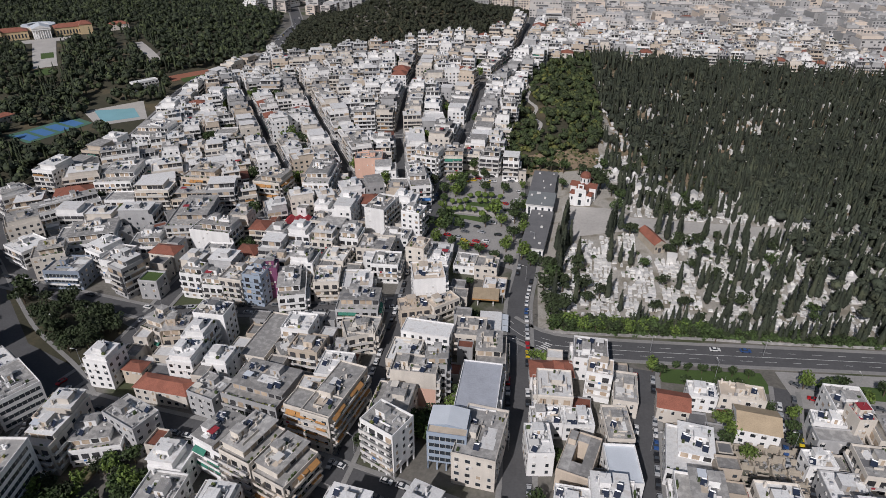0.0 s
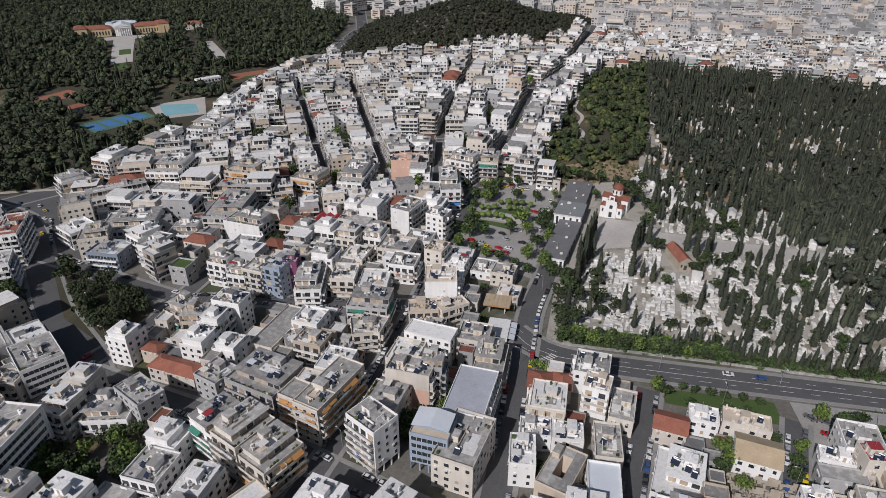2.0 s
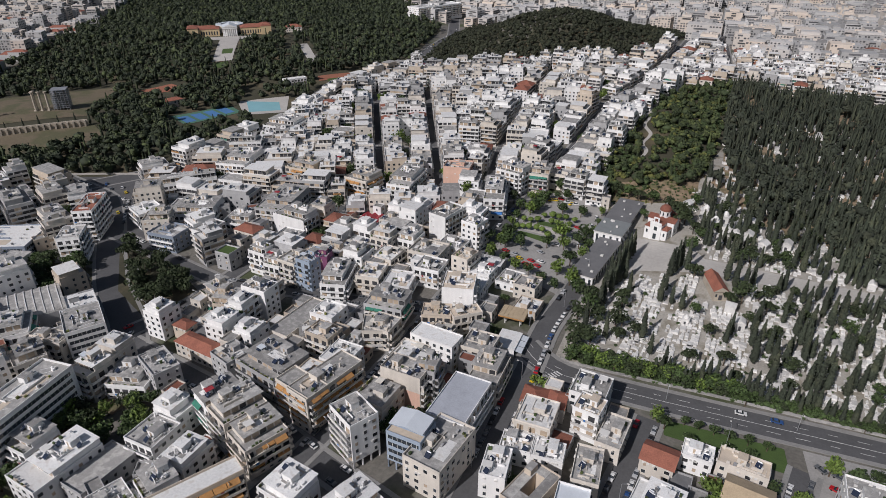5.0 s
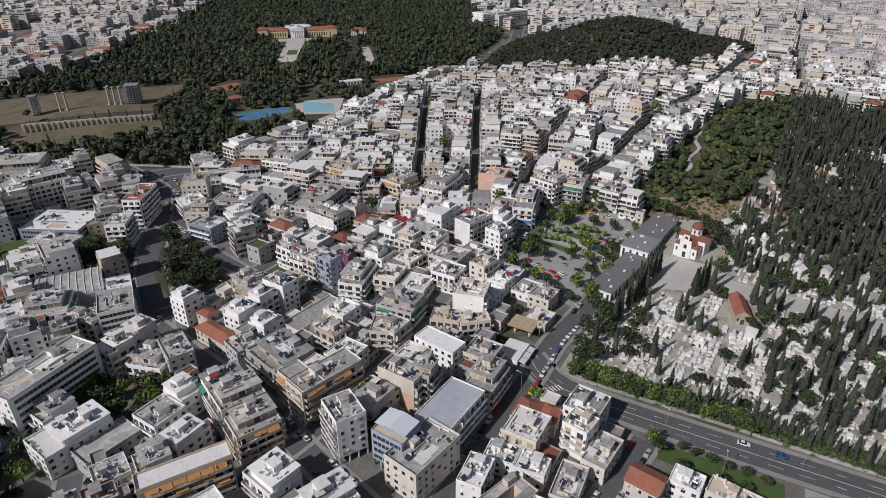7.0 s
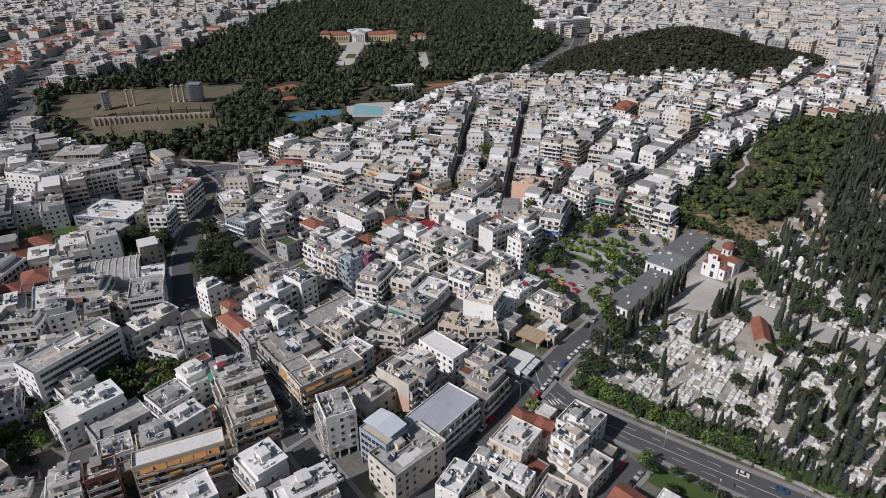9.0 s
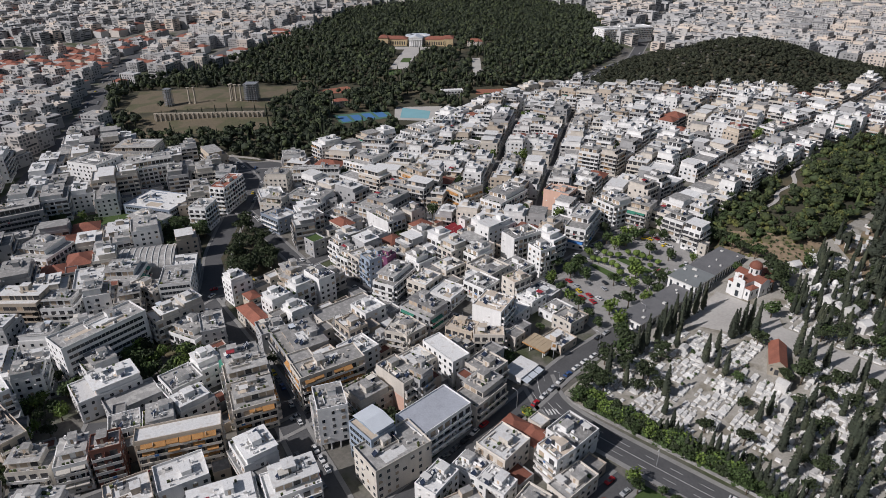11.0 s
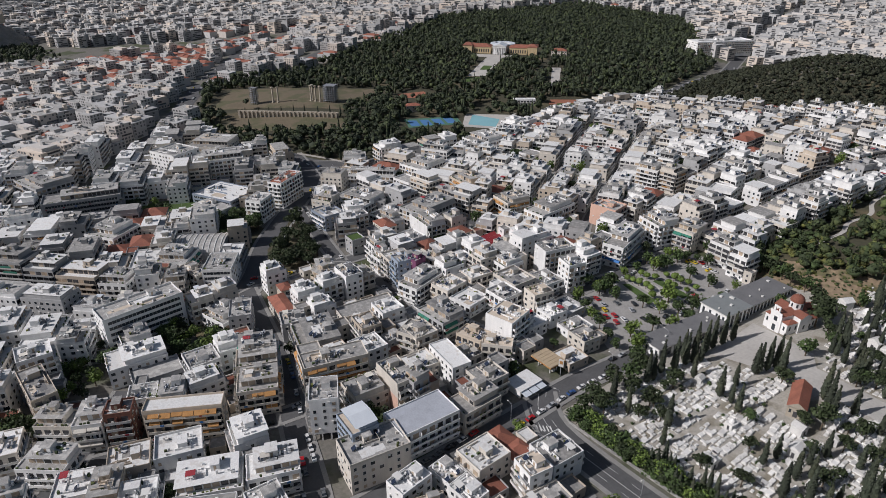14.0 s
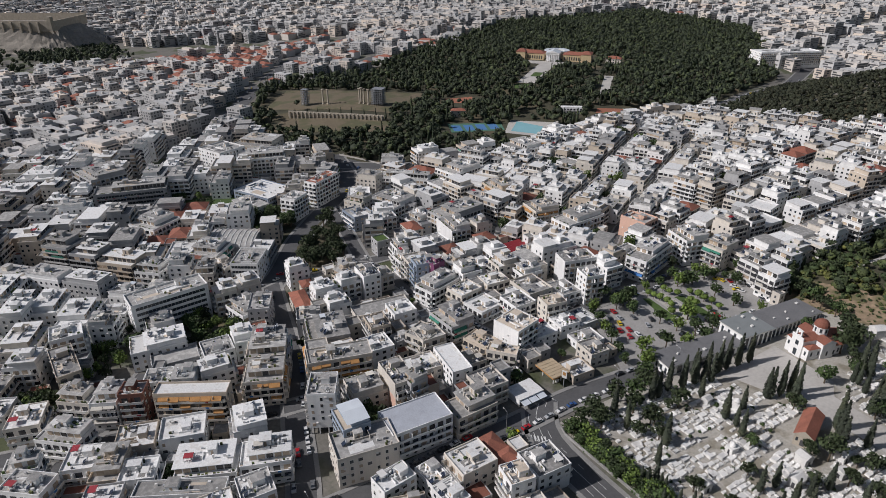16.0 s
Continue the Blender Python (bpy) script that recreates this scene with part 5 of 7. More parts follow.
ROUND = [far_tree(False, 6, 4, 62, 0.3) for _ in range(9)]
CONE = [far_tree(True, 6, 7, 40, 0.16, 0.18, 0.36) for _ in range(9)]
BUSHY = [far_tree(False, 6, 4, 84, 0.3, 0.13, 0.28) for _ in range(9)]
ROUND_FAR = [far_tree(False, 5, 3, 30, 0.25, 0.2, 0.38) for _ in range(9)]
CONE_FAR = [far_tree(True, 5, 5, 18, 0.16, 0.2, 0.4) for _ in range(9)]


def wood(name, spots, mat, label):
    """Many far trees in one mesh: spots are (x, y, radius, height, slim)."""
    VV, FF, k = [], [], 0
    for x, y, r, h, slim in spots:
        far = math.hypot(x, y) > 640 or name == "cemetery_forest" and math.hypot(x - 100, y - 40) > 380
        V, F = ((CONE_FAR if far else CONE) if slim else (ROUND_FAR if far else ROUND))[tr.integers(0, 9)]
        if name.startswith("slope") and not slim:
            V, F = BUSHY[tr.integers(0, 9)]
        a = tr.uniform(0, 6.28)
        c, s = math.cos(a), math.sin(a)
        z = gz(x, y)
        zz = z + h * 0.52 if slim else z + h - r * 0.75
        P = np.stack([x + r * (c * V[:, 0] - s * V[:, 1]), y + r * (s * V[:, 0] + c * V[:, 1]), zz + V[:, 2] * (h * 0.5 if slim else r)], 1)
        VV.append(P); FF.append(F + k); k += len(P)
    return tagged(part(name, bulk(name, np.concatenate(VV), np.concatenate(FF), [mat])), label, kind="stuff")


def scatter(poly, step, skip, r0, r1, h0, h1, slim=0.0, gap=3.0):
    x0, x1 = min(p[0] for p in poly), max(p[0] for p in poly)
    y0, y1 = min(p[1] for p in poly), max(p[1] for p in poly)
    out = []
    for gy in np.arange(y0, y1, step):
        for gx in np.arange(x0, x1, step):
            x, y = gx + tr.uniform(-0.5, 0.5) * step, gy + tr.uniform(-0.5, 0.5) * step
            if not inside(poly, x, y) or skip(x, y) or near_road(x, y, gap):
                continue
            sl = tr.random() < slim
            r = tr.uniform(r0, r1)
            h = tr.uniform(h0, h1)
            out.append((x, y, r * 0.34, h * 1.3, True) if sl else (x, y, r, h, False))
    return out


CLEAR = [[(-530, 330), (-470, 340), (-380, 424), (-398, 442)], [(-524, 338), (-400, 438), (-460, 552), (-606, 408)], [(-432, 298), (-344, 396), (-384, 430), (-472, 346)], [(-432, 518), (-398, 528), (-384, 572), (-430, 572)],
         [(-300, 428), (-268, 488), (-300, 526), (-352, 474)], [(-290, 486), (-236, 496), (-254, 560), (-316, 548)], [(-284, 634), (-256, 588), (-186, 672), (-218, 712)],
         [(-486, 752), (-454, 771), (-372, 626), (-398, 610)], [(-304, 660), (-288, 668), (-350, 764), (-368, 758)], [(-374, 490), (-352, 486), (-346, 512), (-372, 516)], [(-300, 582), (-270, 582), (-268, 610), (-296, 612)], [(-280, 388), (-256, 392), (-256, 408), (-280, 408)],
         [(-432, 508), (-384, 520), (-380, 562), (-418, 572)],
         [(-462, 712), (-396, 776), (-470, 872), (-560, 770)], [(-352, 690), (-336, 690), (-389, 800), (-405, 800)],
         [(-300, 985), (-200, 985), (-200, 1080), (-300, 1080)], [(-424, 812), (-384, 812), (-390, 862), (-430, 862)],
         [(-262, 480), (-232, 470), (-232, 520), (-262, 520)], [(-640, 540), (-612, 530), (-600, 570), (-630, 580)], [(-330, 560), (-300, 552), (-288, 590), (-318, 600)]]


def cleared(x, y):
    return any(inside(p, x, y) for p in CLEAR)


building(-362, 501, 16, 9, 62, 2, CREAM, TILE, "", shape="hip", setback=0, detail=1, solar=0, label="tennis club house with a red tiled roof", cat="club house", name="club_house")
building(-284, 597, 24, 8, 48, 2, WHITE, ROOFWHITE, "F", setback=0, detail=1, solar=0, pent=0, label="low white sports stand beside the pool", cat="sports stand", name="sports_stand")
building(-268, 400, 15, 7, 20, 1, CREAM, TILE, "", shape="hip", setback=0, detail=1, solar=0, label="low house with a red tiled roof among garden trees", cat="house", name="house")
wood("garden_trees", scatter(GARDENS, 6.8, lambda x, y: cleared(x, y) or tr.random() < 0.10, 2.6, 6.0, 5, 14, 0.24), WOOD, "dense dark green trees of the public gardens")
wood("hill_pines", scatter(HILL, 5.0, lambda x, y: tr.random() < 0.08, 2.1, 3.7, 4.5, 8), HILLWOOD, "dense dark pines on the hill")

# ---- landmarks ----
def church(x, y, rot):
    root = tagged(new("church"), "white domed church with red tiled roofs and a bell gable", "church")
    root.matrix_basis = pose(x, y, gz(x, y), 0, 0, rot)
    s = Shell()
    s.box(-6.3, 6.3, -9.5, 9.5, -2, 6.2, WHITE)
    s.box(-3.2, 3.2, -10.2, 10.2, -2, 8.6, WHITE)
    s.box(-7.4, 7.4, -3.4, 3.4, -2, 8.6, WHITE)
    s.prism(-7.4, 7.4, -3.4, 3.4, 8.6, 10.4, WHITE)
    part("nave", s, root)
    for px, py in ((-4.8, -6.5), (4.8, -6.5), (-4.8, 6.5), (4.8, 6.5)):
        r = Shell()
        r.prism(-1.9, 1.9, -3.3, 3.3, 6.2, 7.6, TILE, hip=1.8)
        part("corner_roof", r, root, m=pose(px, py, 0))
    r = Shell(); r.prism(-7.9, 7.9, -3.7, 3.7, 8.65, 10.6, TILE, WHITE)
    part("transept_roof", r, root)
    r = Shell(); r.prism(-10.2, 10.4, -3.5, 3.5, 8.65, 10.7, TILE, WHITE)
    part("nave_roof", r, root, m=pose(0, 0, 0, 0, 0, 90))
    d = Shell()
    d.tube((0, 1, 9), (0, 1, 13.6), 3.0, 3.0, WHITE, 12)
    part("drum", d, root)
    for i in range(8):
        a = i * 45
        wq = Shell(); wq.box(-0.4, 0.4, -3.02, -2.9, 11.0, 13.0, GLASS)
        part("drum_window", wq, root, m=pose(0, 1, 0, 0, 0, a))
    bm = bmesh.new()
    bmesh.ops.create_uvsphere(bm, u_segments=16, v_segments=8, radius=3.25)
    bmesh.ops.delete(bm, geom=[v for v in bm.verts if v.co.z < -0.1], context='VERTS')
    me = bpy.data.meshes.new("dome"); bm.to_mesh(me); bm.free(); me.materials.append(TILE)
    dome = part("dome", me, root, "red tiled dome", m=pose(0, 1, 13.6))
    cr = Shell(); cr.box(-0.06, 0.06, -0.06, 0.06, 3.2, 4.6, METAL); cr.box(-0.4, 0.4, -0.05, 0.05, 4.0, 4.12, METAL)
    part("cross", cr, dome)
    b = Shell()
    b.box(-3.2, 3.2, -10.6, -10.2, 8.6, 10.2, WHITE); b.box(-1.6, -0.9, -10.6, -10.0, 10.2, 12.4, WHITE); b.box(0.9, 1.6, -10.6, -10.0, 10.2, 12.4, WHITE)
    b.box(-1.6, 1.6, -10.6, -10.0, 12.4, 13.0, WHITE)
    part("bell_gable", b, root)
    for nm, wx, a, bb, hw in (("door", 0, 0, 3.2, 0.9), ("window", -4.8, 2.4, 4.4, 0.45), ("window", 4.8, 2.4, 4.4, 0.45), ("window", 0, 5.2, 7.4, 0.9)):
        q = Shell(); yy = -10.2 if abs(wx) < 3 else -9.5
        q.box(wx - hw, wx + hw, yy - 0.06, yy, a, bb, GLASS)
        part(nm, q, root)
    for k in range(5):
        for sgn in (-1, 1):
            q = Shell(); yy = -7.5 + 3.6 * k
            xx = 7.4 if abs(yy) < 3.4 else 6.3
            q.box(sgn * xx - 0.05, sgn * xx + 0.05, yy - 0.45, yy + 0.45, 2.4, 4.6, GLASS)
            part("window", q, root)


church(83.6, 341, -23.7)


def chapel(x, y, rot):
    root = tagged(new("chapel"), "small stone chapel with a red tiled gable roof", "chapel")
    root.matrix_basis = pose(x, y, gz(x, y), 0, 0, rot)
    s = Shell(); s.box(-3.1, 3.1, -8.4, 8.4, -2, 4.6, STONE); part("wall", s, root)
    s = Shell(); s.prism(-8.9, 8.9, -3.6, 3.6, 4.6, 7.0, TILE, STONE); part("roof", s, root, m=pose(0, 0, 0, 0, 0, 90))
    s = Shell(); s.box(-0.8, 0.8, -8.46, -8.4, 0, 2.6, SHADE); part("door", s, root)
    for wx in (-2.0, 2.0):
        s = Shell(); s.box(wx - 0.4, wx + 0.4, -8.46, -8.4, 1.6, 3.2, GLASS); part("window", s, root)


chapel(107, 282, 12)


def hall(x, y, w, d, rot, h, roof, label, bays=0):
    root = tagged(new("cemetery_hall"), label, "hall")
    root.matrix_basis = pose(x, y, gz(x, y), 0, 0, rot)
    s = Shell(); s.box(-w / 2, w / 2, -d / 2, d / 2, -3, h - 0.5, WHITE); part("wall", s, root)
    s = Shell(); s.box(-w / 2 - 0.5, w / 2 + 0.5, -d / 2 - 0.5, d / 2 + 0.5, h - 0.5, h, FRAME, roof); part("roof", s, root)
    for k in range(bays):
        q = Shell(); yy = -d / 2 + (k + 0.5) * d / bays
        q.box(w / 2, w / 2 + 0.06, yy - d / bays * 0.3, yy + d / bays * 0.3, 0.4, h - 1.2, GLASS); part("window", q, root)
    for k in range(4):
        q = Shell(); xx = -w / 2 + (k + 0.5) * w / 4
        q.box(xx - 0.6, xx + 0.6, -d / 2 - 0.06, -d / 2, 1.2, h - 1.6, GLASS); part("window", q, root)
    rnd = random.Random(int(x))
    for k in range(5):
        q = Shell(); s1 = rnd.uniform(0.3, 0.7); xx, yy = rnd.uniform(-0.4, 0.4) * w, rnd.uniform(-0.4, 0.4) * d
        q.box(xx - s1, xx + s1, yy - s1, yy + s1, h, h + rnd.uniform(0.4, 0.9), FRAME); part("roof_unit", q, root)
    FOOT.append((x, y, w, d, rot))


hall(51, 300, 11.5, 44, -15, 5.5, ROOFDARK, "long low hall with a dark flat roof", 10)
hall(57, 331, 15, 18, -14, 8.2, ROOFSLATE, "hall with a slate-grey metal roof", 6)
hall(62.5, 358, 14, 34, -13, 6.0, ROOFDARK, "long low hall with dark flat roofs in steps", 12)


def fuel_station():
    root = tagged(new("fuel_canopy"), "tan flat canopy of a fuel station on posts", "fuel station")
    z = gz(19.5, 237.5)
    root.matrix_basis = pose(19.5, 237.5, z, 0, 0, -7)
    s = Shell(); s.box(-6, 6, -4.7, 4.7, 4.6, 5.3, AWN_O, TILETAN); part("canopy", s, root)
    for k in range(7):
        s = Shell(); xx = -5.7 + 1.9 * k; s.box(xx - 0.12, xx + 0.12, -4.6, 4.6, 5.3, 5.42, TILETAN); part("roof_seam", s, root)
    for px in (-3.5, 3.5):
        for py in (-2, 2):
            s = Shell(); s.box(px - 0.2, px + 0.2, py - 0.2, py + 0.2, -1, 4.6, FRAME); part("post", s, root)
    for px in (-3.5, 3.5):
        s = Shell(); s.box(px - 0.4, px + 0.4, -0.6, 0.6, 0, 1.7, FRAME); part("pump", s, root)
    sg = tagged(new("fuel_sign"), "tall white fuel sign with yellow panels on a pole", "sign")
    sg.matrix_basis = pose(27.0, 236.6, gz(27, 236.6), 0, 0, 20)
    s = Shell(); s.box(-0.12, 0.12, -0.12, 0.12, -0.5, 7, METAL); part("pole", s, sg)
    s = Shell(); s.box(-1.1, 1.1, -0.2, 0.2, 5.0, 8.6, FRAME); part("panel", s, sg)
    s = Shell(); s.box(-0.7, 0.7, -0.23, -0.2, 6.4, 8.0, AWN_O); part("emblem", s, sg)
    ks = tagged(new("shop_pavilion"), "low white shop pavilion with a metal awning", "shop")
    ks.matrix_basis = pose(20.5, 219.5, gz(20.5, 219.5), 0, 0, -6)
    s = Shell(); s.box(-4.5, 4.5, -6.3, 6.3, -2, 3.4, WHITE, ROOFWHITE); part("wall", s, ks)
    s = Shell(); s.box(-4.7, 4.7, -6.5, 6.5, 3.4, 3.6, FRAME, ROOFWHITE); part("roof", s, ks)
    for k in range(3):
        s = Shell(); yy = -4.2 + 4.2 * k
        s.hexa([(4.5, yy - 1.9, 2.9), (7.6, yy - 1.9, 2.4), (7.6, yy + 1.9, 2.4), (4.5, yy + 1.9, 2.9), (4.5, yy - 1.9, 3.0), (7.6, yy - 1.9, 2.5), (7.6, yy + 1.9, 2.5), (4.5, yy + 1.9, 3.0)], METALROOF)
        part("awning", s, ks)
        s = Shell(); s.box(4.5, 4.56, yy - 1.7, yy + 1.7, 0.2, 2.6, GLASS); part("shop_window", s, ks)
    FOOT.append((20.5, 219.5, 14, 14, -6)); FOOT.append((19.5, 237.5, 12, 10, -7))


fuel_station()


def palace():
    """The neoclassical hall in the gardens."""
    root = tagged(new("exhibition_palace"), "neoclassical hall with a columned portico and red roofed wings", "palace")
    root.matrix_basis = pose(-480, 781, gz(-480, 781) + 0.5, 0, 0, 33.6)
    for sx in (-1, 1):
        s = Shell(); s.box(sx * 34 - 20, sx * 34 + 20, 2, 24, -4, 9, OCHRE); part("wing", s, root)
        s = Shell(); s.prism(sx * 34 - 20.6, sx * 34 + 20.6, 1.4, 24.6, 9, 12.5, TILE, hip=8); part("wing_roof", s, root)
        s = Shell(); s.box(sx * 48 - 7, sx * 48 + 7, -2, 26, -4, 11, OCHRE); part("pavilion", s, root)
        s = Shell(); s.prism(sx * 48 - 7.6, sx * 48 + 7.6, -2.6, 26.6, 11, 14, TILE, hip=6); part("pavilion_roof", s, root)
        for k in range(9):
            s = Shell(); xx = sx * (17 + 3.4 * k); s.box(xx - 0.8, xx + 0.8, 1.9, 2, 1.5, 6, GLASS); part("window", s, root)
    s = Shell(); s.box(-9.5, 9.5, -2, 24, -4, 11.5, WHITE); part("vestibule", s, root)
    s = Shell(); s.prism(-13, 12.5, -10, 10, 11.6, 15.2, METALROOF, WHITE); part("pediment", s, root, m=pose(0, 6, 0, 0, 0, 90))
    s = Shell(); s.box(-10, 10, -6.5, -2, 9.6, 11.6, WHITE); part("entablature", s, root)
    for k in range(8):
        s = Shell(); s.tube((-8.8 + 17.6 * k / 7, -5.5, -0.2), (-8.8 + 17.6 * k / 7, -5.5, 9.6), 0.62, 0.52, WHITE, 10); part("column", s, root)
    for k in range(5):
        s = Shell(); s.box(-11 - k, 11 + k, -8 - k, -6.5, -1.2 - 0.9 * k, -0.3 - 0.9 * k, MARBLE); part("step", s, root)
    s = Shell()
    for k in range(28):
        a0, a1 = 2 * math.pi * k / 28, 2 * math.pi * (k + 1) / 28
        for ra, rb, z0, z1, mt in ((12, 19, 9, 10, METALROOF), (18.5, 19, -2, 9, CREAM), (12, 12.4, 7.5, 9, WHITE)):
            q = [(r * math.cos(a), 38 + r * math.sin(a)) for r, a in ((ra, a0), (rb, a0), (rb, a1), (ra, a1))]
            s.hexa([(*p, z0) for p in q] + [(*p, z1) for p in q], mt)
    part("ring_court", s, root)
    cafe = building(-414, 838, 22, 14, 33.6, 2, CREAM, TILE, "", shape="hip", setback=0, pent=0, solar=0, label="small cream garden pavilion with a red roof", cat="pavilion", name="garden_pavilion")


palace()


def temple():
    def column(x, y):
        root = tagged(new("temple_column"), "tall weathered Corinthian temple column", "column", "temple columns")
        root.matrix_basis = pose(x, y, gz(x, y) + 0.3)
        s = Shell(); s.box(-1.3, 1.3, -1.3, 1.3, 0, 0.8, STONE); part("base", s, root)
        s = Shell(); s.tube((0, 0, 0.8), (0, 0, 15.2), 0.98, 0.85, STONE, 14); part("shaft", s, root)
        s = Shell(); s.tube((0, 0, 15.2), (0, 0, 16.6), 0.85, 1.35, STONE, 10); s.box(-1.35, 1.35, -1.35, 1.35, 16.6, 17.0, STONE); part("capital", s, root)

    for x, y in ((-483.7, 402.3), (-479, 406), (-456, 434), (-451.5, 437), (-447, 440), (-459, 438)):
        column(x, y)
    for x, y, w in ((-497, 387, 7), (-441, 450, 13)):
        root = tagged(new("scaffold_tower"), "grey scaffolding tower round temple columns", "scaffold", "scaffolds")
        root.matrix_basis = pose(x, y, gz(x, y) + 0.3, 0, 0, 35)
        h = w / 2
        n = 3 if w < 10 else 5
        for i in range(n + 1):
            for j in range(n + 1):
                if 0 < i < n and 0 < j < n:
                    continue
                s = Shell(); a, b = -h + w * i / n, -h + w * j / n
                s.box(a - 0.12, a + 0.12, b - 0.12, b + 0.12, 0, 18.5, SCAFF); part("upright", s, root)
        for k in range(9):
            s = Shell(); s.box(-h, h, -h, h, 2 + 2 * k, 2.15 + 2 * k, SCAFF); part("deck", s, root)
        for cx in (-w / 4, w / 4):
            s = Shell(); s.tube((cx, 0, 0), (cx, 0, 17), 0.95, 0.85, STONE, 10); part("column_shaft", s, root)
    root = tagged(new("buttressed_wall"), "long pale stone retaining wall with buttresses", "wall")
    a, b = Vector((-466, 350)), Vector((-386, 420))
    ln, ang = (b - a).length, math.degrees(math.atan2(b.y - a.y, b.x - a.x))
    m = (a + b) / 2
    root.matrix_basis = pose(m.x, m.y, gz(m.x, m.y), 0, 0, ang)
    s = Shell(); s.box(-ln / 2, ln / 2, 0, 1.6, -4, 5.5, STONE); part("wall", s, root)
    for k in range(24):
        s = Shell(); xx = -ln / 2 + (k + 0.5) * ln / 24; s.box(xx - 0.7, xx + 0.7, -1.6, 0, -4, 5.0, STONE); part("buttress", s, root)


temple()


def citadel():
    """The rock with its walls, far off: x runs along the long rampart, y away behind it."""
    rnd = np.random.default_rng(8)
    n, rings = 120, 9
    V, F = [], []
    z0 = 0.0
    for j in range(rings):
        t = j / (rings - 1)
        for i in range(n):
            a = 2 * math.pi * i / n
            c, s = math.cos(a), math.sin(a)
            ex, ey = math.copysign(abs(c) ** 0.55, c), math.copysign(abs(s) ** 0.55, s)
            rough = 1 + 0.05 * math.sin(7 * a + 2 * j) + 0.05 * rnd.uniform(-1, 1)
            hx = 108 + (1 - t) * (50 if c > 0 else 20) * rough
            hy = 62 + (1 - t) ** 1.5 * 26 * rough
            V.append((ex * hx - 106, ey * hy + 60, 42 * t ** 0.8 + rnd.uniform(-1.5, 1.5) * (0 < j < rings - 1)))
    for j in range(rings - 1):
        for i in range(n):
            F.append((j * n + i, j * n + (i + 1) % n, (j + 1) * n + (i + 1) % n, (j + 1) * n + i))
    top = len(V)
    V.append((-106, 60, 50))
    me = bpy.data.meshes.new("citadel_rock")
    me.from_pydata(V, [], F + [((rings - 1) * n + i, (rings - 1) * n + (i + 1) % n, top) for i in range(n)])
    me.materials.append(ROCK)
    rock = tagged(part("citadel_rock", me, m=pose(-1134, 243, gz(-1134, 243) - 4, 0, 0, 52)), "grey limestone rock crowned by old walls", "rock")
    s = Shell()
    s.box(-210, 0, -0.5, 2, 38, 55, STONE); s.box(-2, 0, 2, 118, 38, 54, STONE); s.box(-210, 0, 118, 120, 38, 56, STONE)
    part("rampart", s, rock, "pale stone rampart")
    for k in range(12):
        s = Shell(); xx = -22 - 15 * k; s.box(xx - 1.6, xx + 1.6, -3.5, -0.5, 36, 53, STONE); part("buttress", s, rock)
    s = Shell(); s.box(-8, 0, 0, 9, 54, 61, STONE); part("tower", s, rock)


citadel()
rk = np.random.default_rng(6)
wood("citadel_slope_trees", [(x, y, rk.uniform(2.5, 5), rk.uniform(6, 11), rk.random() < 0.2) for x, y in ((rk.uniform(-1160, -960), rk.uniform(110, 330)) for _ in range(900)) if math.hypot((x + 1085) / 1.2, y - 255) < 75 or rk.random() < 0.22], WOOD, "dark trees on the slopes below the citadel")
building(-268, 1046, 93, 30, 58, 6, WHITE, ROOFWHITE, "FR", detail=2, setback=0, solar=0, label="long white office slab with dark window bands", cat="office building", name="office_building")


# ---- cemetery ----
def tomb_meshes(k):
    rnd = random.Random(k)
    a = Shell()
    l, w = rnd.uniform(2.0, 2.5), rnd.uniform(1.0, 1.7)
    a.box(-w / 2 - 0.15, w / 2 + 0.15, -l / 2 - 0.15, l / 2 + 0.15, -0.4, 0.25, MARBLE)
    a.box(-w / 2, w / 2, -l / 2, l / 2, 0.25, rnd.uniform(0.5, 0.9), MARBLE)
    b = Shell()
    hh = rnd.uniform(0.7, 1.25)
    b.box(-w / 2 * 0.9, w / 2 * 0.9, l / 2 - 0.3, l / 2, 0.25, hh, MARBLE)
    b.box(-0.07, 0.07, l / 2 - 0.2, l / 2 - 0.08, hh, hh + 0.5, MARBLE); b.box(-0.22, 0.22, l / 2 - 0.2, l / 2 - 0.08, hh + 0.22, hh + 0.32, MARBLE)
    return a, b


FOREST = [(108, 418), (126, 392), (135, 368), (148, 350), (200, 330), (240, 290), (250, 232), (420, 192), (760, 285), (520, 600), (400, 585), (260, 640), (150, 660), (135, 560), (122, 430)]
TOMBS = [tomb_meshes(k) for k in range(6)]
TOMB_ME = [(a.mesh("tomb"), b.mesh("headstone")) for a, b in TOMBS]
BLOCKED = [[(62, 290), (114, 294), (104, 326), (92, 352), (68, 345)], [(98, 268), (118, 268), (122, 298), (100, 298)], [(98, 296), (192, 283), (192, 299), (100, 314)], [(38, 276), (58, 274), (76, 372), (50, 384), (40, 300)]]


def grave_ok(x, y):
    if not inside(CEMETERY, x, y) or any(inside(p, x, y) for p in BLOCKED) or near_road(x, y, 9):
        return False
    u, v = x * 0.985 - y * 0.17, x * 0.17 + y * 0.985
    return u % 19 > 2.2 and v % 23 > 2.0


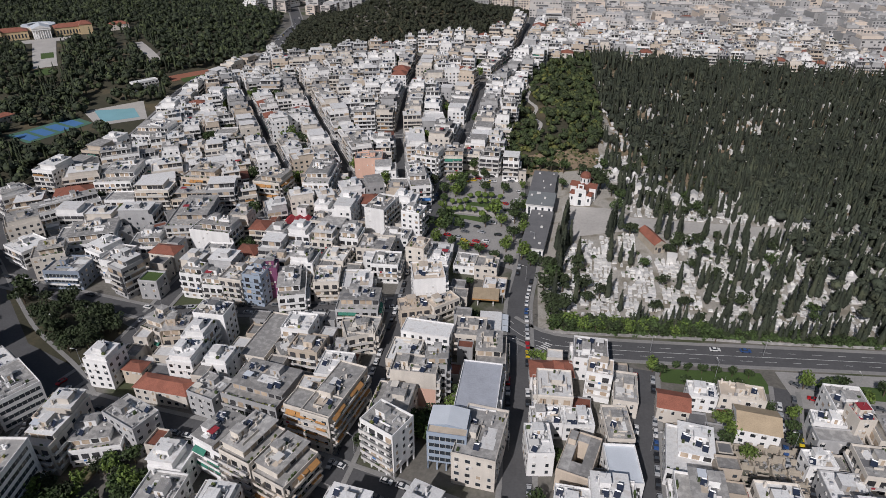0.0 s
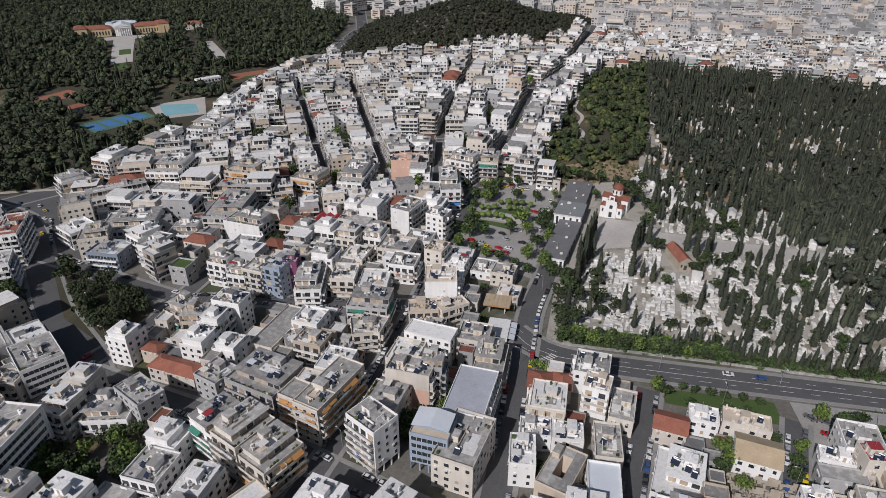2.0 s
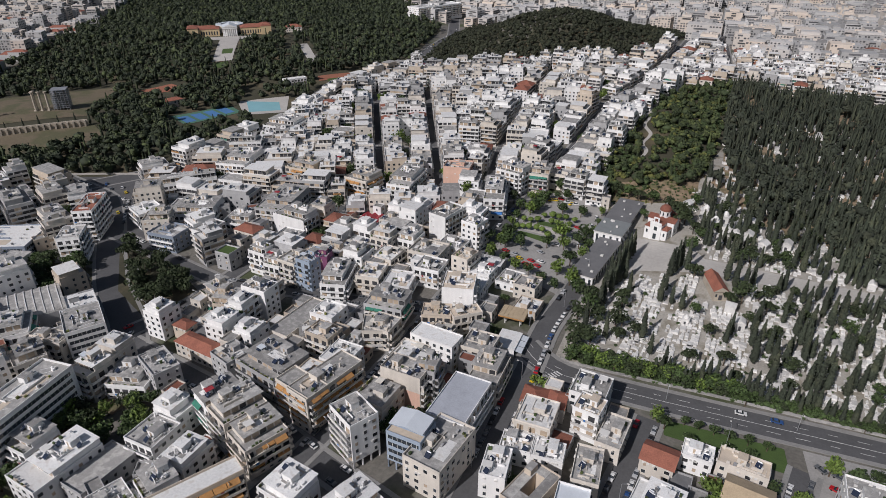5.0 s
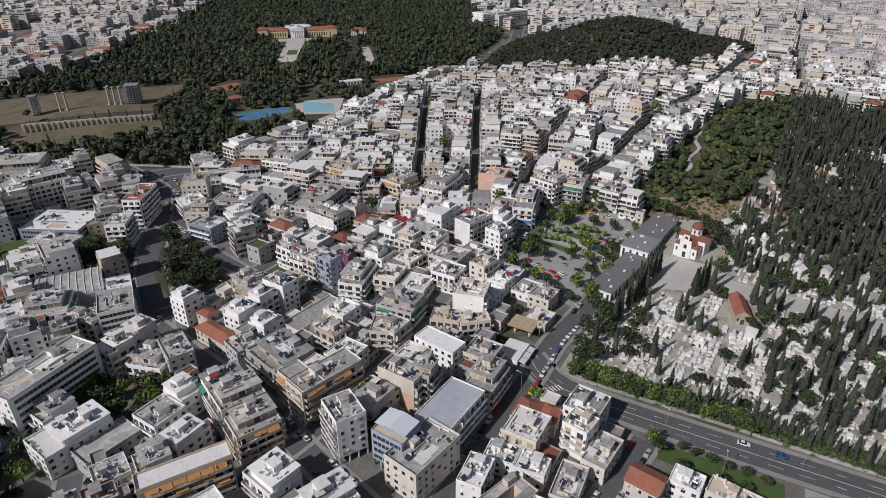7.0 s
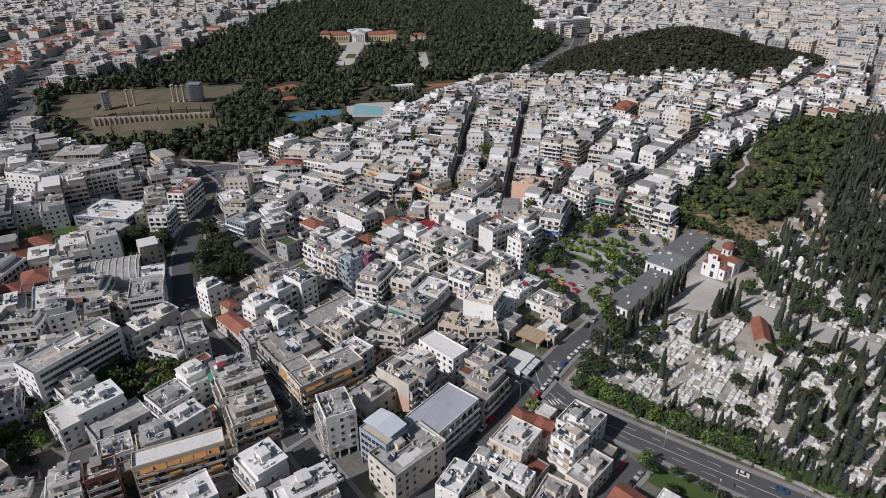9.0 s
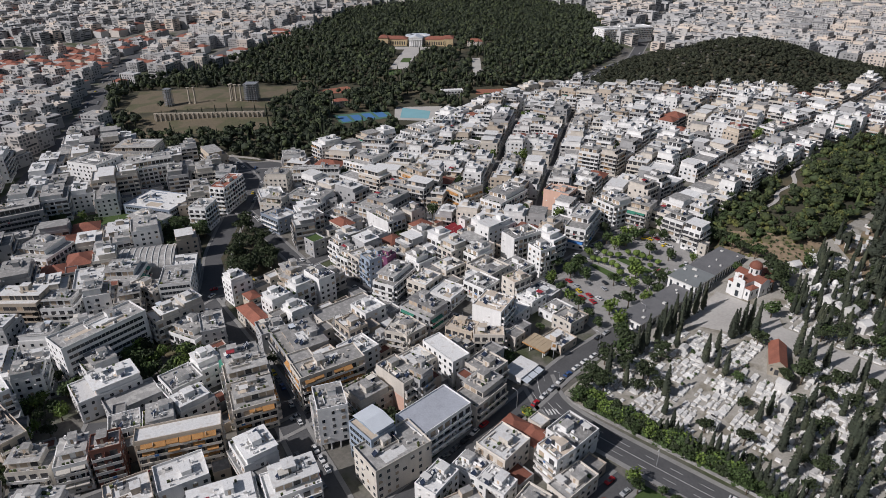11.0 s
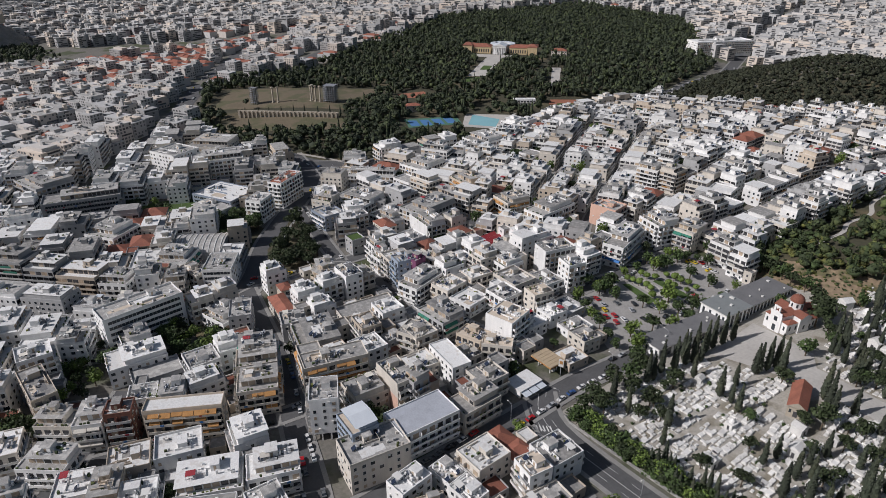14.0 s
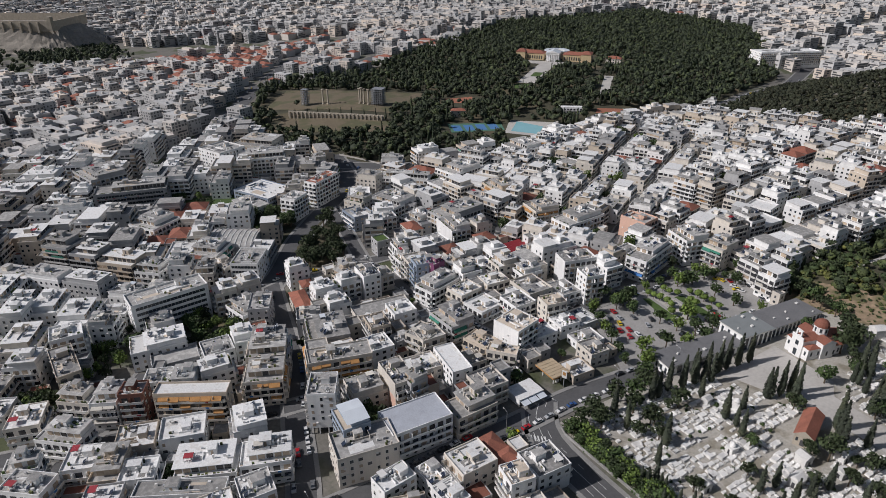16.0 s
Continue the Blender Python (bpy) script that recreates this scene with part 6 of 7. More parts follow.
tm = random.Random(21)
rest = Shell()
count = 0
for iy in range(0, 70):
    for ix in range(0, 112):
        u, v = ix * 2.15, iy * 2.9
        x, y = 44 + 0.985 * u + 0.17 * v, 222 - 0.17 * u + 0.985 * v
        if x > 285 or y > 398 or (y > 330 and inside(FOREST, x, y)) or not grave_ok(x, y) or tm.random() < 0.14 + 0.3 * smooth((x - 150) / 90) + 0.5 * (math.sin(x * 0.21 + 1) * math.sin(y * 0.17) > 0.55):
            continue
        if y > 330 and x < 102:
            continue
        k = tm.randrange(6)
        x += tm.uniform(-0.5, 0.5); y += tm.uniform(-0.6, 0.6)
        turn, size = -9.8 + tm.choice((0, 0, 0, 180, 90)) + tm.uniform(-6, 6), tm.choice((0.6, 0.75, 0.85, 0.95, 1.0, 1.15, 1.4))
        m = pose(x, y, gz(x, y) + 0.1, 0, 0, turn) @ Matrix.Diagonal((size, size, size, 1))
        if y < 258 and x < 112 and count < 220:
            t = tagged(part("tomb", TOMB_ME[k][0], m=m), "white marble tomb with an upright headstone", "tomb", "tombs of the cemetery")
            part("headstone", TOMB_ME[k][1], t)
            count += 1
        else:
            for sh in TOMBS[k]:
                off = len(rest.v)
                rest.v += [tuple(m @ Vector(p)) for p in sh.v]
                rest.f += [tuple(off + i for i in q) for q in sh.f]
                rest.m += [rest.slot(MARBLE)] * len(sh.f)
tagged(part("tombs", rest), "rows of white marble tombs", kind="stuff")


def vault(x, y, s, rot, domed):
    root = tagged(new("burial_vault"), "small pale stone burial chapel" + (" with a dome" if domed else " with a gable"), "burial vault", "burial vaults")
    root.matrix_basis = pose(x, y, gz(x, y) + 0.1, 0, 0, rot) @ Matrix.Diagonal((s, s, s, 1))
    b = Shell(); b.box(-1.8, 1.8, -2.0, 2.0, -1, 3.2, MARBLE); b.box(-2.0, 2.0, -2.2, 2.2, 3.2, 3.5, MARBLE); part("wall", b, root)
    b = Shell()
    if domed:
        b.tube((0, 0, 3.5), (0, 0, 4.4), 1.3, 1.3, MARBLE, 10); b.tube((0, 0, 4.4), (0, 0, 5.2), 1.3, 0.7, MARBLE, 10); b.tube((0, 0, 5.2), (0, 0, 5.6), 0.7, 0.1, MARBLE, 10)
    else:
        b.prism(-2.2, 2.2, -2.0, 2.0, 3.5, 4.7, MARBLE)
    part("roof", b, root, m=pose(0, 0, 0, 0, 0, 0 if domed else 90))
    b = Shell(); b.box(-0.5, 0.5, -2.05, -2.0, 0, 2.2, SHADE); part("door", b, root)


for k in range(46):
    x, y = tm.uniform(60, 230), tm.uniform(226, 350)
    if grave_ok(x, y) and not (y > 330 and x < 122):
        vault(x, y, tm.uniform(0.7, 1.15), -10 + tm.choice((0, 90, 180)) + tm.uniform(-6, 6), tm.random() < 0.35)
for x, y in ((118, 345), (124, 352), (128, 340), (112, 352), (118, 360), (132, 356), (134, 330), (146, 334), (108, 366), (98, 372)):
    vault(x, y, 1.3, -20 + tm.uniform(-10, 10), tm.random() < 0.4)

# cemetery wall along the road
for (x0, y0), (x1, y1) in (((43, 217), (47, 215)), ((47, 215), (60, 213.8)), ((60, 213.8), (80, 212.3)), ((80, 212.3), (110, 209.8)), ((110, 209.8), (140, 206.8)), ((140, 206.8), (180, 203.8)), ((180, 203.8), (420, 187.3))):
    ln = math.hypot(x1 - x0, y1 - y0)
    s = Shell()
    n = max(1, int(ln / 12))
    for k in range(n):
        xa, ya, xb, yb = x0 + (x1 - x0) * k / n, y0 + (y1 - y0) * k / n, x0 + (x1 - x0) * (k + 1) / n, y0 + (y1 - y0) * (k + 1) / n
        za, zb = gz(xa, ya), gz(xb, yb)
        ox, oy = -(y1 - y0) / ln * 0.2, (x1 - x0) / ln * 0.2
        q = [(xa - ox, ya - oy, za), (xb - ox, yb - oy, zb), (xb + ox, yb + oy, zb), (xa + ox, ya + oy, za)]
        s.hexa([(a, b, c - 1) for a, b, c in q] + [(a, b, c + 1.2) for a, b, c in q], CONCRETE)
    tagged(part("boundary_wall", s), "low pale stone wall round the cemetery", "wall")


# ---- the vaulted hall ----
def vaulted_hall(x, y, w, d, rot):
    root = tagged(new("vaulted_hall"), "hall under a pale ribbed barrel roof", "hall")
    root.matrix_basis = pose(x, y, gz(x, y), 0, 0, rot)
    s = Shell(); s.box(-w / 2, w / 2, -d / 2, d / 2, -3, 6.5, GREY); part("wall", s, root)
    n = 14
    s = Shell()
    for i in range(n):
        a0, a1 = math.pi * i / n, math.pi * (i + 1) / n
        y0, z0, y1, z1 = -d / 2 * math.cos(a0), 6.5 + 4 * math.sin(a0), -d / 2 * math.cos(a1), 6.5 + 4 * math.sin(a1)
        s.face([(-w / 2, y0, z0), (w / 2, y0, z0), (w / 2, y1, z1), (-w / 2, y1, z1)], CONCRETE)
    s.face([(-w / 2, -d / 2 * math.cos(math.pi * i / n), 6.5 + 4 * math.sin(math.pi * i / n)) for i in range(n + 1)], GREY)
    s.face([(w / 2, -d / 2 * math.cos(math.pi * i / n), 6.5 + 4 * math.sin(math.pi * i / n)) for i in reversed(range(n + 1))], GREY)
    part("barrel_roof", s, root)
    for k in range(9):
        r = Shell(); xx = -w / 2 + (k + 0.5) * w / 9
        for i in range(n):
            a0, a1 = math.pi * i / n, math.pi * (i + 1) / n
            q = [(-d / 2 * math.cos(a), 6.5 + 4 * math.sin(a)) for a in (a0, a1)]
            r.hexa([(xx - 0.2, q[0][0], q[0][1]), (xx + 0.2, q[0][0], q[0][1]), (xx + 0.2, q[1][0], q[1][1]), (xx - 0.2, q[1][0], q[1][1]),
                    (xx - 0.2, q[0][0], q[0][1] + 0.35), (xx + 0.2, q[0][0], q[0][1] + 0.35), (xx + 0.2, q[1][0], q[1][1] + 0.35), (xx - 0.2, q[1][0], q[1][1] + 0.35)], ROOFWHITE)
        part("rib", r, root)


vaulted_hall(-200.8, 183.2, 30, 26, 51.5)

# ---- single trees ----
def leafy(kind, k):
    """Trunk and crown of a tree about 1 unit wide: a crown of many small leaf clumps with gaps."""
    rnd = np.random.default_rng(100 + k)
    t = Shell()
    V, F = [], []

    def leaf(c, size, out):
        u = rnd.normal(size=3); u /= np.linalg.norm(u)
        nrm = out + rnd.normal(size=3) * 0.7; nrm /= np.linalg.norm(nrm)
        a = np.cross(nrm, u); a /= np.linalg.norm(a) + 1e-6
        b = np.cross(nrm, a)
        o = len(V)
        V.extend([c - a * size, c - b * size * 0.7, c + a * size, c + b * size * 0.7])
        F.append((o, o + 1, o + 2, o + 3))

    if kind == "cypress":
        t.tube((0, 0, -1), (0, 0, 3), 0.22, 0.14, BARK, 6)
        H, R = 13.0, 1.35
        rings = 9
        for j in range(rings + 1):
            h = j / rings
            for i in range(7):
                a = 6.283 * (i + 0.5 * (j % 2)) / 7
                r = R * 0.92 * (1 - h ** 1.4) ** 0.95 * min(1, 0.45 + h * 4) * rnd.uniform(0.8, 1.1) + 0.02
                V.append(np.array([r * math.cos(a), r * math.sin(a), 0.6 + h * (H - 0.6)]))
        for j in range(rings):
            for i in range(7):
                F.append((j * 7 + i, j * 7 + (i + 1) % 7, j * 7 + 7 + (i + 1) % 7, j * 7 + 7 + i))
        for i in range(240):
            h = rnd.random() ** 0.8
            z = 0.7 + h * (H - 0.7)
            r = R * (1 - h ** 1.4) ** 0.95 * min(1, 0.45 + h * 4) * (1 + 0.12 * math.sin(9 * h + k)) * rnd.uniform(0.85, 1.1)
            a = rnd.uniform(0, 6.283)
            leaf(np.array([r * math.cos(a), r * math.sin(a), z]), rnd.uniform(0.26, 0.48), np.array([math.cos(a), math.sin(a), 0.5]))
    else:
        H = 6.0
        R = 3.2
        lobes = [(rnd.uniform(-1, 1) * 1.5, rnd.uniform(-1, 1) * 1.5, rnd.uniform(3.0, 5.6), rnd.uniform(1.2, 2.1)) for _ in range(9)]
        t.tube((0, 0, -1), (0.1, 0, 2.4), 0.26, 0.18, BARK, 7)
        for lx, ly, lz, lr in lobes[:6]:
            t.tube((0.1, 0, 2.3), (lx * 0.8, ly * 0.8, lz), 0.13, 0.04, BARK, 5)
        for lx, ly, lz, lr in lobes:
            for i in range(40):
                d = rnd.normal(size=3); d /= np.linalg.norm(d)
                if kind == "pine":
                    d[2] = abs(d[2]) * 0.7 - 0.15
                q = np.array([lx, ly, lz]) + d * lr * rnd.uniform(0.7, 1.05) * np.array([1, 1, 0.75])
                leaf(q, rnd.uniform(0.32, 0.58), d)
    mat = {"cypress": CYPRESS, "pine": PINE, "broad": LEAF, "light": LEAFLIGHT}[kind]
    return t.mesh("trunk"), bulk("crown", np.array(V), np.array(F), [mat])


TREES = {kind: [leafy(kind, i + 10 * j) for i in range(4)] for j, kind in enumerate(("cypress", "pine", "broad", "light"))}
WORDS = {"cypress": ("cypress_tree", "tall dark green cypress", "cypress trees"), "pine": ("pine_tree", "dark green pine with a broad crown", "pine trees"),
         "broad": ("tree", "leafy dark green tree", "broadleaved trees"), "light": ("tree", "leafy fresh green tree", "fresh green trees")}
tk = random.Random(4)


def tree(kind, x, y, size=1.0, tall=1.0):
    tm_, cm = tk.choice(TREES[kind])
    nm, lb, gr = WORDS[kind]
    m = pose(x, y, gz(x, y) + 0.1, 0, 0, tk.uniform(0, 360)) @ Matrix.Diagonal((size, size, size * tall, 1))
    t = tagged(part(nm, tm_, m=m), lb, "tree", gr)
    part("crown", cm, t)
    return t


# traffic island: dense pines
for k in range(110):
    x, y = tk.uniform(-212, -140), tk.uniform(194, 256)
    if inside(ISLAND, x, y) and not near_road(x, y, 2.2):
        tree("pine", x, y, tk.uniform(1.2, 1.8), tk.uniform(0.8, 1.1))
# square: trees and clipped round bushes
for x, y in ((1.5, 311.9), (9.6, 309.6), (1.3, 306.4), (2.2, 316.7), (23.6, 311.8), (26.3, 357.8), (37.7, 356.5), (8.9, 356.2), (11.6, 360.2), (40.5, 316.1), (38.0, 295.4), (42.7, 327.9), (-8.4, 306.2), (12.6, 370.5)):
    tree("broad", x, y, tk.uniform(1.2, 1.6))
for x, y in ((32.6, 312.5), (30.4, 325.6), (32.9, 284.2), (7.5, 352.0), (-4.6, 293.5)):
    tree("light", x, y, tk.uniform(1.2, 1.6))
for k in range(22):
    a = k / 22
    x, y = ((-3 + 40 * a, 290 - 24 * a + 3), (42 + 8 * a, 285 + 80 * a), (2 + 30 * a, 372 + 8 * a), (-2 + 3 * a, 300 + 66 * a))[k % 4]
    tree(tk.choice(("broad", "broad", "light")), x, y, tk.uniform(0.8, 1.2))
clip_v, clip_f = far_tree(False, 12, 8, 60, 0.09)
clipped = bulk("crown", clip_v * np.array([1.75, 1.75, 1.65]) + np.array([0, 0, 2.1]), clip_f, [LEAFLIGHT])
stem = Shell(); stem.tube((0, 0, -0.5), (0, 0, 1.2), 0.14, 0.1, BARK, 6)
stem = stem.mesh("stem")
for x, y in ((13.6, 342.2), (16.9, 349.2), (21.4, 349.1), (25.7, 348.3), (29.7, 349.0), (21.8, 341.4), (25.4, 341.2), (32.7, 341.2), (9.9, 340.5), (5.6, 341.1), (34.7, 347.2), (3.5, 330.5), (7.0, 330.7), (10.4, 330.8), (14.7, 330.6), (18.4, 329.2), (22.6, 323.0), (26.0, 330.3), (30.9, 330.0)):
    b = tagged(part("topiary_bush", stem, m=pose(x, y, gz(x, y) + 0.1, 0, 0, tk.uniform(0, 360)) @ Matrix.Scale(tk.uniform(1.15, 1.5), 4)), "bright green bush clipped to a ball", "bush", "clipped bushes of the square")
    part("crown", clipped, b)
# the green before the office slab, and its street
for k in range(26):
    x, y = tk.uniform(-304, -258), tk.uniform(176, 226)
    if inside(GREEN, x, y) and not near_road(x, y, 1) and not clash(x, y, 1.5) and not (-296 < x < -272 and 194 < y < 212):
        tree(tk.choice(("broad", "pine", "light")), x, y, tk.uniform(1.0, 1.5))
for x, y in densify([(-306, 96), (-292, 124), (-278, 166), (-262, 192), (-244, 217), (-230, 232)], 9):
    if not clash(x, y, 1.0):
        tree("broad", x + 0.5, y, tk.uniform(0.9, 1.3))
for k in range(60):
    x, y = tk.uniform(-240, -196), tk.uniform(198, 229)
    if inside(GROVE_W, x, y) and not near_road(x, y, 1.0) and not clash(x, y, 1.2):
        tree(tk.choice(("broad", "broad", "pine")), x, y, tk.uniform(0.9, 1.5))
for k in range(16):
    x, y = -262 + tk.uniform(-20, 6), 262 + tk.uniform(-8, 26)
    if not clash(x, y, 1.0) and not near_road(x, y, 1.5) and not inside(JUNCTION, x, y):
        tree("broad", x, y, tk.uniform(1.1, 1.6))
# along the cemetery road: cypress row and green bushes
def edge(x):
    """The cemetery's edge along the road."""
    return 213.5 - 0.085 * (x - 60) if x > 60 else 216 - 0.16 * (x - 45)


for k in range(44):
    x = 47 + k * 1.5 + tk.uniform(-0.6, 0.6)
    tree(("broad", "light", "broad", "pine")[k % 4], x, edge(x) + 2.0 + (k % 3) * 1.6 + tk.uniform(-0.6, 0.8), tk.uniform(0.95, 1.25), 0.85)
for k in range(62):
    x = 80 + k * 2.1 + tk.uniform(-0.8, 0.8)
    tree("cypress", x, edge(x) + 4 + tk.uniform(-2.0, 5.5), tk.uniform(0.75, 1.1), tk.uniform(0.72, 1.0))
for k in range(44):
    x = 104 + k * 2.6 + tk.uniform(-1, 1)
    kd = ("pine", "broad", "broad")[k % 3]
    tree(kd, x, edge(x) + 2.2 + tk.uniform(-0.8, 3), tk.uniform(0.55, 0.85), 0.8)
verge = random.Random(31)
wood("road_hedge", [(x, edge(x) + verge.uniform(0.8, 5.5), verge.uniform(0.8, 1.7), verge.uniform(1.2, 2.6), False) for x in (46 + 0.33 * i for i in range(520))], LEAF, "dark green hedge and scrub behind the cemetery wall")
# west side of the cemetery and beside the halls
for x, y, kd, s in ((48, 232, "pine", 1.3), (51, 240, "cypress", 1.0), (47, 246, "pine", 1.2), (52, 252, "broad", 1.3), (56, 258, "cypress", 1.05), (50, 262, "pine", 1.4), (57, 268, "cypress", 1.1), (60, 274, "cypress", 1.1),
                    (62, 280, "cypress", 1.1), (59, 284, "cypress", 1.0), (62, 289, "cypress", 1.15), (64, 295, "cypress", 1.1), (65, 300, "cypress", 1.1), (67, 306, "cypress", 1.1), (69, 312, "cypress", 1.0), (66, 286, "cypress", 1.0),
                    (54, 228, "pine", 1.2), (60, 236, "cypress", 0.9), (64, 246, "pine", 1.1), (66, 262, "pine", 1.2), (48, 224, "pine", 1.1), (44, 270, "broad", 1.1), (40, 276, "light", 1.2), (56, 246, "pine", 1.2),
                    (90, 296, "cypress", 1.1), (92, 300, "cypress", 1.1), (95, 298, "cypress", 1.15), (88, 292, "cypress", 1.0), (98, 290, "pine", 1.1), (113, 292, "cypress", 1.2), (116, 286, "cypress", 1.2), (119, 280, "cypress", 1.1),
                    (118, 274, "pine", 1.3), (112, 270, "pine", 1.0), (98, 318, "broad", 1.1), (70, 380, "pine", 1.2), (78, 378, "broad", 1.1), (64, 386, "broad", 1.2), (56, 390, "pine", 1.2), (48, 392, "broad", 1.2), (74, 356, "broad", 0.9), (88, 364, "pine", 1.3), (100, 340, "pine", 1.0), (104, 332, "broad", 0.9), (93, 346, "pine", 1.6), (96, 352, "pine", 1.5), (92, 358, "pine", 1.4), (120, 310, "pine", 1.0), (126, 314, "pine", 1.0), (132, 312, "pine", 0.9)):
    tree(kd, x, y, s * 1.25)
# among the graves
GROVE = []
for gx in range(0, 33):
    for gy in range(0, 25):
        x, y = 60 + gx * 7 + tk.uniform(-3.4, 3.4), 222 + gy * 7 + tk.uniform(-3.4, 3.4)
        dens = 0.22 + 1.1 * smooth((x - 95) / 60) + 0.5 * smooth((y - 300) / 40) * (x > 100)
        if tk.random() > dens or any(inside(p, x, y) for p in BLOCKED) or not inside(CEMETERY, x, y) or (y > 330 and x < 102):
            continue
        kd = "cypress" if tk.random() < 0.62 else ("pine" if tk.random() < 0.8 else "broad")
        if x > 166:
            GROVE.append((x, y, tk.uniform(1.2, 1.9), tk.uniform(9, 15), True) if kd == "cypress" else (x, y, tk.uniform(2.6, 4.2), tk.uniform(6, 10), False))
            for _ in range(tk.choice((1, 2, 2))):
                GROVE.append((x + tk.uniform(1.5, 5), y + tk.uniform(-3.5, 3.5), tk.uniform(1.1, 1.8), tk.uniform(8, 14), True))
            continue
        tree(kd, x, y, tk.uniform(1.0, 1.5) if kd == "cypress" else tk.uniform(0.8, 1.3), 0.85 if kd == "cypress" else 1.0)
# slope and cemetery forest, too dense to tell apart
SLOPE = [(38, 400), (48, 384), (62, 386), (70, 394), (94, 398), (106, 408), (112, 424), (135, 560), (150, 650), (90, 600), (70, 545), (54, 470)]


def on_path(x, y):
    return abs(x - 73) < 4.5 and 430 < y < 580 or (math.sin(x * 0.13) * math.sin(y * 0.11 + 1) > 0.62) or (64 < x < 100 and 376 < y < 402 and tr.random() < 0.75)


fan("forest_ground", FOREST, 0.17, SCRUBSOIL, 16, "dark earth under the cemetery trees")
wood("cemetery_grove", GROVE, CYPRESS, "cypresses and pines among the tombs")
wood("slope_scrub", scatter(SLOPE, 4.3, on_path, 1.4, 3.6, 2.5, 7, 0.05), SCRUB, "green and ochre scrub and small trees on the slope")
wood("slope_trees", scatter(SLOPE, 7.0, lambda x, y: on_path(x, y) or tr.random() < 0.25, 2.4, 4.6, 6, 11, 0.12), SLOPEWOOD, "dark green trees on the slope above the church")
wood("slope_tufts", [(x, y, tr.uniform(0.35, 1.3), tr.uniform(0.5, 1.6), False) for x, y in ((tr.uniform(52, 104), tr.uniform(379, 408)) for _ in range(170))], SCRUB, "low dry scrub on the bare slope")
wood("grave_shrubs", [(x, y, tr.uniform(0.45, 1.15), tr.uniform(0.7, 1.6), False) for x, y in ((tr.uniform(46, 180), tr.uniform(218, 330)) for _ in range(420)) if grave_ok(x, y)], LEAF, "small shrubs between the tombs")
wood("cemetery_forest", scatter(FOREST, 4.5, lambda x, y: tr.random() < 0.14 + 0.5 * (1 - smooth((y - 345) / 95 + max(0, (x - 175) / 90))) or math.sin(x * 0.09) * math.sin(y * 0.05 + x * 0.02) > 0.70 + 0.2 * smooth((x - 220) / 80), 3.2, 5.4, 7, 12.5, 0.84), CYPRESS, "dense dark cypresses and pines of the cemetery")
far_tombs = Shell()
for k in range(3600):
    x, y = tm.uniform(110, 420), tm.uniform(230, 560)
    if inside(FOREST, x, y):
        a, b, h, z = tm.uniform(0.6, 1.6), tm.uniform(0.8, 2.0), tm.uniform(0.8, 3.0), gz(x, y)
        far_tombs.box(x - a, x + a, y - b, y + b, z, z + h, MARBLE)
tagged(part("forest_tombs", far_tombs), "white tombs scattered under the cypresses", kind="stuff")
# street and yard trees
for x, y, kd, s in ((-6, 161, "broad", 1.3), (-3, 158, "broad", 1.2), (-10, 160, "broad", 1.3), (-14, 156, "broad", 1.1), (-5, 154, "broad", 1.1), (0, 163, "light", 1.0), (3, 170, "light", 0.9), (6, 176, "broad", 0.9), (14, 226, "broad", 1.3), (12, 222, "broad", 1.2),
                    (40, 194, "light", 1.0), (46, 192, "light", 1.1), (51, 190, "light", 1.1), (36, 197, "light", 0.8), (82, 190, "light", 1.1), (84, 187, "broad", 1.0), (91, 191, "broad", 0.7), (96, 190, "broad", 0.7), (101, 189, "broad", 0.7), (106, 188, "broad", 0.7), (112, 187, "broad", 0.7),
                    (118, 186, "broad", 0.7), (92, 182, "broad", 0.8), (104, 181, "broad", 0.8), (112, 180, "broad", 0.7), (136, 180, "light", 1.2), (142, 176, "broad", 1.3), (150, 180, "broad", 1.0), (156, 172, "light", 0.9), (164, 176, "broad", 1.1), (172, 180, "broad", 1.0),
                    (97, 160, "light", 1.2), (99, 155, "light", 1.2), (95, 152, "broad", 1.0), (118, 152, "broad", 0.9), (124, 164, "light", 0.9), (121, 158, "broad", 0.9), (100, 146, "light", 1.0)):
    if not clash(x, y, 0.3):
        tree(kd, x, y, s)
yard = random.Random(9)
for poly, n in ((YARD_A, 16), (YARD_B, 40), (YARD_C, 8), (YARD_D, 12), (YARD_E, 7)):
    for k in range(n * 3):
        x, y = yard.uniform(min(p[0] for p in poly), max(p[0] for p in poly)), yard.uniform(min(p[1] for p in poly), max(p[1] for p in poly))
        if n > 0 and inside(poly, x, y) and not (x < -116 and y > 140) and not clash(x, y, 0.8) and not near_road(x, y, 0.5):
            tree(yard.choice(("broad", "broad", "pine", "light")), x, y, yard.uniform(0.8, 1.3))
            n -= 1
for k in range(9):
    tree("cypress", -462 + 9.6 * k + yard.uniform(-2, 2), 357 + 8.3 * k, yard.uniform(0.8, 1.0), yard.uniform(0.8, 1.1))
placed = 0
for k in range(900):
    x, y = yard.uniform(-330, 160), yard.uniform(60, 330)
    if placed < 150 and in_view(x, y) and not near_road(x, y, 0.5) and not clash(x, y, 1.6) and not any(inside(p, x, y) for p in OPEN):
        tree(yard.choice(("broad", "broad", "light", "pine")), x, y, yard.uniform(0.6, 1.15))
        placed += 1
placed = 0
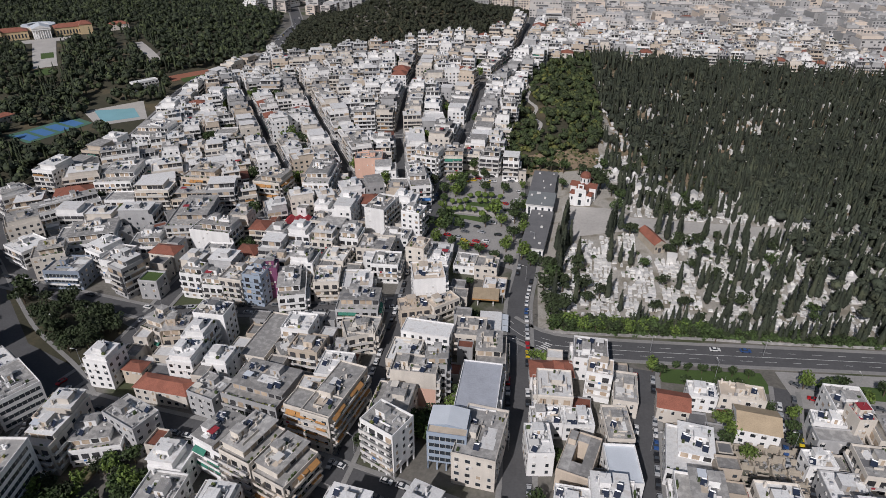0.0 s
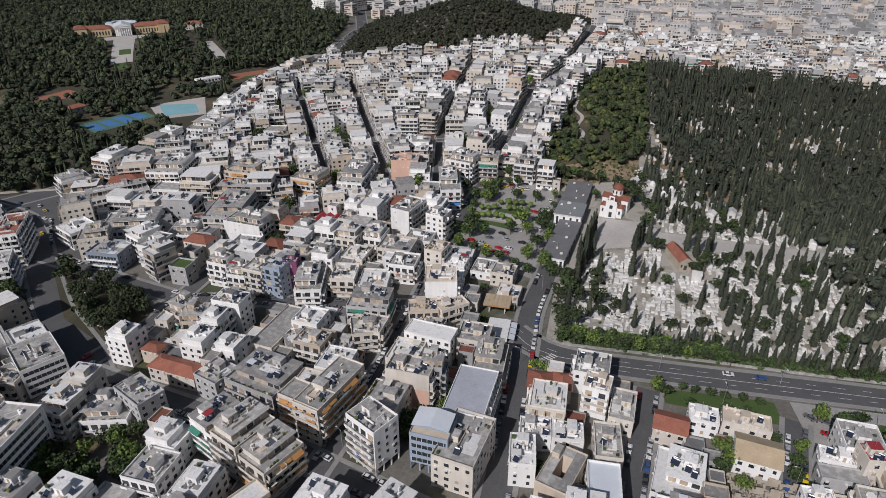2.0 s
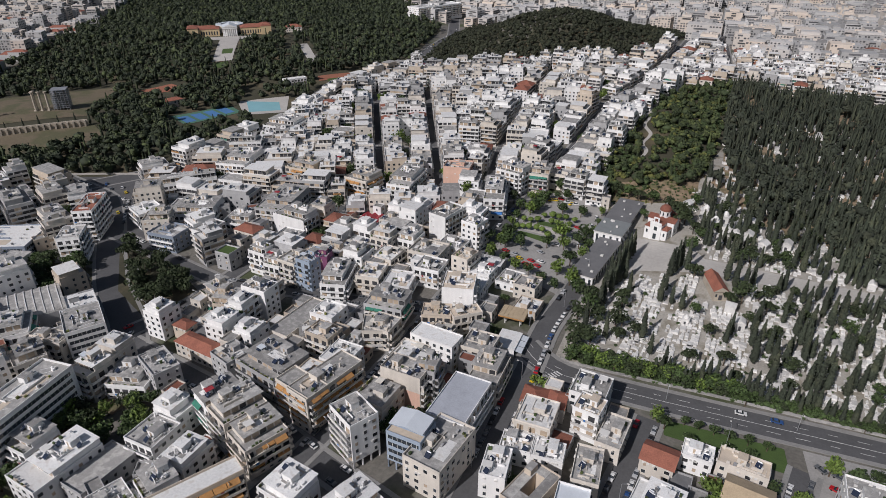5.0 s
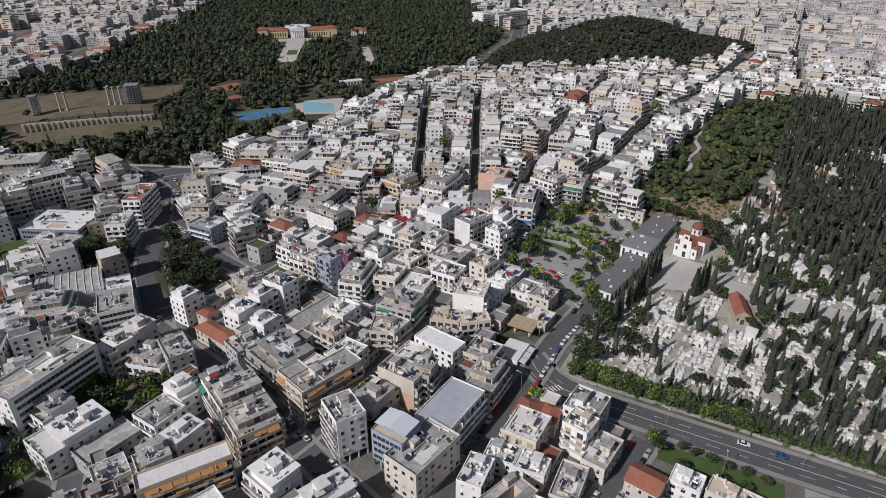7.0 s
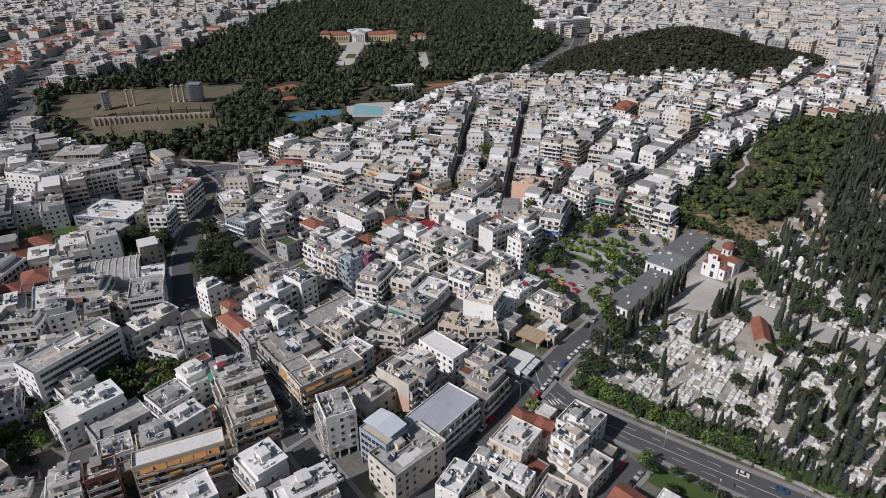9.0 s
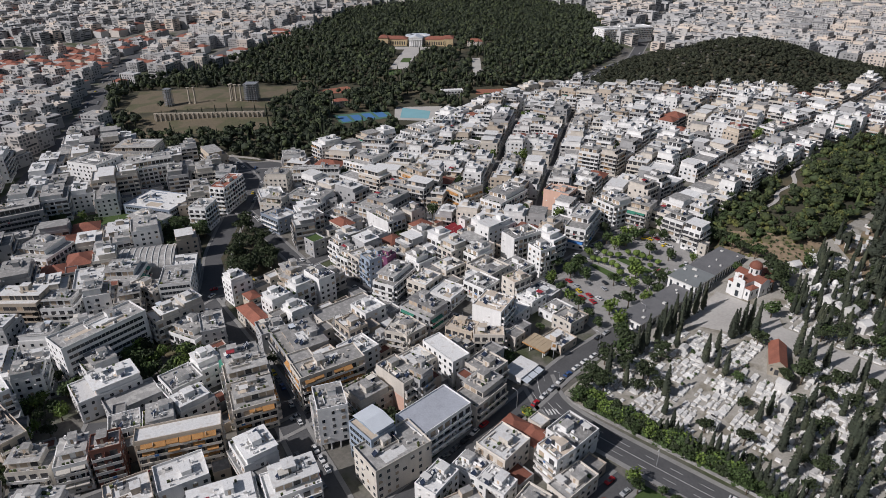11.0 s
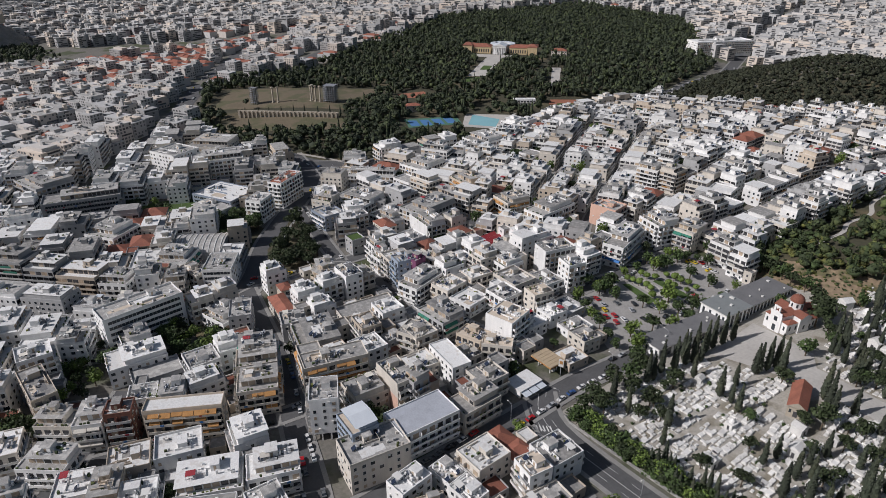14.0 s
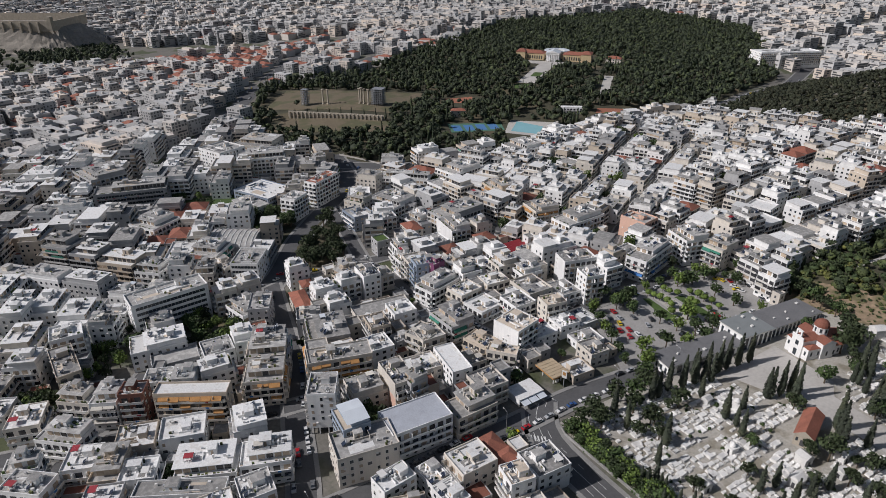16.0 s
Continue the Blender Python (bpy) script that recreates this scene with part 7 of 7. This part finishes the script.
for k in range(2500):
    x, y = yard.uniform(-230, 50), yard.uniform(330, 640)
    if placed < 90 and in_view(x, y) and not near_road(x, y, 0.3) and not clash(x, y, 0.9) and not any(inside(p, x, y) for p in OPEN):
        tree(yard.choice(("broad", "broad", "light", "pine")), x, y, yard.uniform(0.9, 1.5), 1.3)
        placed += 1


# ---- vehicles and street furniture ----
def car_meshes(paint):
    s = Shell()
    prof = [(-2.1, 0.35), (2.1, 0.35), (2.12, 0.75), (1.95, 0.86), (0.95, 0.95), (-1.75, 0.98), (-2.12, 0.9)]
    k = len(prof)
    for x in (-0.84, 0.84):
        s.v += [(x, a, b) for a, b in prof]
    sl = s.slot(paint)
    s.f.append(tuple(range(k))); s.m.append(sl)
    s.f.append(tuple(reversed(range(k, 2 * k)))); s.m.append(sl)
    for i in range(k):
        j = (i + 1) % k
        s.f.append((i, i + k, j + k, j)); s.m.append(sl)
    for x in (-0.74, 0.74):
        for y in (-1.3, 1.3):
            s.tube((x - 0.08, y, 0.33), (x + 0.08, y, 0.33), 0.31, 0.31, TYRE, 8)
    s.hexa([(-0.62, -1.1, 1.36), (0.62, -1.1, 1.36), (0.62, 0.25, 1.4), (-0.62, 0.25, 1.4), (-0.6, -1.0, 1.45), (0.6, -1.0, 1.45), (0.6, 0.2, 1.47), (-0.6, 0.2, 1.47)], paint)
    g = Shell()
    g.hexa([(-0.8, -1.7, 0.95), (0.8, -1.7, 0.95), (0.8, 1.0, 0.92), (-0.8, 1.0, 0.92), (-0.63, -1.1, 1.4), (0.63, -1.1, 1.4), (0.63, 0.28, 1.42), (-0.63, 0.28, 1.42)], GLASS)
    w = Shell()
    w.tube((-0.1, 0, 0), (0.1, 0, 0), 0.33, 0.33, TYRE, 10)
    return s.mesh("car"), g.mesh("cabin_glass"), w.mesh("wheel")


def make_car(paint, word, wheels):
    b, g, w = car_meshes(paint)
    c = tagged(part("car", b), word + " car parked or driving in the street", "car", "cars in the streets")
    part("cabin_glass", g, c)
    for x in (-0.78, 0.78) if wheels else ():
        for y in (-1.3, 1.3):
            part("wheel", w, c, m=pose(x, y, 0.33))
    return c


cr_ = random.Random(12)
CARS, CAR_N = {}, {}
COLOURS = ("white", "silver", "black", "dark grey", "red", "blue", "yellow taxi")


def car(x, y, turn, i):
    m = pose(x, y, gz(x, y) + 0.15, 0, 0, turn)
    near = -70 < x and y < 205
    if (i, near) in CARS:
        return copy_thing(CARS[i, near], m)
    c = make_car(CAR_PAINTS[i], COLOURS[i], near)
    c.matrix_basis = m
    CARS[i, near] = c
    return c


def pick():
    return cr_.choices(range(7), (5, 4, 4, 4, 0.9, 1.0, 0.4))[0]


def park(road, off, prob, lo=0.0, hi=1e9):
    for name, w, pts in ROADS:
        if name != road:
            continue
        line = densify(pts, 5.4)
        for (x0, y0), (x1, y1) in zip(line, line[1:]):
            if not (lo < y0 < hi) or cr_.random() > prob:
                continue
            dx, dy = x1 - x0, y1 - y0
            l = math.hypot(dx, dy)
            x, y = x0 - dy / l * off, y0 + dx / l * off
            if not clash(x, y, 0.6) and in_view(x, y):
                car(x, y, math.degrees(math.atan2(dy, dx)) - 90 + cr_.choice((0, 180)) + cr_.uniform(-2, 2), pick())


park("a", 3.7, 0.45, 110, 268); park("a", -3.7, 0.75, 110, 290)
park("b", 2.6, 0.6, 130, 370); park("b", -2.6, 0.35, 130, 370)
park("c", 3.2, 0.7, 110, 186); park("c", -3.2, 0.8, 110, 186)
park("d", 2.7, 0.6, 110, 178); park("d", -2.7, 0.75, 110, 178)
park("e", 3.0, 0.10); park("e", -3.0, 0.10)
park("h", 3.3, 0.35, 110, 300); park("h", -3.3, 0.35, 110, 300); park("h", 0.8, 0.08, 110, 300)
park("j", 4.2, 0.6, 90, 190); park("j", -4.2, 0.5, 90, 190)
park("k", 2.9, 0.6); park("k", -2.9, 0.6); park("k_west", 2.9, 0.5)
park("avenue_west", 5, 0.25, 255, 500); park("avenue_west", -5, 0.3, 255, 500); park("ardittou", 4, 0.3, 560, 1000); park("ardittou", -4, 0.3, 560, 1000)
TAKEN = [(10.4, 291.0), (15.6, 290.8), (17.7, 294.8), (22.9, 294.9), (11.3, 295.9), (21.1, 305.4), (19.0, 311.5), (4.5, 296.2), (2.4, 302.6), (37.7, 332.3), (21.8, 355.4), (19.6, 376.5), (27.5, 375.4), (32.6, 373.7), (34.9, 327.1), (21.7, 290.2), (23.0, 379.2), (37.4, 341.2), (17.0, 375.9), (30.1, 373.1)]
for x, y, t in ((-2, 318, 0), (-1, 326, 0), (0, 334, 0), (1, 342, 0), (22, 314, 80), (28, 316, 80), (34, 326, 10), (36, 334, 10), (4, 382, 60), (44, 374, 60), (8, 300, 70), (14, 297, 70), (20, 296, 70), (26, 294, 75), (12, 306, 70), (22, 304, 70), (30, 302, 75), (17, 312, 80), (36, 312, 10), (40, 320, 10), (43, 340, 10), (45, 346, 10), (47, 358, 10), (14, 376, 60), (20, 380, 60), (26, 376, 60), (32, 382, 60), (8, 366, 60),
                (38, 386, 60), (134, 182, 40), (139, 180, 60), (145, 177, 60), (137, 174, 60), (150, 174, 65), (158, 169, 70), (163, 168, 70), (171, 167, 75)):
    if all(math.hypot(x - a, y - b) > 4.5 for a, b in TAKEN) and not (2 < x < 38 and 320 < y < 352):
        car(x, y, t, pick())
for i, (x, y) in enumerate(TAKEN[:15]):
    car(x, y, 60 + cr_.uniform(-8, 8) if i < 10 else cr_.uniform(0, 180), pick())
for x, y in TAKEN[15:18]:
    car(x, y, 60, 4)
for x, y in TAKEN[18:]:
    car(x, y, 150, 6)
# taxis and traffic at the junction
for k in range(9):
    car(-222 - 2.6 * k, 287 + 3.6 * k, 40 + cr_.uniform(-6, 6), 6 if k % 3 else 1)
for k in range(7):
    car(-231 - 3.2 * k, 280 + 4.4 * k, 38 + cr_.uniform(-5, 5), pick())
for x, y in ((-262, 318), (-270, 324), (-255, 308), (-248, 300), (-276, 320), (-285, 326), (-262, 330), (-296, 322), (-306, 325), (-244, 290)):
    car(x, y, 60 + cr_.uniform(-25, 25), cr_.choice((pick(), 6)))
parapet = Shell()
line = densify([(-326, 331), (-300, 341), (-268, 350)], 6)
for (x0, y0), (x1, y1) in zip(line, line[1:]):
    za, zb = gz(x0, y0) + 0.1, gz(x1, y1) + 0.1
    parapet.hexa([(x0, y0, za), (x1, y1, zb), (x1, y1 + 0.5, zb), (x0, y0 + 0.5, za), (x0, y0, za + 1.3), (x1, y1, zb + 1.3), (x1, y1 + 0.5, zb + 1.3), (x0, y0 + 0.5, za + 1.3)], PLAZA)
tagged(part("bridge_parapet", parapet), "pale concrete parapet wall beside the junction", kind="structure")


def ruin():
    """Roofless old house: stubs of stone walls and rubble."""
    root = tagged(new("ruined_house"), "roofless ruined house with stubs of stone wall and rubble", "ruin")
    root.matrix_basis = pose(106, 141, gz(106, 141), 0, 0, -10)
    rnd = random.Random(2)
    for k in range(5):
        yy = -9 + 4.5 * k
        for i in range(12):
            q = Shell(); q.box(-11 + 1.8 * i, -9.2 + 1.8 * i, yy - 0.25, yy + 0.25, -1, rnd.uniform(0.3, 3.2), STONE)
            part("wall_stub", q, root)
    for k in range(5):
        xx = -10 + 5 * k
        for i in range(10):
            q = Shell(); q.box(xx - 0.25, xx + 0.25, -9 + 1.8 * i, -7.2 + 1.8 * i, -1, rnd.uniform(0.3, 3.0), STONE)
            part("wall_stub", q, root)
    q = Shell()
    for k in range(260):
        xx, yy, a = rnd.uniform(-11, 11), rnd.uniform(-9, 9), rnd.uniform(0.15, 0.6)
        q.box(xx - a, xx + a, yy - a * 0.6, yy + a * 0.6, -0.2, rnd.uniform(0.1, 0.7), rnd.choice((STONE, TAN, GREY)))
    part("rubble", q, root, kind="stuff")


ruin()


def street_lamp(x, y, turn):
    root = tagged(new("street_lamp"), "tall grey street lamp with a curved arm", "street lamp", "street lamps")
    root.matrix_basis = pose(x, y, gz(x, y) + 0.2, 0, 0, turn)
    s = Shell(); s.tube((0, 0, -0.5), (0, 0, 8), 0.1, 0.07, METAL, 6); part("pole", s, root)
    s = Shell(); s.tube((0, 0, 8), (0, 1.8, 8.6), 0.06, 0.05, METAL, 5); part("arm", s, root)
    s = Shell(); s.box(-0.18, 0.18, 1.6, 2.4, 8.52, 8.66, FRAME); part("head", s, root)


for x, y, t in ((60, 190, 0), (85, 203, 180), (105, 186, 0), (130, 200, 180), (155, 178, 0), (38, 220, 120), (30, 200, 90), (-130, 214, 90), (-148, 200, 90), (-170, 222, 45), (-196, 240, 30), (-150, 176, 30), (22, 150, 90), (19, 120, 90), (58, 118, -90), (70, 150, -90), (105, 120, 90), (118, 150, 90), (-30, 150, 60), (40, 256, 90), (48, 290, 90)):
    street_lamp(x, y, t)

# road markings
for off in (-2.9, 2.9):
    tagged(ribbon("lane_line", densify(ROADS[4][2], 1.5), off - 0.08, off + 0.08, 0.15, LINE, gap=(4, 6)), "white dashed lane line", kind="structure")
tagged(ribbon("centre_line", densify(ROADS[4][2], 2.0), -0.1, 0.1, 0.15, LINE), "white centre line", kind="structure")
for k in range(6):
    x, y = 37.6 + k * 1.0, 203.6 + k * 0.9
    patch("crossing_bar", [(x, y), (x + 2.6, y - 1.8), (x + 2.9, y - 1.35), (x + 0.3, y + 0.45)], 0.17, LINE, step=2, label="white zebra crossing bar")
